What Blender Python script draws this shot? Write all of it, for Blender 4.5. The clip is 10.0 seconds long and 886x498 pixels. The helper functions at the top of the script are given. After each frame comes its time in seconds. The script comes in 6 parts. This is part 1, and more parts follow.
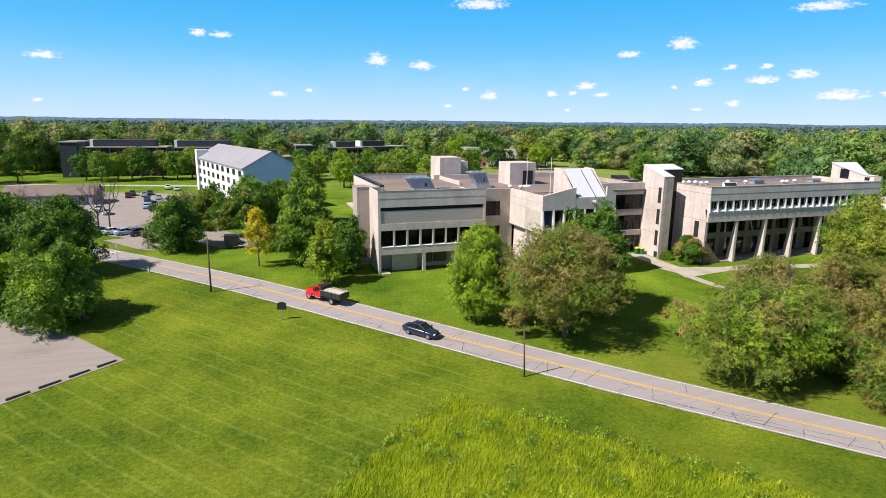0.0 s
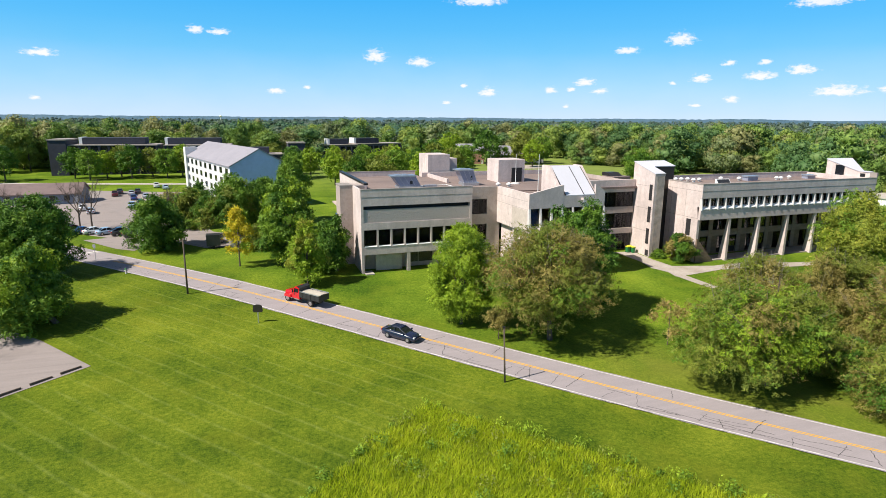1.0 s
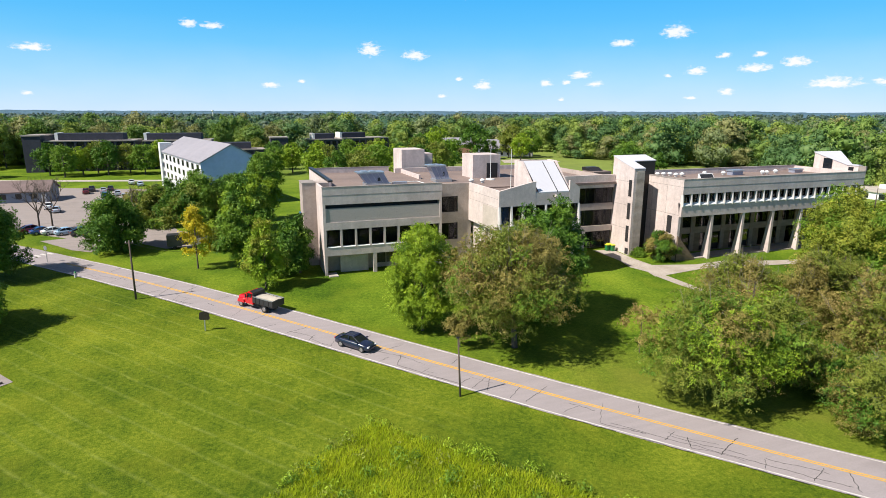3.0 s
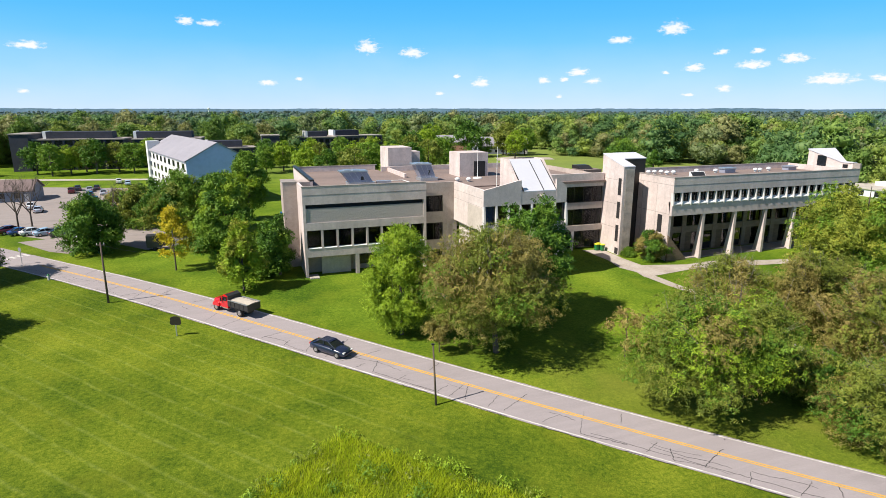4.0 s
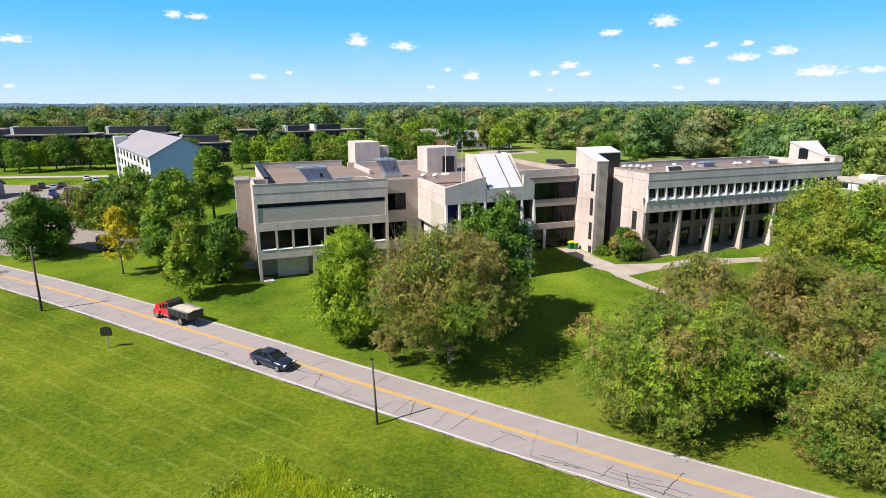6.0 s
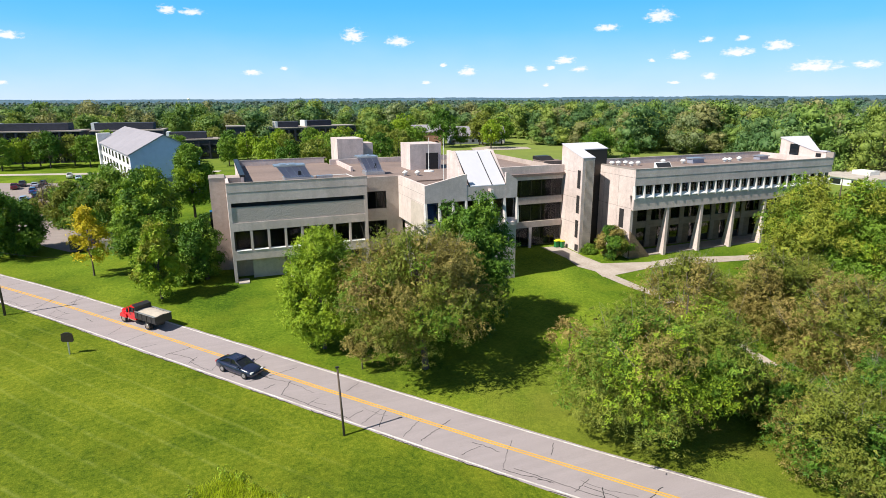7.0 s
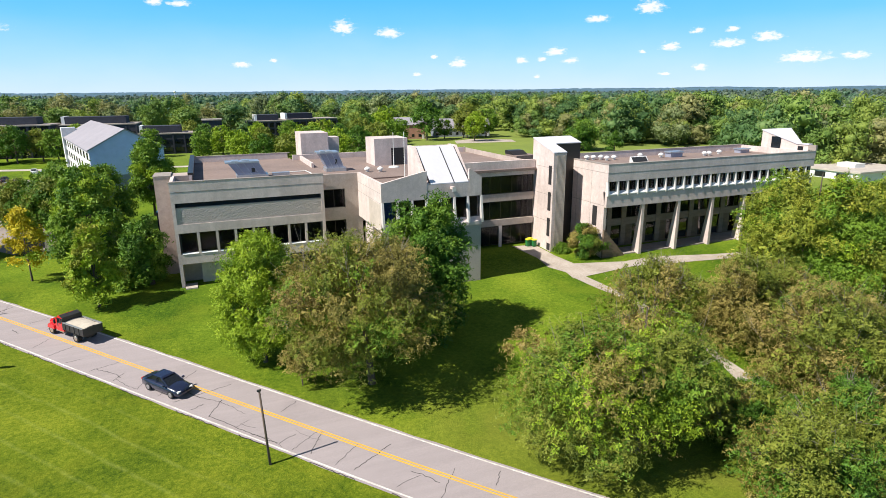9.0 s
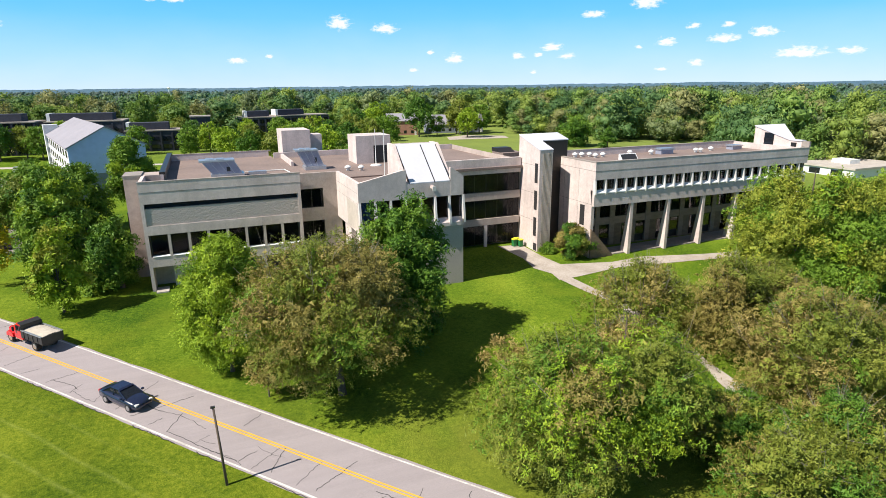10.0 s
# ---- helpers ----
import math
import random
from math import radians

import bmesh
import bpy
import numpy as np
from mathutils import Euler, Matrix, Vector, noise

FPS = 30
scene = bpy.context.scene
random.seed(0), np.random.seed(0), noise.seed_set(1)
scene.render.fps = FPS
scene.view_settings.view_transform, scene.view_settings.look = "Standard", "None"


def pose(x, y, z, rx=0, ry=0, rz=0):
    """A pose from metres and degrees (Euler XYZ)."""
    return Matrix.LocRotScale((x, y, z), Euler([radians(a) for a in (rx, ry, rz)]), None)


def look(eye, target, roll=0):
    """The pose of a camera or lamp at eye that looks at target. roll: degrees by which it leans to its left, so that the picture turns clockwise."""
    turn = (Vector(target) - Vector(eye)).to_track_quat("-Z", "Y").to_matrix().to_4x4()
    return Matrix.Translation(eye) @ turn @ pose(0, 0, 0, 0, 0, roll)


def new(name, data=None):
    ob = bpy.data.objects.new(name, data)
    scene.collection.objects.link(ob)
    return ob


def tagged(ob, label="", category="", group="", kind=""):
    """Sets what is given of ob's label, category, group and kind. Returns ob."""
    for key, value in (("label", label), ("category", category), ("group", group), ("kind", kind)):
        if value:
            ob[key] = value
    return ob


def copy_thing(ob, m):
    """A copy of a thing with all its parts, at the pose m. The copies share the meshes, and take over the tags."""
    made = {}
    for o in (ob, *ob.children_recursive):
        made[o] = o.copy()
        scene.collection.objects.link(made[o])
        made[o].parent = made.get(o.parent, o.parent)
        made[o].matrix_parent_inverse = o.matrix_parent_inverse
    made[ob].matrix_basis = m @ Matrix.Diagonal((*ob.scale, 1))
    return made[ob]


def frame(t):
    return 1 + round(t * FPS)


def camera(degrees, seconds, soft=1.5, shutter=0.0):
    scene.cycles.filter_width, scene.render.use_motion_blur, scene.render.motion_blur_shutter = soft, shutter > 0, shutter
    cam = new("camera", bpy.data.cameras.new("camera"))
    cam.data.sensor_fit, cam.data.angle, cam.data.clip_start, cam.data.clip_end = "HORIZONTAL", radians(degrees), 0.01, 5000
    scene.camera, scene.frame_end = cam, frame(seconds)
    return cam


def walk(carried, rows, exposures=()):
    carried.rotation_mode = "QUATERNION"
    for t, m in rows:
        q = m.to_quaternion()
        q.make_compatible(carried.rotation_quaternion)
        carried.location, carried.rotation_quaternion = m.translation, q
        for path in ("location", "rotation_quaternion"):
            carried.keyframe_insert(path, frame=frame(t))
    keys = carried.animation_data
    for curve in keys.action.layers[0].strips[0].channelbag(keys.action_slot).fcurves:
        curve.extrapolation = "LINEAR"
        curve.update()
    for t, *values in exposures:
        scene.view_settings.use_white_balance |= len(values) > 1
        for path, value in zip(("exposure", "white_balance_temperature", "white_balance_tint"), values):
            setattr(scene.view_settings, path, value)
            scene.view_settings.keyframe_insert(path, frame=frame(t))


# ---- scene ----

cam = camera(74.8, 10.0, soft=0.75)
METRES, EYE, TILT, LEAN, TURN = 31.4, 26.45, 6.3, 0.0, -19.3
ROWS = [
    (0.0, 0.0, 0.0, 0.0, 0.17, -18.68, -0.52),
    (0.5, 0.035, 0.0365, -0.0049, 0.09, -18.84, -0.46),
    (1.0, 0.0707, 0.0732, -0.0108, -0.0, -18.98, -0.38),
    (1.5, 0.106, 0.1087, -0.0149, -0.13, -19.13, -0.33),
    (2.0, 0.1411, 0.1448, -0.0196, -0.25, -19.28, -0.28),
    (2.5, 0.1759, 0.1808, -0.0233, -0.38, -19.44, -0.22),
    (4.0, 0.2788, 0.2869, -0.0368, -0.69, -19.82, -0.08),
    (4.5, 0.3135, 0.3212, -0.0412, -0.94, -19.96, -0.05),
    (5.0, 0.3473, 0.3558, -0.0467, -1.15, -20.13, -0.02),
    (5.5, 0.3817, 0.3908, -0.0514, -1.35, -20.26, -0.0),
    (7.0, 0.4868, 0.4979, -0.0665, -1.98, -20.83, 0.11),
    (7.5, 0.5202, 0.5332, -0.07, -2.21, -21.02, 0.13),
    (8.0, 0.5533, 0.5686, -0.0743, -2.42, -21.2, 0.15),
    (8.5, 0.5873, 0.6037, -0.0785, -2.57, -21.39, 0.17),
    (9.0, 0.6219, 0.6378, -0.0832, -2.85, -21.58, 0.18),
    (9.5, 0.6556, 0.6766, -0.0879, -3.09, -21.8, 0.2),
    (10.0, 0.6899, 0.7174, -0.0935, -3.2, -21.97, 0.24),
]
walk(cam, [(t, pose(0, 0, EYE, TILT, LEAN, TURN) @ pose(METRES * x, METRES * y, METRES * z, 90 + pitch, roll, yaw)) for t, x, y, z, yaw, pitch, roll in ROWS],
     exposures=((0.0, 0.30), (4.0, 0.33), (7.0, 0.36), (10.0, 0.42)))

# ---------------------------------------------------------------- light
SUN_FROM = Vector((-5.35, -0.8, 6.1)).normalized()
elev = math.asin(SUN_FROM.z)
sun = new("sun", bpy.data.lights.new("sun", "SUN"))
sun.data.energy, sun.data.angle, sun.data.color = 6.0, radians(0.53), (1.0, 0.95, 0.86)
sun.matrix_world = look((0, 0, 200), Vector((0, 0, 200)) - SUN_FROM)

world = bpy.data.worlds.new("world")
scene.world = world
world.use_nodes = True
wt = world.node_tree
wt.nodes.clear()


def wmath(op, a, b=None, c=None):
    n = wt.nodes.new("ShaderNodeMath")
    n.operation = op
    for i, v in enumerate((a, b, c)):
        if v is None:
            continue
        if isinstance(v, (int, float)):
            n.inputs[i].default_value = v
        else:
            wt.links.new(v, n.inputs[i])
    return n.outputs[0]


sky = wt.nodes.new("ShaderNodeTexSky")
sky.sky_type, sky.sun_disc = "NISHITA", False
sky.sun_elevation, sky.sun_rotation = elev, math.atan2(SUN_FROM.x, SUN_FROM.y)
sky.air_density, sky.dust_density, sky.ozone_density = 0.9, 0.0, 4.0
coord = wt.nodes.new("ShaderNodeTexCoord")
sep = wt.nodes.new("ShaderNodeSeparateXYZ")
wt.links.new(coord.outputs["Generated"], sep.inputs[0])
az = wmath("MULTIPLY", wmath("ARCTAN2", sep.outputs[0], sep.outputs[1]), 57.2958)
el = wmath("MULTIPLY", wmath("ARCSINE", sep.outputs[2]), 57.2958)
# cumulus: bearing, height, half width, half height, all in degrees
CLOUDS = [(-2.7, 7.4, 0.98, 0.49), (-0.8, 7.3, 1.4, 0.35), (-14.2, 4.9, 1.82, 0.42), (13.0, 5.7, 1.4, 0.84), (17.1, 5.2, 1.6, 0.6), (3.8, 2.4, 1.12, 0.35),
          (6.6, 2.8, 0.42, 0.28), (23.6, 2.5, 1.26, 0.56), (21.3, 3.1, 0.49, 0.28), (29.5, 2.7, 0.77, 0.42), (32.6, 3.4, 1.4, 0.49), (34.0, 2.6, 0.98, 0.35),
          (36.1, 6.1, 1.54, 0.45), (40.6, 6.9, 1.68, 0.77), (42.5, 3.6, 1.19, 0.49), (44.6, 4.8, 0.77, 0.35), (47.3, 4.8, 0.7, 0.35), (47.1, 3.7, 1.82, 0.49),
          (50.0, 4.1, 1.54, 0.56), (52.8, 2.4, 2.52, 0.63), (45.1, 1.8, 0.84, 0.42), (56.3, 2.4, 1.26, 0.42), (22.6, 10.6, 3.4, 0.7), (50.9, 9.2, 2.9, 0.56)]
puffs = random.Random(5)
CLOUDS += [(puffs.uniform(-16, 60), puffs.uniform(0.9, 3.4), puffs.uniform(0.4, 0.9), puffs.uniform(0.16, 0.26)) for _ in range(7)]
top = None
for a0, e0, w, h in CLOUDS:
    du = wmath("MULTIPLY", wmath("SUBTRACT", az, a0), 1 / w)
    dv = wmath("MULTIPLY", wmath("SUBTRACT", el, e0 - 0.2 * h), 0.78 / h)
    dv = wmath("MAXIMUM", dv, wmath("MULTIPLY", dv, -1.7))  # flat undersides
    r = wmath("SUBTRACT", 1.0, wmath("SQRT", wmath("ADD", wmath("MULTIPLY", du, du), wmath("MULTIPLY", dv, dv))))
    top = r if top is None else wmath("MAXIMUM", top, r)
comb = wt.nodes.new("ShaderNodeCombineXYZ")
wt.links.new(az, comb.inputs[0])
wt.links.new(wmath("MULTIPLY", el, 2.0), comb.inputs[1])
puff = wt.nodes.new("ShaderNodeTexNoise")
puff.inputs["Scale"].default_value, puff.inputs["Detail"].default_value, puff.inputs["Roughness"].default_value = 1.9, 6.0, 0.62
wt.links.new(comb.outputs[0], puff.inputs["Vector"])
cover = wt.nodes.new("ShaderNodeMapRange")
cover.interpolation_type = "SMOOTHSTEP"
cover.inputs["From Min"].default_value, cover.inputs["From Max"].default_value = 0.30, 0.95
wt.links.new(wmath("ADD", wmath("MULTIPLY", top, 0.95), wmath("MULTIPLY", wmath("SUBTRACT", puff.outputs["Fac"], 0.40), 1.7)), cover.inputs["Value"])
gate = wmath("MULTIPLY", cover.outputs[0], wmath("GREATER_THAN", top, -0.6))
# thin veil low over the horizon
haze = wt.nodes.new("ShaderNodeTexNoise")
haze.inputs["Scale"].default_value, haze.inputs["Detail"].default_value = 0.16, 5.0
wt.links.new(comb.outputs[0], haze.inputs["Vector"])
low = wt.nodes.new("ShaderNodeMapRange")
low.inputs["From Min"].default_value, low.inputs["From Max"].default_value = 8.0, 0.0
wt.links.new(el, low.inputs["Value"])
veil = wmath("MULTIPLY", wmath("MULTIPLY", low.outputs[0], haze.outputs["Fac"]), 0.26)
cov = wmath("MINIMUM", wmath("ADD", wmath("MULTIPLY", gate, 0.9), veil), 1.0)
skycol = wt.nodes.new("ShaderNodeHueSaturation")
skycol.inputs["Saturation"].default_value, skycol.inputs["Value"].default_value = 1.1, 1.0
tint = wt.nodes.new("ShaderNodeMixRGB")
tint.blend_type = "MULTIPLY"
tint.inputs["Fac"].default_value, tint.inputs["Color2"].default_value = 1.0, (0.95, 1.0, 1.05, 1)
wt.links.new(sky.outputs[0], tint.inputs["Color1"])
wt.links.new(tint.outputs[0], skycol.inputs["Color"])
cl = wt.nodes.new("ShaderNodeMixRGB")
cl.inputs["Color2"].default_value = (8.2, 8.2, 8.4, 1)
wt.links.new(cov, cl.inputs["Fac"])
# summer haze: paler towards the horizon
air = wt.nodes.new("ShaderNodeValToRGB")
stops = ((0.0, (4.5, 6.3, 8.6)), (0.033, (2.7, 5.7, 8.7)), (0.067, (1.1, 4.8, 8.2)), (0.12, (0.4, 3.9, 8.2)), (0.28, (1.0, 1.75, 3.4)), (0.5, (1.0, 1.3, 2.1)), (1.0, (0.9, 1.1, 1.7)))
while len(air.color_ramp.elements) < len(stops):
    air.color_ramp.elements.new(0.5)
for e_, (p_, c_) in zip(air.color_ramp.elements, stops):
    e_.position, e_.color = p_, (*[v_ / 10 for v_ in c_], 1)
wt.links.new(wmath("MULTIPLY", el, 1 / 90), air.inputs[0])
lift_ = wt.nodes.new("ShaderNodeMixRGB")
lift_.blend_type = "MULTIPLY"
lift_.inputs["Fac"].default_value, lift_.inputs["Color2"].default_value = 1.0, (10, 10, 10, 1)
wt.links.new(air.outputs[0], lift_.inputs["Color1"])
both = wt.nodes.new("ShaderNodeMixRGB")
both.inputs["Fac"].default_value = 0.88
wt.links.new(skycol.outputs[0], both.inputs["Color1"])
wt.links.new(lift_.outputs[0], both.inputs["Color2"])
wt.links.new(both.outputs[0], cl.inputs["Color1"])
bg = wt.nodes.new("ShaderNodeBackground")
bg.inputs["Strength"].default_value = 0.1
wt.links.new(cl.outputs[0], bg.inputs["Color"])
wo = wt.nodes.new("ShaderNodeOutputWorld")
wt.links.new(bg.outputs[0], wo.inputs[0])


# ---------------------------------------------------------------- materials
def nodes_of(name):
    m = bpy.data.materials.new(name)
    m.use_nodes = True
    t = m.node_tree
    b = t.nodes["Principled BSDF"]
    return m, t, b


def pos_of(t, scale=(1, 1, 1), turn=0.0):
    g = t.nodes.new("ShaderNodeNewGeometry")
    mp = t.nodes.new("ShaderNodeMapping")
    mp.inputs["Scale"].default_value = scale
    mp.inputs["Rotation"].default_value = (0, 0, turn)
    t.links.new(g.outputs["Position"], mp.inputs["Vector"])
    return mp.outputs[0]


def noise_of(t, vec, scale, detail=4.0, rough=0.55):
    n = t.nodes.new("ShaderNodeTexNoise")
    n.inputs["Scale"].default_value, n.inputs["Detail"].default_value, n.inputs["Roughness"].default_value = scale, detail, rough
    t.links.new(vec, n.inputs["Vector"])
    return n.outputs["Fac"]


def ramp_of(t, fac, stops):
    r = t.nodes.new("ShaderNodeValToRGB")
    el_ = r.color_ramp.elements
    while len(el_) < len(stops):
        el_.new(0.5)
    for e, (p, c) in zip(el_, stops):
        e.position, e.color = p, (*c, 1)
    t.links.new(fac, r.inputs[0])
    return r.outputs[0]


def mix_of(t, fac, a, b, mode="MIX"):
    n = t.nodes.new("ShaderNodeMixRGB")
    n.blend_type = mode
    for i, v in enumerate((fac, a, b)):
        if isinstance(v, (int, float)):
            n.inputs[i].default_value = v
        elif isinstance(v, tuple):
            n.inputs[i].default_value = (*v, 1)
        else:
            t.links.new(v, n.inputs[i])
    return n.outputs[0]


def math_of(t, op, a, b=None):
    n = t.nodes.new("ShaderNodeMath")
    n.operation = op
    for i, v in enumerate((a, b)):
        if v is None:
            continue
        if isinstance(v, (int, float)):
            n.inputs[i].default_value = v
        else:
            t.links.new(v, n.inputs[i])
    return n.outputs[0]


def bump_of(t, b, height, strength, dist):
    n = t.nodes.new("ShaderNodeBump")
    n.inputs["Strength"].default_value, n.inputs["Distance"].default_value = strength, dist
    t.links.new(height, n.inputs["Height"])
    t.links.new(n.outputs[0], b.inputs["Normal"])


def plain(name, c, c2=None, rough=0.8, metal=0.0, fine=6.0, coarse=0.5, bump=0.0, stretch=(1, 1, 1)):
    """Two scales of variation between two colours, with some relief."""
    m, t, b = nodes_of(name)
    c2 = c2 or tuple(v * 0.8 for v in c)
    p = pos_of(t, stretch)
    f1, f2 = noise_of(t, p, fine, 5.0), noise_of(t, p, coarse, 3.0)
    f = math_of(t, "ADD", math_of(t, "MULTIPLY", f1, 0.5), math_of(t, "MULTIPLY", f2, 0.5))
    t.links.new(ramp_of(t, f, [(0.36, c2), (0.62, c)]), b.inputs["Base Color"])
    b.inputs["Roughness"].default_value, b.inputs["Metallic"].default_value = rough, metal
    if bump:
        bump_of(t, b, f1, bump, 0.03)
    return m


def concrete_mat(name, c, dark, streak=0.5, board=0.0):
    """Cast concrete with rain streaks running down and pale patches."""
    m, t, b = nodes_of(name)
    p = pos_of(t)
    ps = pos_of(t, (0.5, 0.5, 0.05))
    big, fine, run = noise_of(t, p, 0.25, 4.0), noise_of(t, p, 9.0, 5.0), noise_of(t, ps, 1.3, 5.0, 0.65)
    col = ramp_of(t, big, [(0.3, tuple(v * 0.64 for v in c)), (0.68, c)])
    wet = ramp_of(t, run, [(0.46, (0, 0, 0)), (0.68, (1, 1, 1))])
    col = mix_of(t, math_of(t, "MULTIPLY", wet, streak), col, dark)
    col = mix_of(t, 1.0, col, ramp_of(t, noise_of(t, p, 1.7, 6.0, 0.7), [(0.32, (0.80, 0.79, 0.78)), (0.62, (1.06, 1.06, 1.06))]), "MULTIPLY")
    col = mix_of(t, 0.35, col, ramp_of(t, fine, [(0.3, tuple(v * 0.7 for v in c)), (0.7, tuple(min(1, v * 1.15) for v in c))]))
    t.links.new(col, b.inputs["Base Color"])
    b.inputs["Roughness"].default_value = 0.9
    h = fine
    if board:
        w = t.nodes.new("ShaderNodeTexWave")
        w.bands_direction = "X"
        w.inputs["Scale"].default_value = board
        t.links.new(p, w.inputs["Vector"])
        h = math_of(t, "ADD", fine, math_of(t, "MULTIPLY", w.outputs["Fac"], 1.5))
    bump_of(t, b, h, 0.35, 0.02)
    return m


def rough_concrete_mat(name, c):
    """Hammered, heavily textured concrete."""
    m, t, b = nodes_of(name)
    p = pos_of(t, (1.0, 1.0, 1.8))
    v = t.nodes.new("ShaderNodeTexVoronoi")
    v.inputs["Scale"].default_value = 5.5
    t.links.new(p, v.inputs["Vector"])
    f = noise_of(t, p, 5.0, 6.0, 0.7)
    h = math_of(t, "ADD", math_of(t, "MULTIPLY", v.outputs["Distance"], 1.2), f)
    t.links.new(ramp_of(t, h, [(0.45, tuple(x * 0.72 for x in c)), (1.15, c)]), b.inputs["Base Color"])
    b.inputs["Roughness"].default_value = 0.95
    bump_of(t, b, h, 0.55, 0.05)
    return m


def glass_mat(name, tint):
    m, t, b = nodes_of(name)
    t.nodes.remove(b)
    tr, gl = t.nodes.new("ShaderNodeBsdfTransparent"), t.nodes.new("ShaderNodeBsdfGlossy")
    tr.inputs[0].default_value, gl.inputs["Roughness"].default_value = (*tint, 1), 0.03
    fr = t.nodes.new("ShaderNodeFresnel")
    fr.inputs["IOR"].default_value = 1.32
    mx = t.nodes.new("ShaderNodeMixShader")
    for i, o in enumerate((fr.outputs[0], tr.outputs[0], gl.outputs[0])):
        t.links.new(o, mx.inputs[i])
    t.links.new(mx.outputs[0], t.nodes["Material Output"].inputs[0])
    return m


def leaf_mat(name, dark, mid, light, through_=0.16, drift=0.4, single=0.3, relief=0.0):
    """Each leaf has its own green; broad clumps drift lighter and darker."""
    m, t, b = nodes_of(name)
    t.nodes.remove(b)
    g = t.nodes.new("ShaderNodeNewGeometry")
    patch = noise_of(t, pos_of(t), drift, 2.0)
    spray = noise_of(t, pos_of(t), drift * 4.5, 1.0)
    f = math_of(t, "ADD", math_of(t, "MULTIPLY", g.outputs["Random Per Island"], single), 0.53 - 0.5 * single)
    f = math_of(t, "ADD", f, math_of(t, "MULTIPLY", math_of(t, "SUBTRACT", patch, 0.5), 1.0))
    f = math_of(t, "ADD", f, math_of(t, "MULTIPLY", math_of(t, "SUBTRACT", spray, 0.5), 0.7))
    col = ramp_of(t, f, [(0.2, dark), (0.52, mid), (0.85, light)])
    di, tl = t.nodes.new("ShaderNodeBsdfPrincipled"), t.nodes.new("ShaderNodeBsdfTranslucent")
    di.inputs["Roughness"].default_value = 0.6
    di.inputs["Specular IOR Level"].default_value = 0.25
    t.links.new(col, di.inputs["Base Color"])
    t.links.new(mix_of(t, 1.0, col, (1.0, 1.0, 0.6), "MULTIPLY"), tl.inputs[0])
    if relief:
        bump_of(t, di, noise_of(t, pos_of(t), 1.1, 4.0, 0.65), 1.0, relief)
    mx = t.nodes.new("ShaderNodeMixShader")
    mx.inputs[0].default_value = through_
    t.links.new(di.outputs[0], mx.inputs[1])
    t.links.new(tl.outputs[0], mx.inputs[2])
    t.links.new(mx.outputs[0], t.nodes["Material Output"].inputs[0])
    return m


ROAD_DIR = Vector((0.645, -0.764, 0)).normalized()
ROAD_NRM = Vector((0.764, 0.645, 0)).normalized()
ROAD_TURN = math.atan2(ROAD_DIR.y, ROAD_DIR.x)


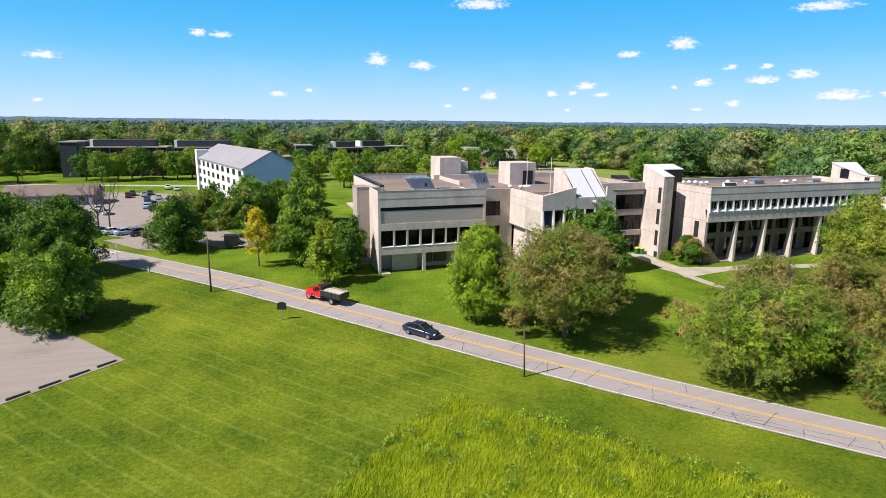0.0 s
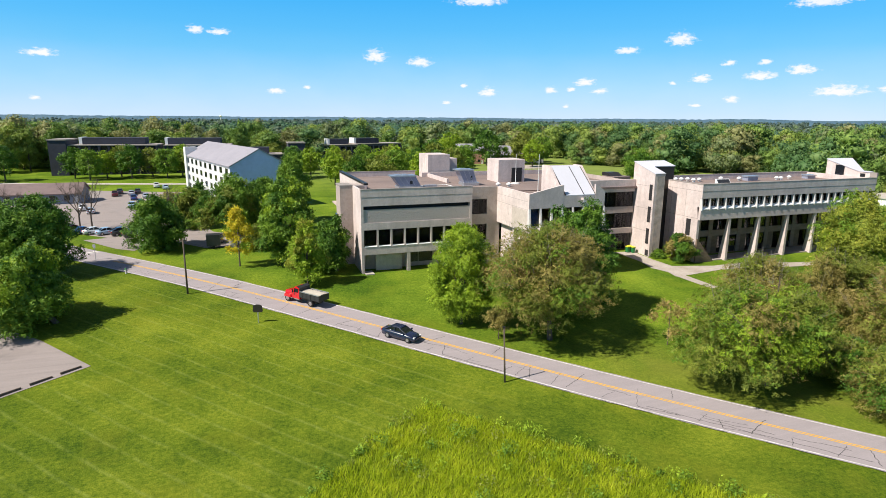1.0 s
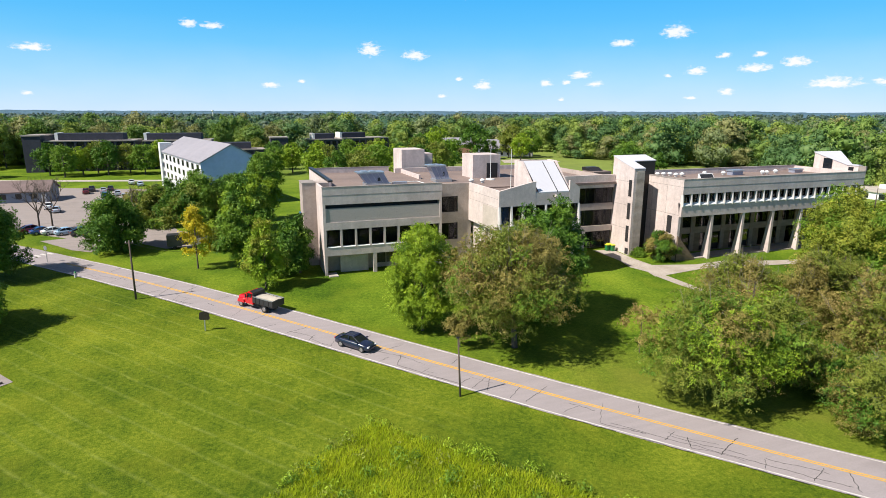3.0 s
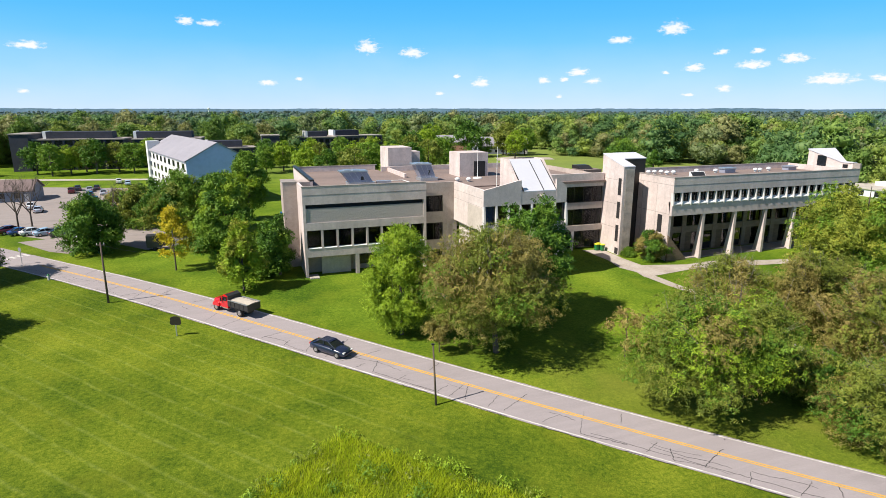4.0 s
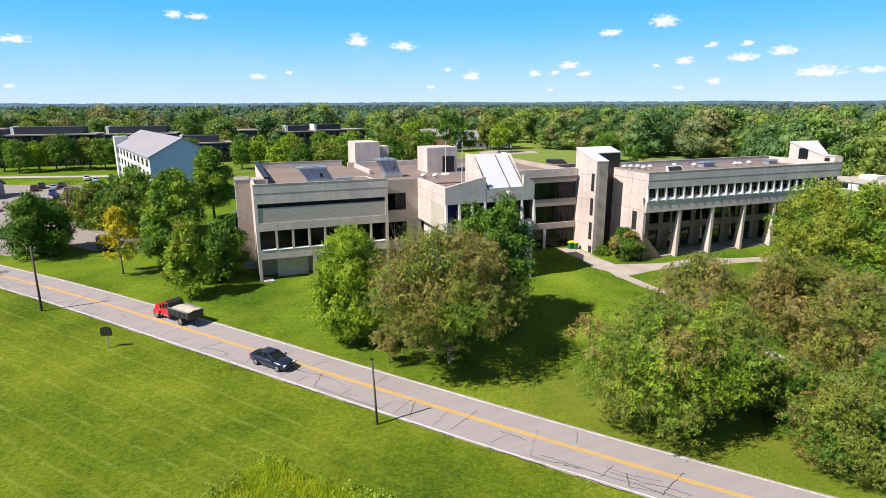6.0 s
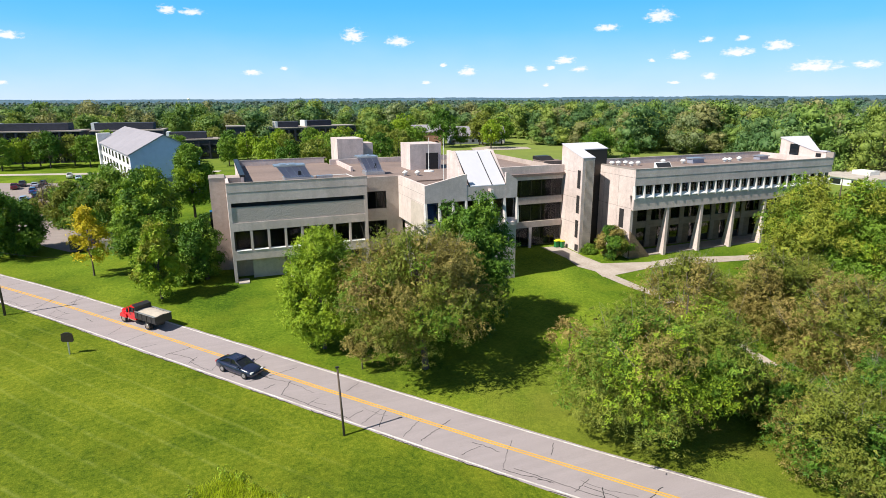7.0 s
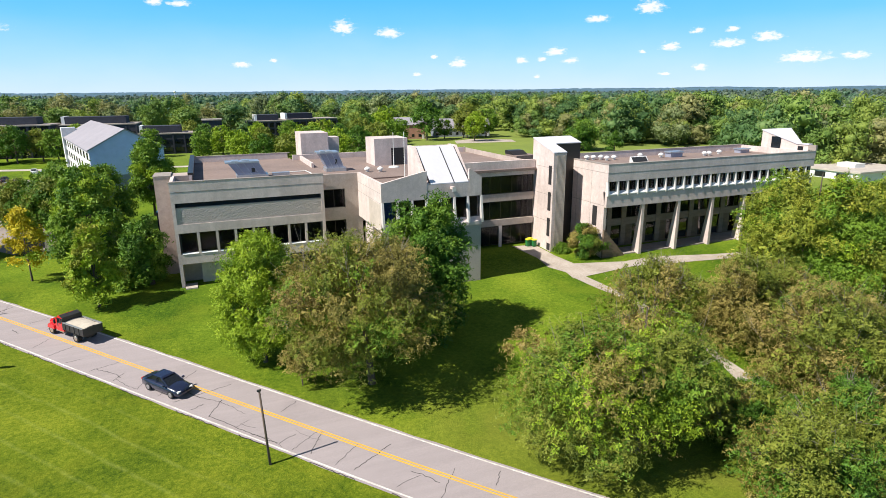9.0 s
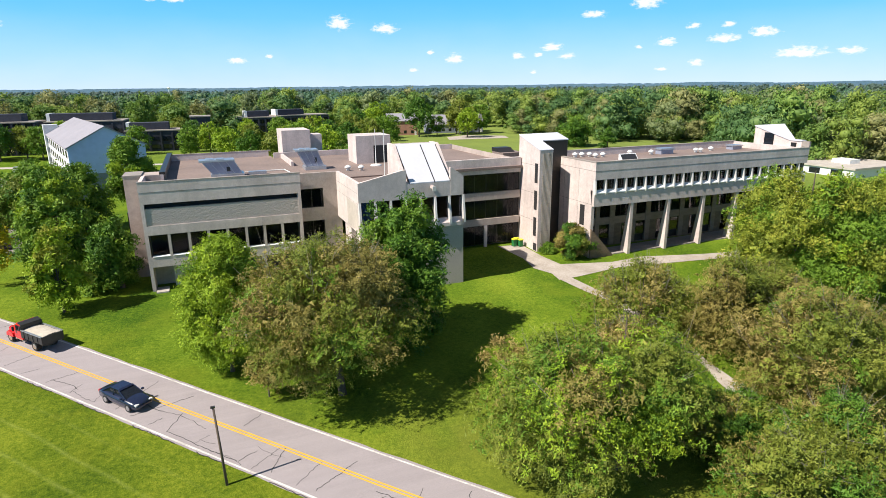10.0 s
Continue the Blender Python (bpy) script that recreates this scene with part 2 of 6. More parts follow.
def lawn_mat():
    m, t, b = nodes_of("lawn")
    p = pos_of(t)
    q = pos_of(t, (1, 1, 1), -ROAD_TURN)
    tuft = noise_of(t, p, 2.6, 8.0, 0.8)
    patch = noise_of(t, p, 0.09, 4.0, 0.6)
    tuft = math_of(t, "ADD", math_of(t, "MULTIPLY", tuft, 0.6), math_of(t, "MULTIPLY", noise_of(t, p, 8.5, 4.0, 0.8), 0.4))
    col = ramp_of(t, math_of(t, "ADD", math_of(t, "MULTIPLY", tuft, 0.68), math_of(t, "MULTIPLY", patch, 0.32)),
                  [(0.41, (0.040, 0.078, 0.008)), (0.50, (0.112, 0.156, 0.013)), (0.60, (0.232, 0.262, 0.028))])
    dry = ramp_of(t, noise_of(t, p, 0.16, 5.0, 0.7), [(0.5, (0, 0, 0)), (0.72, (1, 1, 1))])
    col = mix_of(t, math_of(t, "MULTIPLY", dry, 0.42), col, (0.200, 0.205, 0.020))
    # lusher turf beyond the road, a drier field on the near side
    split = t.nodes.new("ShaderNodeSeparateXYZ")
    t.links.new(q, split.inputs[0])
    lush = t.nodes.new("ShaderNodeMapRange")
    lush.inputs["From Min"].default_value, lush.inputs["From Max"].default_value = 56.0, 66.0
    t.links.new(split.outputs[1], lush.inputs["Value"])
    col = mix_of(t, 1.0, col, mix_of(t, lush.outputs[0], (1.0, 1.0, 0.8), (0.93, 1.08, 0.9)), "MULTIPLY")
    # drier, paler meadows beyond the buildings
    pale = t.nodes.new("ShaderNodeMapRange")
    pale.inputs["From Min"].default_value, pale.inputs["From Max"].default_value = 140.0, 230.0
    t.links.new(split.outputs[1], pale.inputs["Value"])
    col = mix_of(t, math_of(t, "MULTIPLY", pale.outputs[0], 0.6), col, (0.215, 0.250, 0.075))
    # the turf beside the far lane is thin and yellowing
    thin = t.nodes.new("ShaderNodeMapRange")
    thin.inputs["From Min"].default_value, thin.inputs["From Max"].default_value = -30.0, -8.0
    t.links.new(split.outputs[0], thin.inputs["Value"])
    kerb = t.nodes.new("ShaderNodeMapRange")
    kerb.inputs["From Min"].default_value, kerb.inputs["From Max"].default_value = 75.0, 66.0
    t.links.new(split.outputs[1], kerb.inputs["Value"])
    worn = math_of(t, "MULTIPLY", math_of(t, "MULTIPLY", thin.outputs[0], math_of(t, "MULTIPLY", lush.outputs[0], kerb.outputs[0])), ramp_of(t, noise_of(t, p, 0.12, 4.0, 0.6), [(0.3, (0, 0, 0)), (0.55, (1, 1, 1))]))
    col = mix_of(t, math_of(t, "MULTIPLY", worn, 0.6), col, mix_of(t, tuft, (0.130, 0.135, 0.018), (0.260, 0.255, 0.045)))
    # rows of dry clippings that the mower left, only in the open field
    wob = noise_of(t, p, 0.12, 2.0)
    sp = t.nodes.new("ShaderNodeSeparateXYZ")
    t.links.new(q, sp.inputs[0])
    across = math_of(t, "ADD", sp.outputs[1], math_of(t, "MULTIPLY", wob, 0.8))
    saw = math_of(t, "PINGPONG", across, 1.1)
    row = t.nodes.new("ShaderNodeMapRange")
    row.inputs["From Min"].default_value, row.inputs["From Max"].default_value = 0.24, 0.0
    t.links.new(saw, row.inputs["Value"])
    brk = ramp_of(t, noise_of(t, pos_of(t, (1, 1, 1)), 0.8, 4.0, 0.7), [(0.35, (0, 0, 0)), (0.62, (1, 1, 1))])
    side = t.nodes.new("ShaderNodeMapRange")
    side.inputs["From Min"].default_value, side.inputs["From Max"].default_value = 54.0, 51.0
    t.links.new(sp.outputs[1], side.inputs["Value"])
    reach = t.nodes.new("ShaderNodeMapRange")
    reach.inputs["From Min"].default_value, reach.inputs["From Max"].default_value = -14.0, -28.0
    t.links.new(sp.outputs[0], reach.inputs["Value"])
    brk = math_of(t, "MULTIPLY", brk, reach.outputs[0])
    rows_ = math_of(t, "MULTIPLY", math_of(t, "MULTIPLY", row.outputs[0], brk), side.outputs[0])
    col = mix_of(t, math_of(t, "MULTIPLY", rows_, 0.36), col, (0.300, 0.340, 0.070))
    t.links.new(col, b.inputs["Base Color"])
    b.inputs["Roughness"].default_value = 0.9
    b.inputs["Specular IOR Level"].default_value = 0.05
    bump_of(t, b, tuft, 1.0, 0.16)
    return m


def asphalt_mat(name, c, c2, crack=0.5):
    m, t, b = nodes_of(name)
    p = pos_of(t)
    along = pos_of(t, (0.12, 1.6, 1), -ROAD_TURN)
    col = ramp_of(t, noise_of(t, along, 0.9, 5.0, 0.6), [(0.35, c2), (0.65, c)])
    col = mix_of(t, 0.4, col, ramp_of(t, noise_of(t, p, 14.0, 5.0, 0.8), [(0.35, tuple(v * 0.6 for v in c)), (0.7, tuple(min(1, v * 1.3) for v in c))]))
    stain = ramp_of(t, noise_of(t, p, 0.22, 4.0, 0.65), [(0.55, (0, 0, 0)), (0.75, (1, 1, 1))])
    col = mix_of(t, math_of(t, "MULTIPLY", stain, crack), col, tuple(v * 0.6 for v in c2))
    t.links.new(col, b.inputs["Base Color"])
    b.inputs["Roughness"].default_value = 0.9
    bump_of(t, b, noise_of(t, p, 30.0, 3.0), 0.3, 0.01)
    return m


M = {
    "concrete": concrete_mat("cream_concrete", (0.71, 0.59, 0.55), (0.33, 0.27, 0.245), 0.55),
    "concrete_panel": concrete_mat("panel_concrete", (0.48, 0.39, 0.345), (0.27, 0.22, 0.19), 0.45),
    "fluted": concrete_mat("fluted_concrete", (0.57, 0.485, 0.42), (0.30, 0.25, 0.215), 0.5),
    "hammered": rough_concrete_mat("hammered_concrete", (0.43, 0.375, 0.35)),
    "roof": plain("brown_roof_gravel", (0.245, 0.180, 0.155), (0.165, 0.120, 0.103), 0.95, fine=3.0, coarse=0.15, bump=0.3),
    "coping": concrete_mat("coping_concrete", (0.36, 0.31, 0.275), (0.18, 0.155, 0.14), 0.5),
    # near-black for openings and recesses: their shade put into the colour
    "dark": plain("recess_shade_black", (0.024, 0.021, 0.022), (0.014, 0.013, 0.014), 0.8),
    # backing behind panes: the darkness of unlit rooms put into the colour
    "interior": plain("unlit_room_tone", (0.085, 0.072, 0.070), (0.045, 0.040, 0.040), 0.8, fine=0.8, coarse=0.3),
    "glass": glass_mat("tinted_glass", (0.66, 0.66, 0.70)),
    "frame": plain("pale_window_frame", (0.68, 0.63, 0.60), (0.55, 0.51, 0.48), 0.6),
    "bronze": plain("bronze_frame", (0.06, 0.05, 0.045), (0.04, 0.035, 0.03), 0.45, 0.6),
    "white": plain("white_paint", (0.78, 0.77, 0.75), (0.62, 0.61, 0.58), 0.55, fine=4.0, coarse=0.4),
    "membrane": plain("white_roof_sheet", (0.60, 0.585, 0.62), (0.565, 0.55, 0.585), 0.5, fine=2.0, coarse=0.3),
    "galv": plain("galvanised_sheet", (0.55, 0.57, 0.6), (0.42, 0.44, 0.47), 0.38, 0.75),
    "duct": plain("grey_duct_paint", (0.35, 0.36, 0.44), (0.25, 0.26, 0.33), 0.5, 0.2),
    "brick": plain("brown_brick", (0.22, 0.155, 0.105), (0.12, 0.085, 0.058), 0.9, fine=5.0, coarse=0.8, bump=0.3, stretch=(1, 1, 3)),
    "brick_pale": plain("pale_brown_brick", (0.29, 0.22, 0.18), (0.20, 0.15, 0.12), 0.9, fine=5.0, coarse=0.8, bump=0.3, stretch=(1, 1, 3)),
    "lawn": lawn_mat(),
    "asphalt": asphalt_mat("grey_asphalt", (0.33, 0.285, 0.285), (0.275, 0.237, 0.237), 0.25),
    "lot": asphalt_mat("bleached_asphalt", (0.30, 0.250, 0.228), (0.225, 0.188, 0.170), 0.45),
    "gravel": plain("pale_gravel", (0.44, 0.38, 0.33), (0.30, 0.25, 0.2), 0.95, fine=4.0, coarse=0.4, bump=0.3),
    "walk": plain("pale_paving", (0.48, 0.43, 0.38), (0.36, 0.31, 0.27), 0.9, fine=3.0, coarse=0.4),
    "tar": plain("black_tar", (0.025, 0.023, 0.022), (0.015, 0.015, 0.015), 0.7),
    "line_white": plain("white_road_paint", (0.68, 0.64, 0.60), (0.40, 0.36, 0.33), 0.8, fine=5.0, coarse=1.0),
    "line_yellow": plain("yellow_road_paint", (0.72, 0.38, 0.03), (0.56, 0.31, 0.05), 0.8, fine=4.0, coarse=0.8),
    "bark": plain("grey_brown_bark", (0.13, 0.10, 0.075), (0.06, 0.045, 0.035), 0.95, fine=8.0, coarse=1.5, bump=0.5, stretch=(3, 3, 0.6)),
    "twig": plain("grey_twig_bark", (0.30, 0.26, 0.22), (0.19, 0.16, 0.13), 0.95),
    "wood": plain("weathered_pole_wood", (0.13, 0.095, 0.07), (0.07, 0.05, 0.04), 0.95, fine=8.0, coarse=1.0, stretch=(4, 4, 0.5)),
    "leaf_green": leaf_mat("leaf_green", (0.070, 0.140, 0.012), (0.135, 0.240, 0.020), (0.215, 0.320, 0.030)),
    "leaf_dark": leaf_mat("leaf_dark", (0.036, 0.092, 0.010), (0.076, 0.168, 0.015), (0.135, 0.240, 0.022)),
    "leaf_lime": leaf_mat("leaf_lime", (0.140, 0.230, 0.012), (0.240, 0.350, 0.020), (0.360, 0.450, 0.030)),
    "leaf_yellow": leaf_mat("leaf_yellow", (0.28, 0.24, 0.012), (0.52, 0.42, 0.016), (0.66, 0.54, 0.03)),
    "leaf_brown": leaf_mat("leaf_brown", (0.125, 0.125, 0.027), (0.250, 0.214, 0.052), (0.410, 0.318, 0.100), 0.2, 0.5, 0.16),
    "leaf_rust": leaf_mat("leaf_rust", (0.190, 0.145, 0.040), (0.300, 0.230, 0.070), (0.410, 0.310, 0.110)),
    "leaf_olive": leaf_mat("leaf_olive", (0.090, 0.125, 0.016), (0.180, 0.218, 0.028), (0.295, 0.310, 0.050), 0.2, 0.5, 0.16),
    "leaf_gold": leaf_mat("leaf_gold", (0.105, 0.150, 0.014), (0.225, 0.270, 0.028), (0.400, 0.390, 0.050)),
    # mid-distance leaves: bluer than the wood edge, distance haze put into the colour
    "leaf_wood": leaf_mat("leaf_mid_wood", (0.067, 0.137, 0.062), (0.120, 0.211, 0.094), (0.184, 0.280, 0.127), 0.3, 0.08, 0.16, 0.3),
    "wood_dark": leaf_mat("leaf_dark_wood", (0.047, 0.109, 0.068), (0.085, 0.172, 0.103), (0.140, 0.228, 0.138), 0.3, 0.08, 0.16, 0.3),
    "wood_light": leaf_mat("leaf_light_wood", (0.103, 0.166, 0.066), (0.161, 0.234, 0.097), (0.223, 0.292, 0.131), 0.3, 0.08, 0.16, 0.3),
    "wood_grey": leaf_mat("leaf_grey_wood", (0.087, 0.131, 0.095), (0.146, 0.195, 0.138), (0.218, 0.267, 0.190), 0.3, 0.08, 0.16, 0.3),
    "near_wood": leaf_mat("leaf_green_wood_edge", (0.073, 0.134, 0.028), (0.156, 0.252, 0.050), (0.260, 0.360, 0.077), 0.28, 0.09, 0.3),
    "near_dark": leaf_mat("leaf_dark_wood_edge", (0.048, 0.108, 0.036), (0.101, 0.191, 0.058), (0.179, 0.269, 0.083), 0.28, 0.09, 0.3),
    "near_light": leaf_mat("leaf_light_wood_edge", (0.125, 0.185, 0.033), (0.234, 0.309, 0.058), (0.354, 0.412, 0.083), 0.28, 0.09, 0.3),
    "near_tan": leaf_mat("leaf_tan_wood_edge", (0.140, 0.154, 0.058), (0.250, 0.257, 0.094), (0.364, 0.345, 0.144), 0.28, 0.09, 0.3),
    "near_grey": leaf_mat("leaf_grey_wood_edge", (0.099, 0.134, 0.056), (0.182, 0.227, 0.092), (0.281, 0.319, 0.132), 0.28, 0.09, 0.3),
    # far leaves and ridge: aerial haze put into their blue
    "leaf_hazed": leaf_mat("leaf_hazed_wood", (0.050, 0.085, 0.066), (0.080, 0.120, 0.096), (0.120, 0.160, 0.126), 0.15, 0.03, 0.14, 1.0),
    "ridge": leaf_mat("leaf_hazed_ridge", (0.055, 0.105, 0.135), (0.080, 0.140, 0.180), (0.110, 0.175, 0.215), 0.1, 0.006, 0.2, 1.0),
    "reed": leaf_mat("tall_grass_blade", (0.190, 0.270, 0.014), (0.430, 0.520, 0.018), (0.640, 0.660, 0.045), 0.5, 0.42, 0.3),
    # blue of sky mirrored in the panes, put into a backing sheet
    "mirrored_sky": plain("mirrored_sky_blue", (0.16, 0.30, 0.62), (0.10, 0.20, 0.45), 0.8),
    "dorm": plain("dark_dorm_concrete", (0.042, 0.044, 0.062), (0.028, 0.030, 0.044), 0.9, fine=1.5, coarse=0.2),
    "siding": plain("blue_grey_siding", (0.50, 0.56, 0.82), (0.42, 0.48, 0.72), 0.7, fine=1.0, coarse=0.1),
    "shingle": plain("grey_shingle", (0.29, 0.27, 0.30), (0.24, 0.225, 0.25), 0.85, fine=1.2, coarse=0.15),
    "brown_roof": plain("brown_shingle", (0.20, 0.14, 0.13), (0.14, 0.10, 0.095), 0.9),
    "slate": plain("blue_grey_wall", (0.22, 0.24, 0.29), (0.17, 0.18, 0.22), 0.8),
    "red_brick": plain("red_brick_wall", (0.42, 0.22, 0.16), (0.32, 0.16, 0.12), 0.9),
    "rubber": plain("tyre_rubber", (0.02, 0.02, 0.02), (0.012, 0.012, 0.012), 0.85),
    "chrome": plain("steel_wheel", (0.55, 0.55, 0.56), (0.42, 0.42, 0.43), 0.3, 0.9),
    "car_glass": plain("dark_car_glass", (0.015, 0.018, 0.022), (0.01, 0.012, 0.015), 0.06),
    "sand": plain("sand_load", (0.50, 0.44, 0.36), (0.38, 0.33, 0.27), 0.95, fine=6.0, coarse=1.0, bump=0.4),
    "black": plain("black_paint", (0.03, 0.03, 0.032), (0.02, 0.02, 0.02), 0.5),
    "bin_green": plain("green_plastic", (0.02, 0.20, 0.05), (0.015, 0.15, 0.04), 0.5),
    "bin_yellow": plain("yellow_plastic", (0.75, 0.72, 0.04), (0.6, 0.55, 0.03), 0.5),
    "red_lamp": plain("red_lens", (0.5, 0.02, 0.015), (0.4, 0.015, 0.01), 0.25),
}


# ---------------------------------------------------------------- mesh helpers
def box(bm, x0, x1, y0, y1, z0, z1):
    v = [bm.verts.new(p) for p in ((x0, y0, z0), (x1, y0, z0), (x1, y1, z0), (x0, y1, z0), (x0, y0, z1), (x1, y0, z1), (x1, y1, z1), (x0, y1, z1))]
    for f in ((3, 2, 1, 0), (4, 5, 6, 7), (0, 1, 5, 4), (1, 2, 6, 5), (2, 3, 7, 6), (3, 0, 4, 7)):
        bm.faces.new([v[i] for i in f])
    return bm


def prism(bm, outline, axis, a, b):
    """An outline in the two other axes (in order), pulled from a to b along axis."""
    def put(u, w, d):
        return {"x": (d, u, w), "y": (u, d, w), "z": (u, w, d)}[axis]
    lo, hi = [bm.verts.new(put(u, w, a)) for u, w in outline], [bm.verts.new(put(u, w, b)) for u, w in outline]
    n = len(outline)
    bm.faces.new(lo)
    bm.faces.new(hi[::-1])
    for i in range(n):
        bm.faces.new((lo[i], hi[i], hi[(i + 1) % n], lo[(i + 1) % n]))
    return bm


def tube(bm, p0, p1, r0, r1, n=8, caps=True):
    p0, p1 = Vector(p0), Vector(p1)
    d = (p1 - p0).normalized()
    s = d.cross((0, 0, 1)) if abs(d.z) < 0.95 else d.cross((1, 0, 0))
    s.normalize()
    u = s.cross(d)
    rings = []
    for p, r in ((p0, r0), (p1, r1)):
        rings.append([bm.verts.new(p + (s * math.cos(k * 2 * math.pi / n) + u * math.sin(k * 2 * math.pi / n)) * r) for k in range(n)])
    for k in range(n):
        bm.faces.new((rings[0][k], rings[0][(k + 1) % n], rings[1][(k + 1) % n], rings[1][k]))
    if caps:
        bm.faces.new(rings[0][::-1])
        bm.faces.new(rings[1])
    return bm


def sweep(bm, pts, radii, n=6):
    """One unbroken tapered tube through several points."""
    rings = []
    for i, (p, r) in enumerate(zip(pts, radii)):
        d = (Vector(pts[min(i + 1, len(pts) - 1)]) - Vector(pts[max(i - 1, 0)])).normalized()
        s = d.cross((0, 0, 1)) if abs(d.z) < 0.95 else d.cross((0, 1, 0))
        s.normalize()
        u = s.cross(d)
        rings.append([bm.verts.new(Vector(p) + (s * math.cos(k * 2 * math.pi / n) + u * math.sin(k * 2 * math.pi / n)) * r) for k in range(n)])
    for a, b in zip(rings[:-1], rings[1:]):
        for k in range(n):
            bm.faces.new((a[k], a[(k + 1) % n], b[(k + 1) % n], b[k]))
    return bm


def finish(bm, name, material, smooth=False, bevel=0.0):
    if bevel:
        bmesh.ops.bevel(bm, geom=[e for e in bm.edges if e.is_manifold and e.calc_face_angle(0) > 0.6], offset=bevel, segments=1, affect="EDGES")
    bmesh.ops.recalc_face_normals(bm, faces=bm.faces)
    me = bpy.data.meshes.new(name)
    bm.to_mesh(me)
    bm.free()
    for f in me.polygons:
        f.use_smooth = smooth
    me.materials.append(material)
    return me


def part(name, bm, material, parent=None, label="", smooth=False, bevel=0.0, kind=""):
    ob = new(name, finish(bm, name, material, smooth, bevel))
    ob.parent = parent
    return tagged(ob, label, kind=kind)


def thing(name, label, category, at=(0, 0, 0), group="", kind=""):
    ob = new(name)
    ob.location = at
    return tagged(ob, label, category, group, kind)


def raw(name, verts, faces, material, smooth=False):
    """A mesh from numpy arrays of corners and of triangles or quads."""
    me = bpy.data.meshes.new(name)
    nv, nf, k = len(verts), len(faces), faces.shape[1]
    me.vertices.add(nv)
    me.vertices.foreach_set("co", np.asarray(verts, dtype=np.float32).ravel())
    me.loops.add(nf * k)
    me.loops.foreach_set("vertex_index", np.asarray(faces, dtype=np.int32).ravel())
    me.polygons.add(nf)
    me.polygons.foreach_set("loop_start", np.arange(0, nf * k, k, dtype=np.int32))
    me.polygons.foreach_set("use_smooth", np.full(nf, smooth, dtype=bool))
    me.update(calc_edges=True)
    me.materials.append(material)
    return me


# ---------------------------------------------------------------- ground
def soft(v, k=4.0):
    return np.log1p(np.exp(np.clip(k * v, -50, 50))) / k


def gz(x, y):
    """Height of the ground: level in the field, a slow rise to the buildings."""
    s = 0.05 * (np.asarray(y) - 46.5) - 0.002 * (np.asarray(x) - 20)
    return 2.35 - soft(2.35 - soft(s))


def g(x, y):
    return float(gz(x, y))


def spread(lo, hi, step, far):
    inner = list(np.arange(lo, hi + 0.01, step))
    out, d, p, q = [], step, lo, hi
    left, right = [], []
    while q < far:
        d *= 1.35
        p, q = p - d, q + d
        left.append(p)
        right.append(q)
    return np.array(left[::-1] + inner + right)


gx, gy = spread(-90, 150, 2.5, 4700), spread(-20, 170, 2.5, 4700)
X, Y = np.meshgrid(gx, gy)
verts = np.stack([X, Y, gz(X, Y)], -1).reshape(-1, 3)
idx = np.arange(len(verts)).reshape(len(gy), len(gx))
faces = np.stack([idx[:-1, :-1], idx[:-1, 1:], idx[1:, 1:], idx[1:, :-1]], -1).reshape(-1, 4)
tagged(new("ground", raw("ground", verts, faces, M["lawn"], True)), "mown green lawn with rows of dry clippings", "lawn", kind="structure")


def lay(name, outline, material, lift, label, category, step=2.0, kind="structure", parent=None):
    """A flat sheet with an outline in plan, draped on the ground."""
    bm = bmesh.new()
    bm.faces.new([bm.verts.new((x, y, 0)) for x, y in outline])
    xs, ys = [p[0] for p in outline], [p[1] for p in outline]
    for axis, lo, hi in ((0, min(xs), max(xs)), (1, min(ys), max(ys))):
        n = Vector((1, 0, 0)) if axis == 0 else Vector((0, 1, 0))
        c = lo + step
        while c < hi:
            bmesh.ops.bisect_plane(bm, geom=bm.verts[:] + bm.edges[:] + bm.faces[:], plane_co=n * c, plane_no=n)
            c += step
    for v in bm.verts:
        v.co.z = g(v.co.x, v.co.y) + lift
    bmesh.ops.triangulate(bm, faces=bm.faces[:])
    me = finish(bm, name, material)
    if sum(f.normal.z for f in me.polygons) < 0:
        me.flip_normals()
    ob = new(name, me)
    ob.parent = parent
    return tagged(ob, label, category if parent is None else "", kind=kind if parent is None else "")


def road_xy(s, c):
    # the road swings a little towards the field as it runs down to the crossing
    p = ROAD_DIR * s + ROAD_NRM * (c + 0.011 * min(0.0, s + 20))
    return p.x, p.y


def strip(name, s0, s1, c0, c1, material, lift, label="", category="", parent=None, step=3.0, wob=0.0, seed=0):
    """A band along the road from s0 to s1 between two offsets."""
    rnd = random.Random(seed)
    n = max(2, int((s1 - s0) / step))
    vs, fs = [], []
    for i in range(n + 1):
        s = s0 + (s1 - s0) * i / n
        for c in (c0, c1):
            x, y = road_xy(s, c + rnd.uniform(-wob, wob))
            vs.append((x, y, g(x, y) + lift))
    for i in range(n):
        fs.append((2 * i, 2 * i + 1, 2 * i + 3, 2 * i + 2))
    me = raw(name, np.array(vs), np.array(fs), material)
    if me.polygons[0].normal.z < 0:
        me.flip_normals()
    ob = new(name, me)
    ob.parent = parent
    return tagged(ob, label, category, kind="structure" if parent is None else "")


road = strip("road", -190, 120, 54.8, 61.12, M["asphalt"], 0.035, "patched grey two-lane asphalt road", "road", step=2.0, wob=0.07)
strip("edge_line", -100, 120, 54.98, 55.13, M["line_white"], 0.043, "worn white edge line", parent=road, wob=0.015)
strip("edge_line", -100, 120, 60.78, 60.93, M["line_white"], 0.043, "worn white edge line", parent=road, wob=0.015)
strip("centre_line", -96, 120, 57.92, 58.06, M["line_yellow"], 0.043, "double yellow centre line", parent=road, wob=0.01)
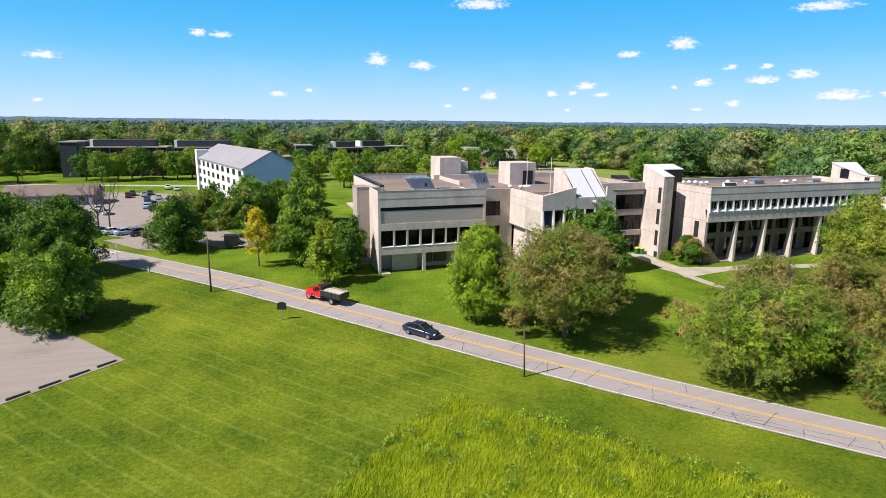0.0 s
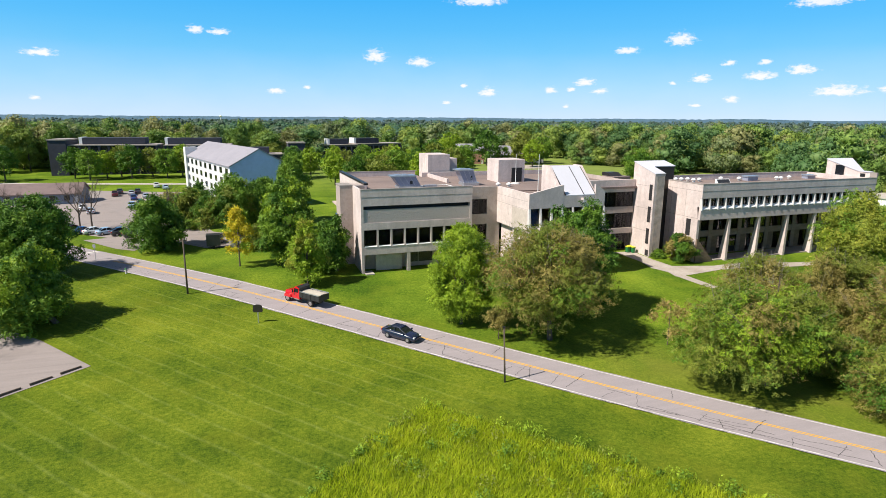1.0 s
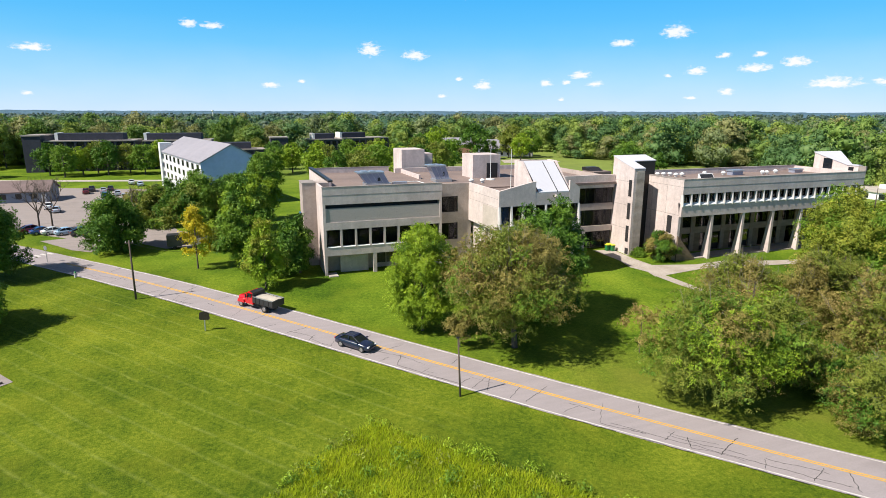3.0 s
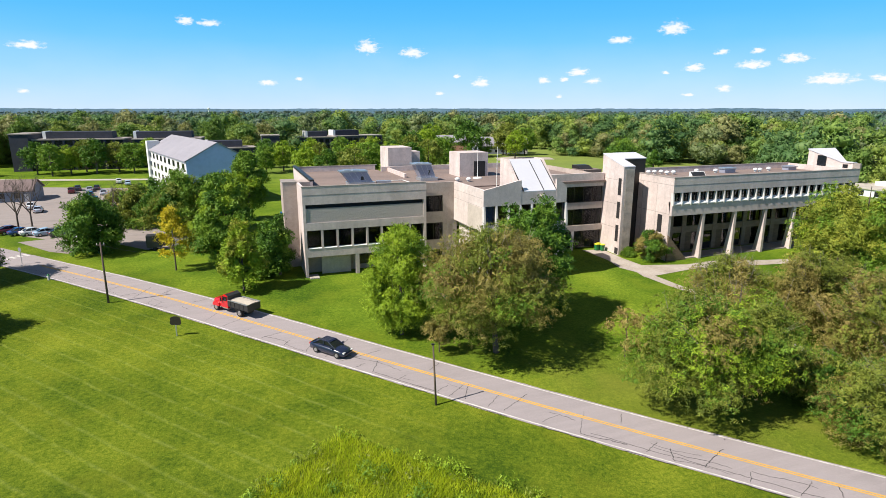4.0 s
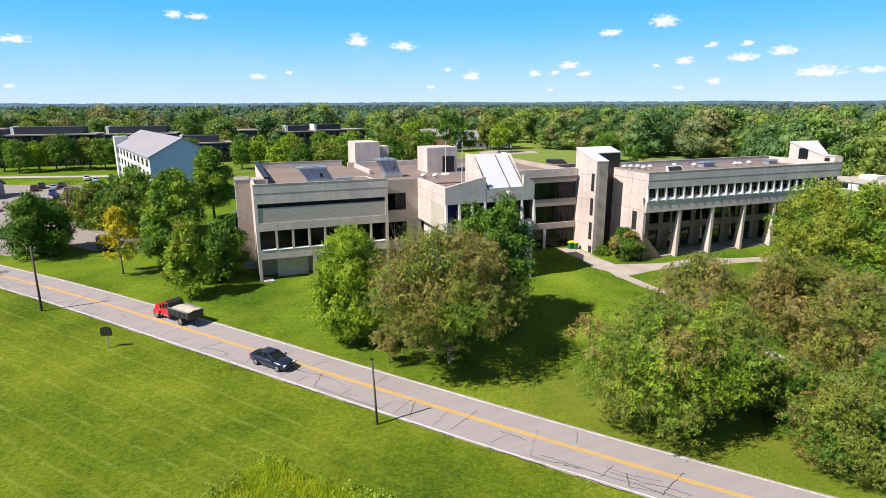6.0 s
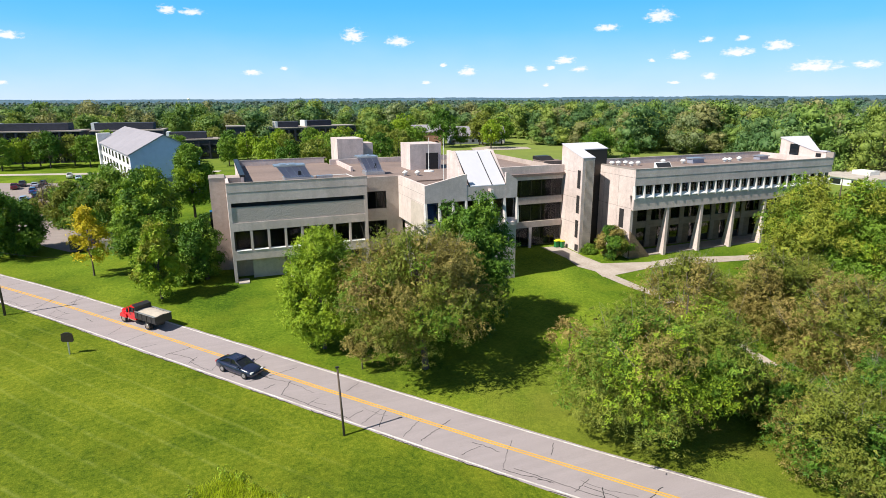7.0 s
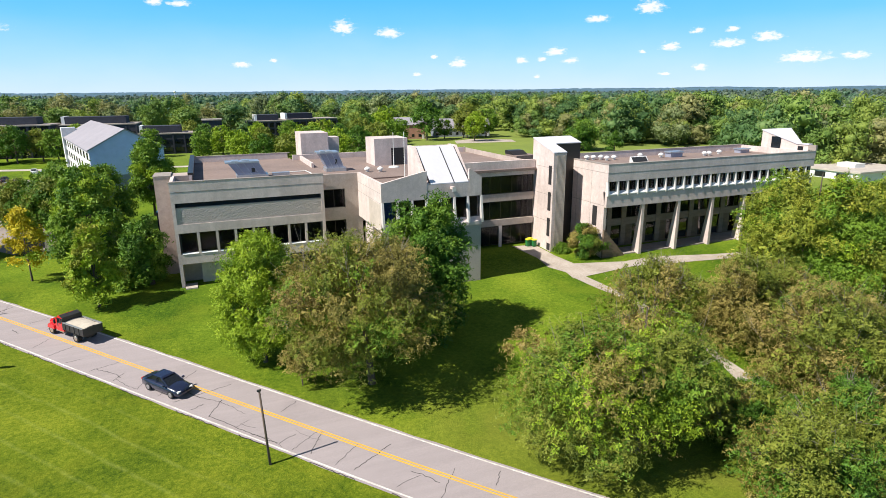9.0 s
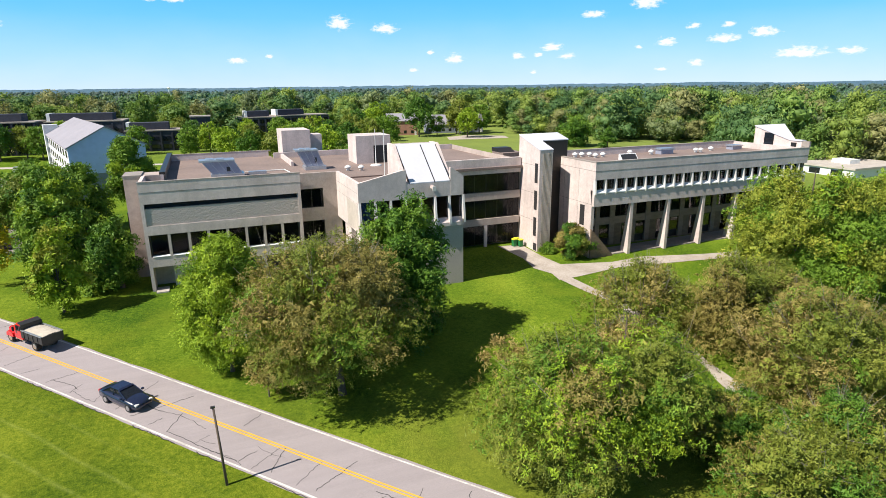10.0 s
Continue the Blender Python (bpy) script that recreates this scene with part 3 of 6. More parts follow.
strip("centre_line", -96, 120, 58.18, 58.32, M["line_yellow"], 0.043, "double yellow centre line", parent=road, wob=0.01)

lay("parking_lot", [(-12.9, 66.3), (-24, 57.8), (-70, 22), (-110, 70), (-52, 107), (-30.2, 85.2), (-19.6, 74.9)], M["lot"], 0.04, "bleached empty asphalt parking lot", "parking lot")
lay("car_park", [(-17.4, 127), (-29.8, 138.8), (-60, 170), (-60, 228), (-30, 214), (-12, 206), (-6, 160), (-6, 138), (-13, 128.5)], M["lot"], 0.03, "pale asphalt car park with parked cars", "parking lot", 4.0)
lay("service_yard", [(-18, 146), (-10, 124), (-4, 116.5), (7, 115), (6, 124), (-3, 133), (-8, 150)], M["lot"], 0.036, "pale asphalt service yard behind the roadside trees", "yard")
lay("side_road", [(-16, 117.6), (-19.5, 120.5), (-27, 131), (-20, 133), (-14, 126)], M["lot"], 0.044, "short asphalt entrance to the car park", "road")
lay("gravel_path", [(68.9, 87.9), (69.3, 84.5), (68.6, 80.3), (69.8, 77.6), (69.4, 75.2), (72.5, 75.4), (80, 76.4), (96, 74.3), (112, 72.0), (112, 74.2), (96, 76.6), (86, 79.0), (80.5, 78.6), (73, 80.4), (72.4, 84.5), (72.4, 90.5), (68.6, 91.0)], M["gravel"], 0.045, "pale gravel path to the building entrance", "path")
lay("footpath", [(69.6, 75.2), (71.4, 75.4), (72.0, 70.5), (72.7, 67), (72.0, 61.5), (72.3, 57), (70.6, 51.5), (70.0, 47), (68.0, 43.6), (67.3, 43.9), (68.4, 48.2), (69.8, 51.8), (70.6, 57.3), (71.0, 62), (71.2, 67), (70.2, 71)], M["gravel"], 0.052, "worn gravel footpath under the trees", "path")
lay("sand_path", [(95, 172), (128, 190), (138, 202), (136, 205), (124, 196), (94, 177)], M["gravel"], 0.04, "sandy track across the far meadow", "path", 6.0)
lay("far_road", [(-120, 262), (-20, 232), (20, 222), (21, 226), (-19, 236.5), (-119, 267)], M["walk"], 0.04, "pale campus road past the dormitories", "road", 8.0)


lay("sand_field", [(133, 262), (162, 258), (166, 270), (150, 282), (138, 276)], M["gravel"], 0.05, "pale sandy infield on the far lawn", "sports field", 4.0)

# ---------------------------------------------------------------- main building
ZB = 0.8  # foundations reach below the sloping lawn


def slab(name, x0, x1, y0, y1, z0, z1, mat_, parent, label="", bevel=0.02):
    return part(name, box(bmesh.new(), x0, x1, y0, y1, z0, z1), mat_, parent, label, bevel=bevel)


def window(x0, x1, y, z0, z1, parent, depth=0.12, bars=1, wall="y"):
    """A bronze frame with its pane; wall "y" faces the road, "x" faces the side."""
    bm = bmesh.new()
    w = 0.07
    cuts = [x0 + (x1 - x0) * i / bars for i in range(bars + 1)]

    def bx(a, b, c, d):
        if wall == "y":
            box(bm, a, b, y, y + depth, c, d)
        else:
            box(bm, y, y + depth, a, b, c, d)
    for i, c in enumerate(cuts):
        lo = c if i == 0 else c - w / 2
        lo = c - w if i == bars else lo
        bx(lo, lo + w, z0, z1)
    for a, b in zip(cuts[:-1], cuts[1:]):
        bx(a + w, b - w, z0, z0 + w)
        bx(a + w, b - w, z1 - w, z1)
    f = part("window", bm, M["bronze"], parent)
    for a, b in zip(cuts[:-1], cuts[1:]):
        bm = bmesh.new()
        if wall == "y":
            box(bm, a + 0.03, b - 0.03, y + 0.04, y + 0.055, z0 + 0.03, z1 - 0.03)
        else:
            box(bm, y + 0.04, y + 0.055, a + 0.03, b - 0.03, z0 + 0.03, z1 - 0.03)
        p = part("pane", bm, M["glass"], f)
        p.visible_shadow = False
    return f


def rough_face(name, x0, x1, y, z0, z1, parent, label, seed):
    """A hammered concrete face with real lumps, on a slab 0.4 m thick."""
    nx, nz = int((x1 - x0) / 0.13), int((z1 - z0) / 0.13)
    xs_, zs_ = np.linspace(x0, x1, nx + 1), np.linspace(z0, z1, nz + 1)
    vs = []
    for z in zs_:
        for x in xs_:
            edge_ = x in (xs_[0], xs_[-1]) or z in (zs_[0], zs_[-1])
            d = 0.0 if edge_ else 0.008 * noise.noise((x * 1.7, z * 2.3, seed)) + 0.015 * noise.noise((x * 4.2, z * 5.2, seed + 9))
            vs.append((x, y - d, z))
    i_ = np.arange((nx + 1) * (nz + 1)).reshape(nz + 1, nx + 1)
    fs = np.stack([i_[:-1, :-1], i_[:-1, 1:], i_[1:, 1:], i_[1:, :-1]], -1).reshape(-1, 4)
    ob = new(name, raw(name, np.array(vs), fs, M["hammered"]))
    ob.parent = parent
    tagged(ob, label)
    slab("backing", x0, x1, y + 0.01, y + 0.4, z0, z1, M["concrete_panel"], parent)


# --- office wing
A = thing("office_wing", "cream concrete office wing with a flat brown roof", "building")
ax0, ax1, ay, ab = 20.45, 39.15, 89.9, 122.0
slab("wall", ax0, ax0 + 0.4, ay + 0.43, 97.0, ZB, 15.45, M["concrete"], A, "sunlit side wall")
slab("wall", 22.6, 23.0, 97.0, ab, ZB, 15.45, M["concrete"], A)
slab("pier", ax0, ax0 + 0.4, ay, ay + 0.42, ZB, 14.32, M["concrete"], A)
slab("wall", ax1 - 0.4, ax1, ay + 0.43, ab, ZB, 14.08, M["concrete"], A)
slab("pier", ax1 - 0.4, ax1, ay, ay + 0.42, ZB, 14.32, M["concrete"], A)
slab("parapet", 40.4, 40.8, 106.0, 119.4, 14.2, 15.1, M["concrete"], A)
slab("wall", 23.0, ax1 - 0.4, ab - 0.4, ab, ZB, 15.35, M["concrete"], A)
slab("roof", ax0 + 0.41, ax1 - 0.02, ay + 0.43, 96.99, 14.1, 14.4, M["roof"], A, "brown gravel roof", 0)
slab("roof", 23.01, ax1 - 0.02, 97.0, ab - 0.41, 14.1, 14.4, M["roof"], A, "brown gravel roof", 0)
slab("parapet", ax0 - 0.02, ax1 + 0.02, ay - 0.03, ay + 0.42, 14.33, 15.48, M["concrete"], A)
slab("coping", ax0 - 0.05, ax1 + 0.05, ay - 0.06, ay + 0.45, 15.483, 15.6, M["coping"], A)
slab("coping", 22.5, 23.2, 97.0, ab, 15.453, 15.75, M["bronze"], A, "dark metal parapet cap")
# added dark sheet: shade on the parapet's inner face put into colour
slab("parapet_shade", 23.005, 23.05, 97.0, ab - 0.5, 14.41, 15.45, M["bronze"], A, "dark sheet, the parapet's inner shade in its colour")
slab("coping", 23.03, ax1, ab - 0.43, ab + 0.03, 15.353, 15.47, M["coping"], A)
slab("fascia", ax0 + 0.4, ax1 - 0.4, ay, ay + 0.4, 12.92, 14.29, M["concrete"], A)
# back of the slot, coloured near-black for the shade under the fascia
slab("shadow_gap", ax0 + 0.4, ax1 - 0.4, ay + 0.9, ay + 1.0, 12.2, 12.95, M["dark"], A, "recessed strip, its shade in the dark colour")
rough_face("rough_panel", ax0 + 0.4, ax1 - 0.4, ay + 0.1, 10.27, 12.33, A, "rough hammered concrete panel", 3)
slab("band", ax0 + 0.4, ax1 - 0.4, ay, ay + 0.5, 9.13, 10.25, M["concrete"], A)
slab("spandrel", ax0 + 0.4, ax1 - 0.4, ay, ay + 0.5, 5.13, 6.4, M["concrete"], A)
# added backing for the windows, coloured as dark as an unlit room
slab("room", ax0 + 0.4, ax1 - 0.4, ay + 2.2, ay + 2.4, 5.2, 14.0, M["interior"], A, "backing wall, dark as an unlit room")
slab("floor_slab", ax0 + 0.4, ax1 - 0.4, ay + 0.5, ab - 0.4, 5.3, 5.6, M["concrete_panel"], A)
slab("floor_slab", ax0 + 0.4, ax1 - 0.4, ay + 0.5, ab - 0.4, 9.3, 9.6, M["concrete_panel"], A)
bays, pitch_ = 8, (ax1 - ax0 - 0.8) / 8
for i in range(bays):
    x0 = ax0 + 0.4 + i * pitch_
    window(x0 + 0.16, x0 + pitch_ - 0.16, ay + 0.28, 6.55, 9.1, A)
    prism(bm := bmesh.new(), [(ay - 0.05, 6.402), (ay + 0.3, 6.402), (ay + 0.3, 6.55), (ay - 0.05, 6.44)], "x", x0 + 0.16, x0 + pitch_ - 0.16)
    part("sill", bm, M["white"], A, "pale sloping sill")
    if i:
        slab("mullion", x0 - 0.15, x0 + 0.15, ay + 0.02, ay + 0.5, 6.42, 9.12, M["concrete"], A)
slab("pad", 20.9, 22.3, 89.1, 91.2, 1.8, g(22, 90) + 0.12, M["walk"], A, "pale concrete pad at the entrance")
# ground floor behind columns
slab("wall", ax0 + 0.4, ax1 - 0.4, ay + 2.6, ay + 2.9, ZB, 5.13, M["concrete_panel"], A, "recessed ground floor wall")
slab("garage_panel", 23.0, 27.4, ay + 1.5, ay + 1.62, ZB, 4.75, M["fluted"], A, "ribbed grey panel")
for x in (27.9, 33.6):
    slab("column", x, x + 0.55, ay + 0.02, ay + 0.6, ZB, 5.13, M["concrete"], A)
for x0, x1 in ((28.6, 30.4), (30.6, 33.0), (34.4, 36.6), (36.8, 38.6)):
    window(x0, x1, ay + 2.45, 2.9, 4.9, A)
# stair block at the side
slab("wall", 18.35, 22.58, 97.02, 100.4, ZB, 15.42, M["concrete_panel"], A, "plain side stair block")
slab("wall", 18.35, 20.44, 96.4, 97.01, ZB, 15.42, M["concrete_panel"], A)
slab("coping", 18.3, 20.46, 96.35, 100.45, 15.424, 15.6, M["coping"], A)
slab("bay_window", 18.0, 18.34, 98.5, 100.2, 6.0, 10.5, M["car_glass"], A, "projecting dark bay window")
# penthouse on the roof
slab("penthouse", 41.0, 45.9, 119.5, 126.0, 13.0, 18.9, M["concrete"], A, "plain concrete stair penthouse")
slab("penthouse", 46.0, 48.3, 121.5, 125.0, 13.0, 17.9, M["concrete"], A)

# --- recess between the wings, main body behind
B = thing("connecting_block", "cream concrete connecting block with dark windows", "building")
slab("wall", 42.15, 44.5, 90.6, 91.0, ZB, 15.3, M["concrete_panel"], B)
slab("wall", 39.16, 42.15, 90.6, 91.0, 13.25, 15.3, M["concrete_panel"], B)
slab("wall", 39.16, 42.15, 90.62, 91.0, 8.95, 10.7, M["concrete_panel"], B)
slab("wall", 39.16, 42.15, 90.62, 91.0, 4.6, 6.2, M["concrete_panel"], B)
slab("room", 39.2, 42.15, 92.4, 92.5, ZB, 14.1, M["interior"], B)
window(39.2, 42.1, 90.75, 10.72, 13.23, B, bars=2)
window(39.2, 42.1, 90.75, 6.22, 8.93, B, bars=2)
slab("wall", 39.16, 72.6, 118.0, 118.4, ZB, 15.3, M["concrete"], B)
slab("roof", 39.18, 72.58, 91.02, 117.98, 14.0, 14.38, M["roof"], B, "brown gravel roof", 0)
slab("penthouse", 50.2, 55.8, 103.85, 109.2, 14.2, 18.7, M["concrete"], B, "concrete roof penthouse with a dark doorway")
# flat sheet; the shade inside the doorway is its dark colour
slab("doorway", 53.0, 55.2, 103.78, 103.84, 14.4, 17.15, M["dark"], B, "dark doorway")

# --- lecture wing with the skylight
C = thing("lecture_wing", "angular cream concrete wing with a white sloping skylight", "building")
cx0, cx1, cy = 44.0, 57.35, 79.1
slab("wall", cx0, cx0 + 0.4, cy + 0.4, 90.59, 9.3, 15.35, M["concrete"], C, "sunlit side wall")
slab("wall", cx0 + 0.9, cx0 + 1.3, cy + 0.4, 90.59, ZB, 9.3, M["concrete"], C, "set-back lower side wall")
slab("fin", cx0 + 0.3, cx0 + 0.9, 84.6, 85.0, ZB, 9.3, M["concrete"], C)
prism(bm := bmesh.new(), [(cx0, 13.05), (49.9, 13.05), (49.9, 16.55), (49.4, 16.5), (cx0, 15.32)], "y", cy, cy + 0.4)
part("gable_wall", bm, M["concrete"], C, "front wall with a rising top", bevel=0.02)
prism(bm := bmesh.new(), [(49.9, 13.05), (55.6, 13.05), (55.6, 14.8), (49.9, 14.8)], "y", cy + 0.02, cy + 0.4)
part("gable_wall", bm, M["concrete"], C)
prism(bm := bmesh.new(), [(55.6, 13.05), (cx1, 13.05), (cx1, 15.42), (55.8, 16.5), (55.6, 16.5)], "y", cy, cy + 0.4)
part("gable_wall", bm, M["concrete"], C, bevel=0.02)
slab("wall", cx1 - 0.4, cx1, cy + 0.4, 91.49, ZB, 15.42, M["concrete"], C)
slab("roof", cx0 + 0.4, cx1 - 0.4, cy + 0.4, 91.0, 13.9, 14.2, M["roof"], C, "brown gravel roof", 0)
slab("inset_panel", cx0 - 0.012, cx0, 79.7, 84.8, 9.5, 12.75, M["fluted"], C, "tan inset wall panel", 0)
slab("joint", cx0 - 0.012, cx0, cy + 0.4, 90.5, 12.85, 12.89, M["coping"], C)
slab("joint", cx0 - 0.012, cx0, cy + 0.4, 90.5, 14.1, 14.14, M["coping"], C)
# skylight: two cheeks, a back and two white panels
for x in (49.85, 55.62):
    prism(bm := bmesh.new(), [(cy + 0.05, 14.21), (86.2, 14.21), (86.2, 19.1), (84.0, 19.1), (cy + 0.6, 15.1), (cy + 0.05, 15.0)], "x", x, x + 0.4)
    part("cheek_wall", bm, M["concrete"], C, "concrete cheek of the skylight")
for x_ in (50.255, 53.5, 55.535):
    prism(bm := bmesh.new(), [(cy + 0.02, 14.84), (cy + 0.02, 15.02), (84.0, 18.97), (84.0, 18.81)], "x", x_, x_ + 0.08)
    part("gasket", bm, M["bronze"], C, "dark seam of the skylight")
slab("skylight_back", 50.26, 55.61, 85.9, 86.18, 14.2, 19.0, M["concrete"], C)
for x0, x1 in ((50.34, 53.49), (53.59, 55.53)):
    prism(bm := bmesh.new(), [(cy + 0.02, 14.82), (cy + 0.02, 14.95), (84.0, 18.9), (85.9, 18.95), (85.9, 18.75), (84.0, 18.75)], "x", x0, x1)
    part("skylight_panel", bm, M["membrane"], C, "white sloping skylight panel")
# strip of tall windows with tapered fins
# added backing whose blue stands in for sky mirrored in the glass
slab("mirrored_sky", cx0 + 0.4, cx0 + 2.0, cy + 0.75, cy + 0.8, 10.3, 13.0, M["mirrored_sky"], C, "blue backing for the sky mirrored in the glass")
xs = [44.15 + i * 1.885 for i in range(8)]
for i, x in enumerate(xs):
    prism(bm := bmesh.new(), [(cy - 0.02, 13.04), (cy + 0.5, 13.04), (cy + 0.5, 9.6), (cy - 0.42, 9.6), (cy - 0.42, 10.2)], "x", x - 0.13, x + 0.13)
    part("fin", bm, M["frame"], C, "pale tapered fin")
    if i < 7:
        window(x + 0.14, x + 1.74, cy + 0.3, 10.3, 13.03, C)
prism(bm := bmesh.new(), [(cy - 0.3, 9.3), (cy + 0.5, 9.3), (cy + 0.5, 10.3), (cy + 0.28, 10.3), (cy - 0.3, 9.75)], "x", cx0 + 0.02, cx1 - 0.02)
part("sloping_sill", bm, M["concrete"], C)
rough_face("rough_panel", cx0 + 1.3, cx1, cy + 0.1, ZB, 9.28, C, "rough hammered concrete base", 4)

# --- link with three window bands
D = thing("link_block", "recessed concrete link with three dark window bands", "building")
dy = 91.5
for z0, z1, dd in ((13.35, 15.6, 0.0), (9.4, 10.55, 0.05), (5.5, 6.5, 0.05)):
    slab("spandrel", 57.0, 72.58, dy + dd, dy + 0.5, z0, z1, M["concrete"] if dd == 0 else M["concrete_panel"], D)
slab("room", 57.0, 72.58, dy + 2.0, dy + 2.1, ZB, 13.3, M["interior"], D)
for z0, z1 in ((10.57, 13.33), (6.52, 9.38), (2.4, 5.48)):
    window(57.4, 72.5, dy + 0.3, z0, z1, D, bars=8)
slab("floor_slab", 57.0, 72.58, dy + 0.5, dy + 2.0, 5.55, 5.8, M["concrete_panel"], D)
slab("floor_slab", 57.0, 72.58, dy + 0.5, dy + 2.0, 9.45, 9.7, M["concrete_panel"], D)
slab("wall", 72.59, 72.74, dy + 0.51, 117.9, ZB, 15.2, M["concrete_panel"], D)
slab("column", 66.5, 67.0, dy + 0.06, dy + 0.28, ZB, 5.5, M["concrete"], D)

# --- stair tower
T = thing("stair_tower", "tall cream concrete stair tower with a sloping white roof", "building")
tx0, tx1, ty = 72.75, 74.95, 86.4
prism(bm := bmesh.new(), [(ty, ZB), (92.4, ZB), (92.4, 18.75), (ty, 16.95)], "x", tx0, tx0 + 0.5)
part("wall", bm, M["concrete"], T, "sunlit side wall with slit windows")
prism(bm := bmesh.new(), [(tx0 + 0.5, ZB), (tx1, ZB), (tx1, 16.9), (tx0 + 0.5, 16.9)], "y", ty + 0.05, ty + 0.5)
part("wall", bm, M["fluted"], T, "ribbed front wall")
prism(bm := bmesh.new(), [(ty + 0.5, ZB), (89.6, ZB), (89.6, 17.75), (ty + 0.5, 16.93)], "x", tx1 - 0.4, tx1)
part("wall", bm, M["concrete"], T)
slab("wall", tx1 + 0.01, 79.5, 89.6, 92.6, ZB, 18.0, M["concrete"], T, "rear part of the tower")
# added dark sheet: the tower's shade on this face put into colour
slab("shade_panel", tx1 + 0.02, 79.48, 89.5, 89.59, ZB, 17.95, M["bronze"], T, "dark sheet deepening the shade beside the tower")
prism(bm := bmesh.new(), [(ty - 0.06, 16.97), (ty - 0.06, 17.09), (92.5, 18.9), (92.5, 18.78)], "x", tx0 - 0.05, tx1 + 0.05)
part("roof", bm, M["membrane"], T, "white sloping roof sheet")
prism(bm := bmesh.new(), [(89.45, 18.003), (89.45, 18.12), (92.5, 18.9), (92.7, 18.9), (92.7, 18.003)], "x", tx1 + 0.06, 79.6)
part("roof", bm, M["membrane"], T, "white sloping roof sheet")
for z in (12.2, 8.2, 4.2):
    slab("slit_window", tx0 - 0.03, tx0 + 0.1, 86.85, 87.65, z, z + 2.85, M["dark"], T, "dark slit window")
slab("slit_window", tx0 - 0.03, tx0 + 0.1, 86.6, 87.5, 2.0, 3.1, M["dark"], T)
for i in range(8):
    slab("rib", tx0 + 0.56 + i * 0.205, tx0 + 0.67 + i * 0.205, ty - 0.03, ty + 0.05, 2.0, 16.6, M["fluted"], T, bevel=0)
slab("edge_band", tx0 + 0.5, tx1, ty - 0.01, ty + 0.048, 16.6, 16.9, M["concrete"], T)
for z in (6.5, 10.6, 14.7):
    slab("joint", tx0 - 0.012, tx0, ty + 0.1, 92.3, z, z + 0.05, M["coping"], T)
for z in (5.0, 9.1, 13.2):
    slab("joint", tx0 + 0.5, tx1, ty - 0.012, ty + 0.06, z, z + 0.07, M["coping"], T)

# --- colonnade wing
R = thing("colonnade_wing", "long cream concrete wing on tapered columns", "building")
rx0, rx1, ry, rb = 78.4, 121.1, 80.8, 96.0
slab("wall", rx0, rx0 + 0.5, ry + 0.5, rb, 5.4, 15.5, M["concrete"], R, "sunlit end wall")
slab("wall", rx0, rx0 + 0.5, ry + 0.5, rb, ZB, 5.398, M["concrete"], R)
slab("wall", rx1 - 0.5, rx1, ry + 0.5, rb, ZB, 15.5, M["concrete"], R)
slab("wall", rx0 + 0.5, rx1 - 0.5, rb - 0.5, rb, ZB, 15.5, M["concrete"], R)
slab("roof", rx0 + 0.5, rx1 - 0.5, ry + 0.5, rb - 0.5, 14.2, 14.5, M["roof"], R, "brown gravel roof", 0)
slab("parapet", rx0 - 0.03, rx1 + 0.03, ry - 0.03, ry + 0.5, 14.35, 15.53, M["concrete"], R)
slab("coping", rx0 - 0.06, rx1 + 0.06, ry - 0.06, ry + 0.53, 15.533, 15.65, M["coping"], R)
slab("coping", rx0 - 0.04, rx0 + 0.54, ry + 0.54, rb, 15.503, 15.62, M["coping"], R)
slab("coping", rx0 + 0.54, rx1, rb - 0.54, rb + 0.04, 15.503, 15.62, M["coping"], R)
slab("fascia", rx0, rx1, ry, ry + 0.5, 13.1, 14.31, M["concrete"], R)
prism(bm := bmesh.new(), [(ry + 0.0, 9.3), (ry + 0.5, 9.3), (ry + 0.9, 11.55), (ry + 0.35, 11.55), (ry + 0.25, 11.2), (ry, 11.0)], "x", rx0, rx1)
part("spandrel", bm, M["concrete"], R, "pale spandrel under the window strip")
slab("ceiling_slab", rx0 + 0.5, rx1 - 0.5, ry + 0.5, rb - 0.5, 9.3, 9.6, M["concrete_panel"], R)
slab("room", rx0 + 0.5, rx1 - 0.5, ry + 2.2, ry + 2.3, 9.6, 14.0, M["interior"], R)
pw = 1.7745
for i in range(24):
    x = rx0 + 0.05 + i * pw
    prism(bm := bmesh.new(), [(ry + 0.02, 13.09), (ry + 0.7, 13.09), (ry + 0.7, 11.4), (ry - 0.05, 10.95), (ry - 0.17, 11.05), (ry - 0.17, 11.36)], "x", x - 0.02, x + 0.2)
    part("fin", bm, M["frame"], R, "pale tapered fin")
    window(x + 0.21, x + pw - 0.03, ry + 0.45, 11.62, 13.08, R, bars=2)
    prism(bm := bmesh.new(), [(ry - 0.11, 11.14), (ry - 0.11, 11.26), (ry + 0.44, 11.62), (ry + 0.44, 11.4), (ry + 0.02, 11.06)], "x", x + 0.205, x + pw - 0.025)
    part("sill", bm, M["white"], R, "white sloping sill")
slab("walkway", rx0 + 0.5, rx1, ry + 0.6, ry + 4.6, ZB, 1.75, M["coping"], R, "paved walkway under the colonnade")
# columns
for i in range(6):
    x = 85.0 + i * 6.95
    prism(bm := bmesh.new(), [(ry + 0.05, 9.31), (ry + 0.45, 9.31), (ry + 1.9, ZB), (ry + 0.05, ZB)], "x", x, x + 0.5)
    part("column", bm, M["concrete"], R, "tapered concrete column", bevel=0.02)
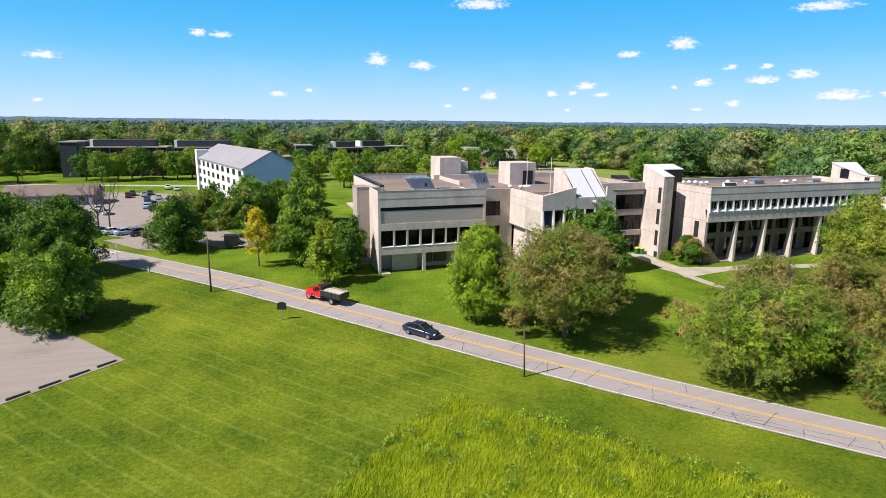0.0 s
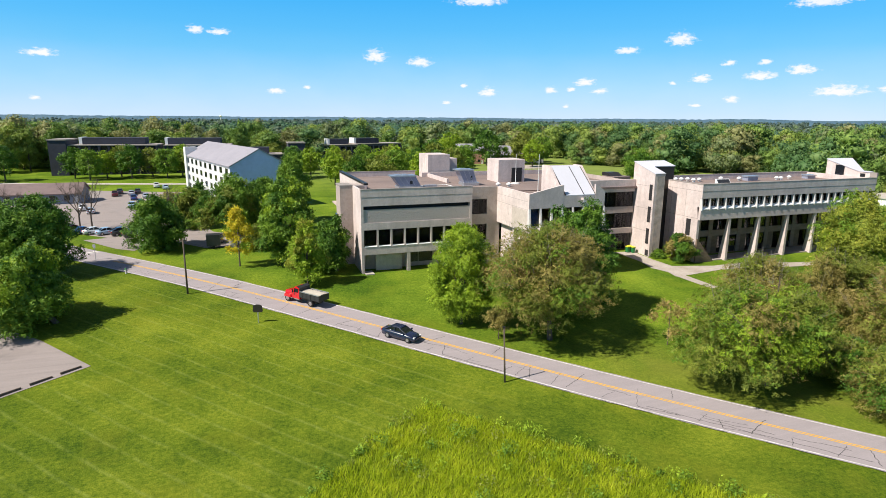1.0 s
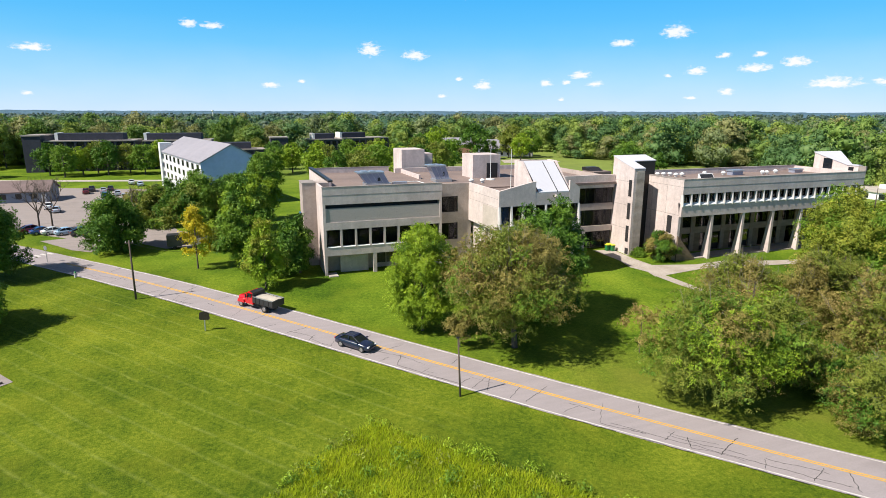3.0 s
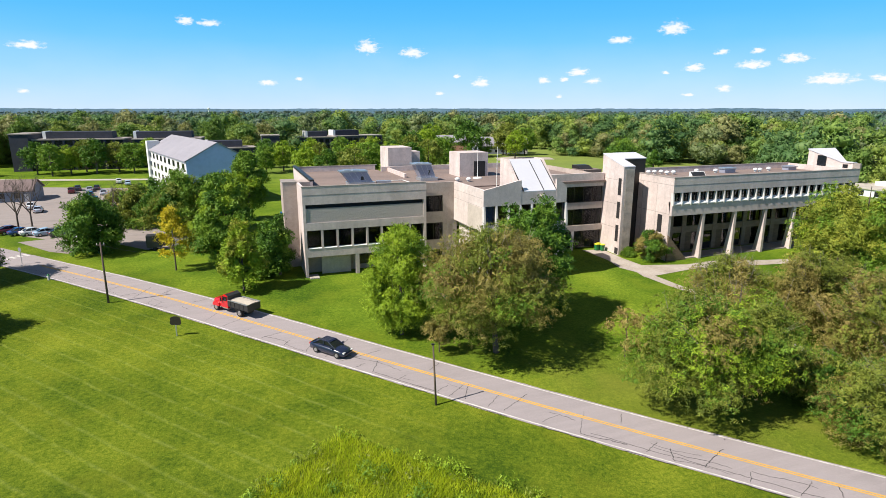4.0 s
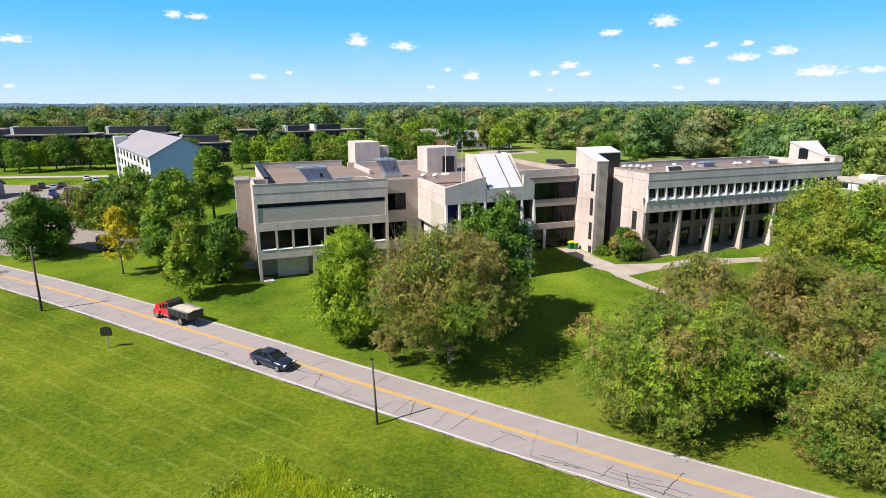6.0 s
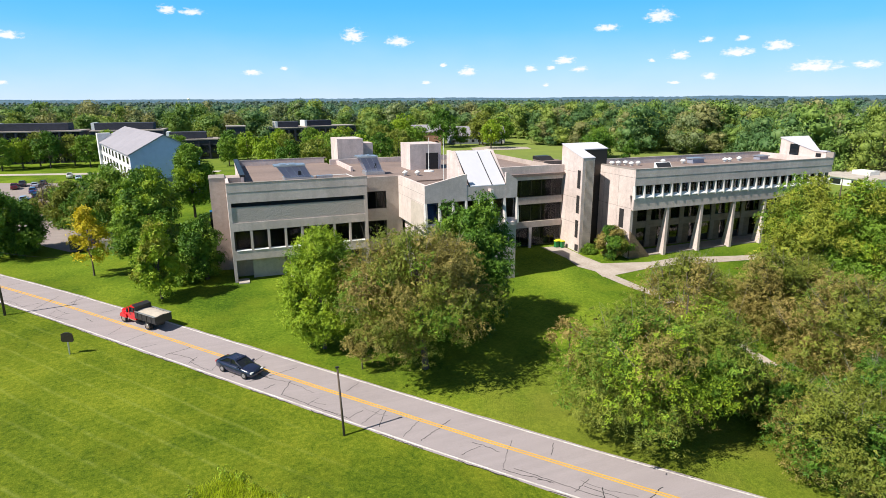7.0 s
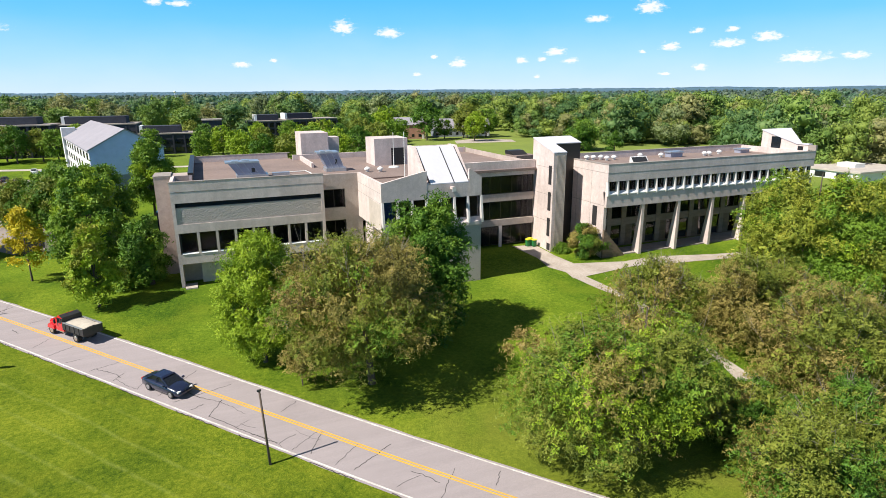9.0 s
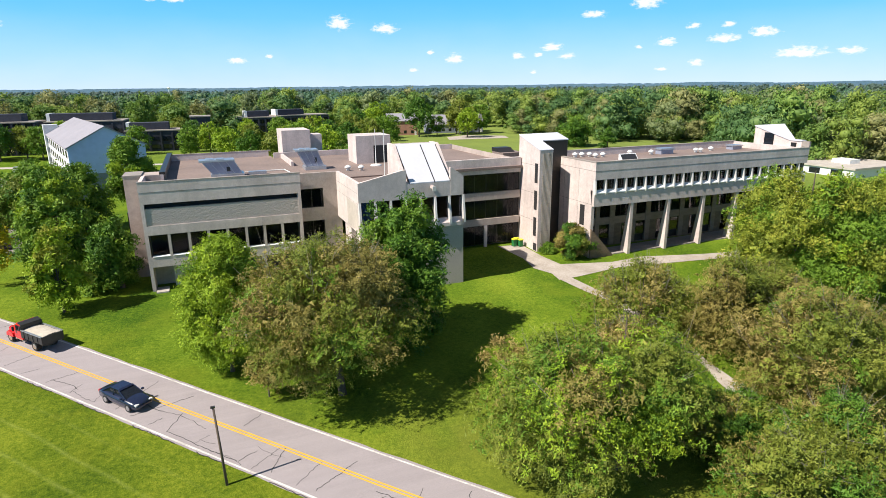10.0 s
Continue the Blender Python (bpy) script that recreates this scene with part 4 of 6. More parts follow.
# recessed two-storey wall
by = ry + 4.6
# near-black backing: the unlit rooms' darkness is in its colour
slab("wall", rx0 + 0.5, rx1 - 0.5, by + 0.3, by + 0.5, ZB, 9.3, M["dark"], R, "backing wall, dark as an unlit room")
slab("band", rx0 + 0.5, rx1 - 0.5, by, by + 0.28, 5.2, 6.3, M["brick_pale"], R)
slab("base_wall", rx0 + 0.5, rx1 - 0.5, by, by + 0.28, ZB, 1.9, M["brick"], R)
for i in range(7):
    x = 78.1 + i * 6.95
    for dx0, dx1 in ((0.0, 0.9), (4.2, 5.0)):
        if x + dx0 > rx0 + 0.5:
            slab("pier", x + dx0, x + dx1, by - 0.05, by + 0.29, 1.9, 9.3, M["brick_pale"], R)
    if x + 5.2 < rx1:
        window(max(x + 0.9, rx0 + 0.5), x + 4.2, by + 0.1, 6.3, 9.28, R, bars=3)
        window(x + 5.0, x + 6.95, by + 0.1, 6.3, 9.28, R)
        slab("brick_panel", max(x + 0.9, rx0 + 0.5), x + 2.3, by + 0.02, by + 0.2, 1.9, 5.2, M["brick"], R)
        window(x + 2.35, x + 4.2, by + 0.1, 1.92, 5.18, R)
        window(x + 5.0, x + 6.95, by + 0.1, 3.0, 5.18, R)
prism(bm := bmesh.new(), [(rx0 + 0.02, ZB), (82.6, ZB), (82.4, 1.8), (rx0 + 0.02, 6.0)], "y", ry + 0.2, ry + 0.5)
part("brick_wing_wall", bm, M["brick"], R, "sloping brown brick wing wall")
for y_ in (84.6, 88.3, 92.0):
    slab("joint", rx0 - 0.012, rx0, y_, y_ + 0.05, 5.4, 14.3, M["coping"], R)
slab("joint", rx0 - 0.012, rx0, ry + 0.5, rb, 14.3, 14.36, M["coping"], R)
slab("joint", rx0 - 0.012, rx0, ry + 0.5, rb, 9.5, 9.55, M["coping"], R)
# no real recess: a flat sheet coloured with the opening's shade
slab("doorway", rx0 - 0.03, rx0 + 0.1, 82.9, 84.0, 6.2, 9.2, M["dark"], R, "dark upper doorway in the end wall")
# clerestory at the far end: its roof falls towards the road
slab("end_block", 121.15, 127.5, 86.0, 96.0, ZB, 14.45, M["concrete"], R)
SPINE = ((82.3, 121.9, 16.5), (84.4, 122.2, 16.5), (91.6, 128.5, 18.5))


def wedge(lift, thick, over):
    """The clerestory's outline from the road side to the back, as a solid of the given thickness or down to the roof."""
    bm = bmesh.new()
    rings = []
    for y, xr, z in SPINE:
        y += -over if y == SPINE[0][0] else (over if y == SPINE[-1][0] else 0)
        z0 = z + lift if thick else 14.46
        z1 = z + lift + thick
        rings.append([bm.verts.new(p) for p in ((121.12 - over, y, z0), (xr + over, y, z0), (xr + over, y, z1), (121.12 - over, y, z1))])
    for p, q in zip(rings[:-1], rings[1:]):
        for k in range(4):
            bm.faces.new((p[k], p[(k + 1) % 4], q[(k + 1) % 4], q[k]))
    bm.faces.new(rings[0][::-1])
    bm.faces.new(rings[-1])
    return bm


part("clerestory", wedge(0, 0, 0.0), M["concrete"], R, "pale wedge-shaped roof clerestory")
part("clerestory_roof", wedge(0.01, 0.16, 0.12), M["membrane"], R, "white sloping clerestory roof")
slab("clerestory_upstand", 121.12, 121.5, 80.9, 82.28, 15.66, 16.55, M["coping"], R, "grey end upstand")
for y0, y1, z0, z1, lab in ((87.6, 89.5, 15.3, 17.55, "dark clerestory window"), (83.2, 84.2, 15.3, 16.2, "small dark window")):
    w_ = part("clerestory_window", box(bmesh.new(), 121.06, 121.115, y0, y1, z0, z1), M["bronze"], R, lab)
    part("pane", box(bmesh.new(), 121.03, 121.055, y0 + 0.1, y1 - 0.1, z0 + 0.1, z1 - 0.1), M["car_glass"], w_)


# ---------------------------------------------------------------- trees
def leaf_cloud(rng, lumps, count, size, droop=0.25, wild=0.45, spray=0, tri=False, shell=False):
    """Small leaves in overlapping loose tufts (centre and radii), gathered in flat sprays of about spray leaves."""
    c = np.array([l[0] for l in lumps])
    r = np.array([l[1] for l in lumps])
    w = r[:, 0] * r[:, 1]
    total = count
    count = max(4, total // spray) if spray else total
    pick = rng.choice(len(lumps), count, p=w / w.sum())
    d = rng.normal(size=(count, 3))
    d[:, 2] += 0.2
    d /= np.linalg.norm(d, axis=1)[:, None]
    rad = rng.random(count) ** 0.42 * rng.uniform(0.85, 1.25, count)
    if shell:
        rad = rng.uniform(0.86, 1.16, count)
    p = c[pick] + d * r[pick] * rad[:, None]
    n = d * 0.9 + rng.normal(size=(count, 3)) * wild
    n[:, 2] += 0.45
    n /= np.linalg.norm(n, axis=1)[:, None]
    if spray:
        own = rng.integers(0, count, total)
        e1 = np.cross(n, rng.normal(size=(count, 3)))
        e1 /= np.linalg.norm(e1, axis=1)[:, None]
        e2 = np.cross(n, e1)
        reach = size * 0.42 * math.sqrt(spray) * rng.uniform(0.6, 1.4, count)
        k1, k2, k3 = rng.normal(size=(3, total, 1)) * np.array([0.95, 0.5, 0.28])[:, None, None]
        p = p[own] + (e1[own] * k1 + e2[own] * k2 + n[own] * k3) * reach[own][:, None]
        p[:, 2] -= 0.25 * np.abs(k1[:, 0]) * reach[own]
        n = n[own] + rng.normal(size=(total, 3)) * wild * 0.8
        n /= np.linalg.norm(n, axis=1)[:, None]
        count = total
    u = np.cross(n, rng.normal(size=(count, 3)))
    u[:, 2] -= droop
    u /= np.linalg.norm(u, axis=1)[:, None]
    v = np.cross(n, u)
    s = size * rng.uniform(0.55, 1.4, count)[:, None]
    if tri:
        return np.stack([p - u * s * 0.6 + v * s * 0.32, p - u * s * 0.6 - v * s * 0.32, p + u * s * 0.85 - n * s * 0.1], 1).reshape(-1, 3), np.arange(count * 3).reshape(-1, 3)
    q = np.stack([p - u * s * 0.72, p + v * s * 0.28, p + u * s * 0.72 - n * s * 0.15, p - v * s * 0.28], 1).reshape(-1, 3)
    f = np.arange(count * 4).reshape(-1, 4)
    return q, f


FORMS = {"oval": ((0, 0.45), (0.2, 0.85), (0.45, 1.0), (0.7, 0.85), (0.9, 0.5), (1, 0.15)),
         "cone": ((0, 0.7), (0.2, 1.0), (0.45, 0.8), (0.7, 0.5), (0.9, 0.25), (1, 0.06)),
         "wide": ((0, 0.8), (0.25, 1.0), (0.5, 0.95), (0.75, 0.72), (0.92, 0.42), (1, 0.12)),
         "tall": ((0, 0.6), (0.15, 0.9), (0.4, 1.0), (0.65, 0.8), (0.85, 0.5), (1, 0.15))}


def lumps_in(rng, centre, radii, n, form="oval", size=(0.16, 0.27), flat=0.75, heads=1):
    """Tufts spread through a crown of a given form, most of them near its skin, with an uneven outline."""
    out = []
    us, fs = zip(*FORMS[form])
    mean = np.mean(radii[:2])
    off = rng.uniform(0, 100)
    crowns = [(0.0, 0.0, 1.0, 1.0)]
    if heads > 1:
        crowns = []
        for i in range(heads):
            t_ = i * 2 * math.pi / heads + rng.uniform(-0.4, 0.4)
            k = rng.uniform(0.38, 0.6) if i else 0.1
            crowns.append((math.cos(t_) * k, math.sin(t_) * k, rng.uniform(0.45, 0.62), rng.uniform(0.72, 1.0)))
    for j in range(n):
        hx, hy, hr, hh = crowns[j % len(crowns)]
        u, a = rng.random() ** 0.9, rng.uniform(0, 2 * math.pi)
        k = np.interp(u, us, fs) * (1 + 0.28 * noise.noise((math.cos(a) * 1.3 + off, math.sin(a) * 1.3, u * 2.5)))
        k *= 0.35 + 0.65 * rng.random() ** 0.55
        rr = mean * rng.uniform(*size) * (0.75 + 0.4 * np.interp(u, us, fs))
        z = centre[2] + (2 * u * hh - 1) * radii[2] * 0.92
        out.append((np.array([centre[0] + (hx + math.cos(a) * k * 0.9 * hr) * radii[0], centre[1] + (hy + math.sin(a) * k * 0.9 * hr) * radii[1], z]), np.array([rr, rr, rr * flat])))
    return out


def tree(name, x, y, top, r, low, mat_, label, seed, leaves=12000, size=0.25, n=70, trunk=0.28, ry=None, form="oval", tuft=(0.16, 0.27), lean=(0, 0), mixed=(), limbs_=12, heads=1, spray=11, twigs=0):
    """A tree: tapered trunk, limbs, and a crown of single leaves. low, top: crown, as heights in the world. mixed: other leaf colours and their shares."""
    rng = np.random.default_rng(seed)
    z0 = g(x, y)
    root = thing(name, label, "tree", (x, y, z0), group="trees")
    cz, rz = (top + low) / 2 - z0, (top - low) / 2
    lumps = lumps_in(rng, (lean[0], lean[1], cz), (r, ry or r, rz), n, form, tuft, heads=heads)
    fork = max(0.8, (low - z0) * 0.9)
    pts = [Vector((0, 0, -0.3)), Vector((lean[0] * 0.2, lean[1] * 0.2, fork * 0.6)), Vector((lean[0] * 0.4, lean[1] * 0.4, fork)), Vector((lean[0] * 0.8, lean[1] * 0.8, cz)), Vector((lean[0], lean[1], cz + rz * 0.8))]
    rad = [trunk * 1.25, trunk, trunk * 0.85, trunk * 0.45, trunk * 0.1]
    part("trunk", sweep(bmesh.new(), pts, rad, 8), M["bark"], root, smooth=True)
    for i in range(limbs_):
        c = Vector(lumps[i % n][0])
        a = pts[2].lerp(pts[3], rng.uniform(0.0, 0.9))
        mid = a.lerp(c, 0.5) + Vector((0, 0, -0.3 + 0.5 * rng.random()))
        part("limb", sweep(bmesh.new(), [a, mid, c], [trunk * 0.3, trunk * 0.18, trunk * 0.04], 5), M["bark"], root, smooth=True)
    if twigs:
        # thin bare shoots that stand out of the sparse crown
        bm = bmesh.new()
        high = [l for l in lumps if l[0][2] > cz - 0.2 * rz]
        for i in range(twigs):
            c, rr = high[rng.integers(len(high))]
            c = Vector(c)
            out = (c - Vector((lean[0], lean[1], cz - rz))).normalized() + Vector(rng.normal(0, 0.3, 3))
            a, tip = c - out * float(rr[0]) * 0.7, c + out * float(rr[0]) * rng.uniform(0.7, 1.15)
            bend = a.lerp(tip, 0.5) + Vector(rng.normal(0, 0.12, 3))
            sweep(bm, [a, bend, tip], [0.022, 0.015, 0.005], 3)
            sweep(bm, [bend, bend.lerp(tip, 0.6) + Vector(rng.normal(0, 0.3, 3))], [0.014, 0.005], 3)
        part("twig_growth", bm, M["twig"], root, "thin grey bare shoots", kind="stuff")
    kinds = [mat_] + [m for m, _ in mixed]
    share = [1 - sum(k for _, k in mixed)] + [k for _, k in mixed]
    # colours lie together in broad patches
    drift_ = np.array([noise.noise(Vector(l[0]) / (0.55 * r) + Vector((seed, 0, 0))) for l in lumps]) + rng.normal(0, 0.09, n)
    which = np.searchsorted(np.cumsum(share)[:-1], drift_.argsort().argsort() / n, side="right")
    for k, m in enumerate(kinds):
        mine = [l for l, w in zip(lumps, which) if w == k]
        if not mine:
            continue
        q, f = leaf_cloud(rng, mine, max(40, int(leaves * len(mine) / n)), size, spray=spray, tri=True)
        if leaves > 8000:
            # larger leaves deep in the crown, which keep the light out
            core = [(l[0] * 0.8 + np.array([lean[0], lean[1], cz - 0.1 * rz]) * 0.2, l[1] * 0.75) for l in mine]
            q2, f2 = leaf_cloud(rng, core, max(30, int(leaves * 0.07 * len(mine) / n)), size * 2.7, wild=0.8, tri=True)
            q, f = np.concatenate([q, q2]), np.concatenate([f, f2 + len(q)])
        q[:, 2] = np.maximum(q[:, 2], 0.12)
        ob = new("crown", raw("crown", q, f, M[m]))
        ob.parent = root
    return root


tree("maple", -19.2, 80.3, 11.6, 6.8, 1.9, "leaf_green", "round green maple on the lawn by the parking lot", 1, 52000, 0.22, 120, trunk=0.3, lean=(-2.6, 0.3), form="wide", mixed=(("leaf_lime", 0.3), ("leaf_dark", 0.15)), heads=3)
tree("maple", -30.5, 88, 10.5, 6.8, 1.8, "leaf_lime", "broad light green maple on the lawn by the parking lot", 2, 38000, 0.24, 90, form="wide", mixed=(("leaf_green", 0.45),), heads=4)
tree("maple", -27, 104, 14.5, 6.5, 3.0, "leaf_dark", "dense dark green maple near the road", 3, 34000, 0.27, 100, trunk=0.35, mixed=(("leaf_green", 0.25),))
tree("maple", -38, 112, 14.5, 7.2, 3.0, "leaf_dark", "dense dark green maple near the parking lot", 4, 34000, 0.28, 100, trunk=0.35, mixed=(("leaf_green", 0.25),))
tree("maple", -13.0, 118.9, 13.4, 5.9, 2.9, "leaf_dark", "dark green maple beside the car park entrance", 5, 30000, 0.27, 90, trunk=0.3, form="wide", lean=(1.6, -0.8), mixed=(("leaf_green", 0.3),), heads=4)
tree("young_tree", 2.1, 100.3, 12.2, 2.6, 4.0, "leaf_yellow", "slender young tree turning yellow", 6, 7000, 0.25, 44, trunk=0.12, form="tall", tuft=(0.17, 0.3), mixed=(("leaf_lime", 0.15),))
tree("young_tree", 11.6, 86.9, 12.0, 3.1, 3.0, "leaf_lime", "bright yellow-green young tree by the road", 7, 17000, 0.24, 70, trunk=0.14, form="cone", mixed=(("leaf_gold", 0.3),))
tree("maple", 16.9, 93.0, 11.6, 4.1, 2.3, "leaf_green", "dark green tree beside the office wing", 8, 22000, 0.26, 70, form="wide", mixed=(("leaf_dark", 0.4),), heads=3)
tree("tall_tree", 10.0, 98.5, 17.6, 4.8, 3.0, "leaf_green", "tall bright green tree behind the roadside trees", 9, 32000, 0.27, 95, trunk=0.32, form="tall", mixed=(("leaf_lime", 0.15), ("leaf_dark", 0.2)))
tree("tree", 1.5, 127.0, 15.5, 6.6, 4.6, "leaf_green", "bushy green tree beside the service yard", 10, 30000, 0.28, 90, form="wide", mixed=(("leaf_olive", 0.3), ("leaf_dark", 0.2)), heads=4)
tree("tree", 14.4, 140.0, 17.8, 4.8, 5.0, "leaf_green", "upright green tree on the lawn behind the office wing", 11, 22000, 0.3, 70, form="tall", trunk=0.25, mixed=(("leaf_lime", 0.2),))
tree("honey_locust", 28.3, 66.4, 14.0, 4.2, 1.6, "leaf_lime", "upright light green tree on the front lawn", 12, 80000, 0.135, 150, trunk=0.2, mixed=(("leaf_green", 0.12),), tuft=(0.16, 0.28), spray=18, twigs=25)
tree("honey_locust", 36.8, 58.9, 14.5, 8.1, 4.5, "leaf_brown", "spreading tree with thin browning foliage", 13, 120000, 0.118, 200, trunk=0.3, lean=(-0.9, 0.2), form="wide", tuft=(0.14, 0.26), mixed=(("leaf_olive", 0.32), ("leaf_green", 0.1), ("leaf_rust", 0.06)), spray=24, twigs=110)
tree("maple", 45.5, 66.0, 16.9, 6.2, 1.3, "leaf_dark", "dense dark green maple before the lecture wing", 14, 80000, 0.2, 130, trunk=0.3, mixed=(("leaf_green", 0.25),), heads=3)
tree("honey_locust", 52.3, 42.2, 12.4, 9.9, 3.0, "leaf_olive", "wide olive-green tree over the road verge", 15, 200000, 0.122, 250, trunk=0.34, form="wide", tuft=(0.13, 0.25), mixed=(("leaf_green", 0.3), ("leaf_lime", 0.2), ("leaf_brown", 0.13), ("leaf_rust", 0.07)), heads=2, spray=24, twigs=90)
tree("honey_locust", 72.0, 41.2, 11.6, 8.6, 0.8, "leaf_olive", "wide tree with thin browning foliage", 16, 115000, 0.124, 220, trunk=0.34, form="wide", tuft=(0.13, 0.25), mixed=(("leaf_brown", 0.38), ("leaf_green", 0.12), ("leaf_rust", 0.1)), heads=2, spray=24, twigs=110)
tree("honey_locust", 80, 33.0, 11.5, 7.6, 1.2, "leaf_olive", "wide olive-green tree beside the footpath", 17, 60000, 0.13, 180, trunk=0.34, form="wide", tuft=(0.13, 0.25), mixed=(("leaf_brown", 0.35), ("leaf_dark", 0.2)), heads=5, spray=24, twigs=40)
tree("honey_locust", 61.2, 33.6, 8.4, 7.2, 0.4, "leaf_olive", "dark olive tree with grey twigs near the road", 26, 85000, 0.125, 170, trunk=0.26, form="wide", tuft=(0.13, 0.25), mixed=(("leaf_dark", 0.35), ("leaf_brown", 0.25)), heads=2, spray=24, twigs=130)
tree("honey_locust", 77, 51.5, 10.5, 7.4, 1.2, "leaf_olive", "olive-green tree with browning tips", 22, 76000, 0.13, 170, trunk=0.3, form="wide", tuft=(0.13, 0.25), mixed=(("leaf_brown", 0.5),), heads=2, spray=24, twigs=60)
tree("shrub", 62.0, 40.8, 3.9, 4.6, 0.3, "leaf_dark", "dark thicket of undergrowth beside the footpath", 27, 30000, 0.13, 90, trunk=0.08, form="wide", tuft=(0.14, 0.25), mixed=(("leaf_olive", 0.45), ("leaf_brown", 0.15)), limbs_=4, spray=18, twigs=40)
tree("honey_locust", 68.0, 58.2, 8.8, 6.6, 0.6, "leaf_olive", "thin grey-green small tree above the footpath", 23, 34000, 0.13, 110, trunk=0.16, form="wide", tuft=(0.14, 0.25), mixed=(("leaf_brown", 0.3),), spray=18, twigs=190)
tree("maple", 96.6, 62.0, 17.3, 10.3, 1.4, "leaf_gold", "broad yellow-green maple before the colonnade", 18, 120000, 0.2, 190, trunk=0.4, form="wide", tuft=(0.13, 0.22), mixed=(("leaf_lime", 0.1), ("leaf_green", 0.3)), heads=6)
tree("maple", 112.0, 58.0, 19.2, 9.0, 1.4, "leaf_gold", "broad yellow-green maple beside its neighbour", 24, 90000, 0.22, 150, trunk=0.4, form="wide", tuft=(0.13, 0.22), mixed=(("leaf_lime", 0.2), ("leaf_green", 0.35)), heads=5)
tree("sapling", 30.9, 60.8, 4.6, 1.9, 1.9, "leaf_brown", "small browning sapling by the road", 19, 2600, 0.18, 22, trunk=0.06, tuft=(0.2, 0.34), limbs_=4)
tree("sapling", 49.5, 53.5, 6.2, 2.0, 1.2, "leaf_rust", "small rusty brown sapling on the front lawn", 25, 1700, 0.18, 20, trunk=0.06, tuft=(0.2, 0.34), limbs_=4)
tree("shrub", 76.6, 82.9, 6.8, 2.9, 1.7, "leaf_dark", "large dark shrub beside the stair tower", 20, 22000, 0.17, 60, trunk=0.12, form="wide", mixed=(("leaf_brown", 0.35), ("leaf_olive", 0.2)), limbs_=5, twigs=20)
tree("hedge", 74.2, 85.6, 3.3, 1.7, 1.8, "leaf_green", "low clipped hedge at the tower's foot", 21, 5000, 0.15, 34, trunk=0.05, ry=0.9, form="wide", limbs_=3)


# far woods: lobed crowns with leaf clumps breaking their outline, nobody could count them
def lobes(rng, lumps, level):
    """Uneven rounded foliage lobes, one for each tuft, as triangles."""
    bm = bmesh.new()
    bmesh.ops.create_icosphere(bm, subdivisions=level, radius=1.0)
    unit = np.array([v.co[:] for v in bm.verts])
    tri_ = np.array([[v.index for v in f.verts] for f in bm.faces])
    bm.free()
    vs, fs = [], []
    for k, (c, r) in enumerate(lumps):
        wob = 1 + rng.uniform(-0.3, 0.3, len(unit))
        fs.append(tri_ + len(unit) * k)
        vs.append(c + unit * wob[:, None] * r)
    return np.concatenate(vs), np.concatenate(fs)


def woods(name, spots, seed, mat_, label, clumps=130, flake=0.15, lobes_=12, level=2):
    rng = np.random.default_rng(seed)
    temps = []
    for k in range(10):
        lum = lumps_in(rng, (0, 0, 0.5), (0.42, 0.42, 0.48), lobes_, ("oval", "wide", "tall")[k % 3], size=(2.1 / math.sqrt(lobes_) * 0.55, 2.1 / math.sqrt(lobes_)))
        q, f = lobes(rng, [(c, r * 0.66) for c, r in lum], level)
        q2, f2 = leaf_cloud(rng, lum, clumps, flake, wild=0.55, tri=True, shell=True)
        temps.append((np.concatenate([q, q2]), np.concatenate([f, f2 + len(q)])))
    vs, fs, base = [], [], 0
    for x, y, h, w in spots:
        q, f = temps[rng.integers(10)]
        a = rng.uniform(0, 6.28)
        ca, sa = math.cos(a), math.sin(a)
        q = np.stack([(q[:, 0] * ca - q[:, 1] * sa) * w, (q[:, 0] * sa + q[:, 1] * ca) * w, q[:, 2] * h], -1)
        vs.append(q + np.array([x, y, g(x, y)]))
        fs.append(f + base)
        base += len(q)
    return tagged(new(name, raw(name, np.concatenate(vs), np.concatenate(fs), M[mat_], True)), label, "woodland", kind="stuff")


rng = np.random.default_rng(77)


def scatter(count, r0, r1, h0, h1, power):
    out = []
    while len(out) < count:
        a = rng.uniform(-30, 72)
        near = np.interp(a, [-30, -5, 8, 16, 24, 30, 36, 40, 44, 50, 72], [310, 310, 310, 370, 400, 370, 335, 290, 262, 225, 200])
        lo = max(near, r0)
        r_ = lo + (r1 - lo) * rng.random() ** power
        x, y = r_ * math.sin(radians(a)), r_ * math.cos(radians(a))
        # clearings
        if r_ > 420 and noise.noise((x / 160, y / 60, 2.0)) > 0.42:
            continue
        h = rng.uniform(h0, h1)
        out.append((x, y, h, h * rng.uniform(0.75, 1.25)))
    return out


NEAR = (("near_wood", 0.3), ("near_dark", 0.2), ("near_light", 0.22), ("near_tan", 0.14), ("near_grey", 0.14))
for k_, (mat_, share) in enumerate(NEAR):
    woods("woodland", scatter(int(420 * share), 0, 450, 11, 23, 0.75), 50 + k_, mat_, "mixed green woodland behind the campus", 1750, 0.044, 14, 1)
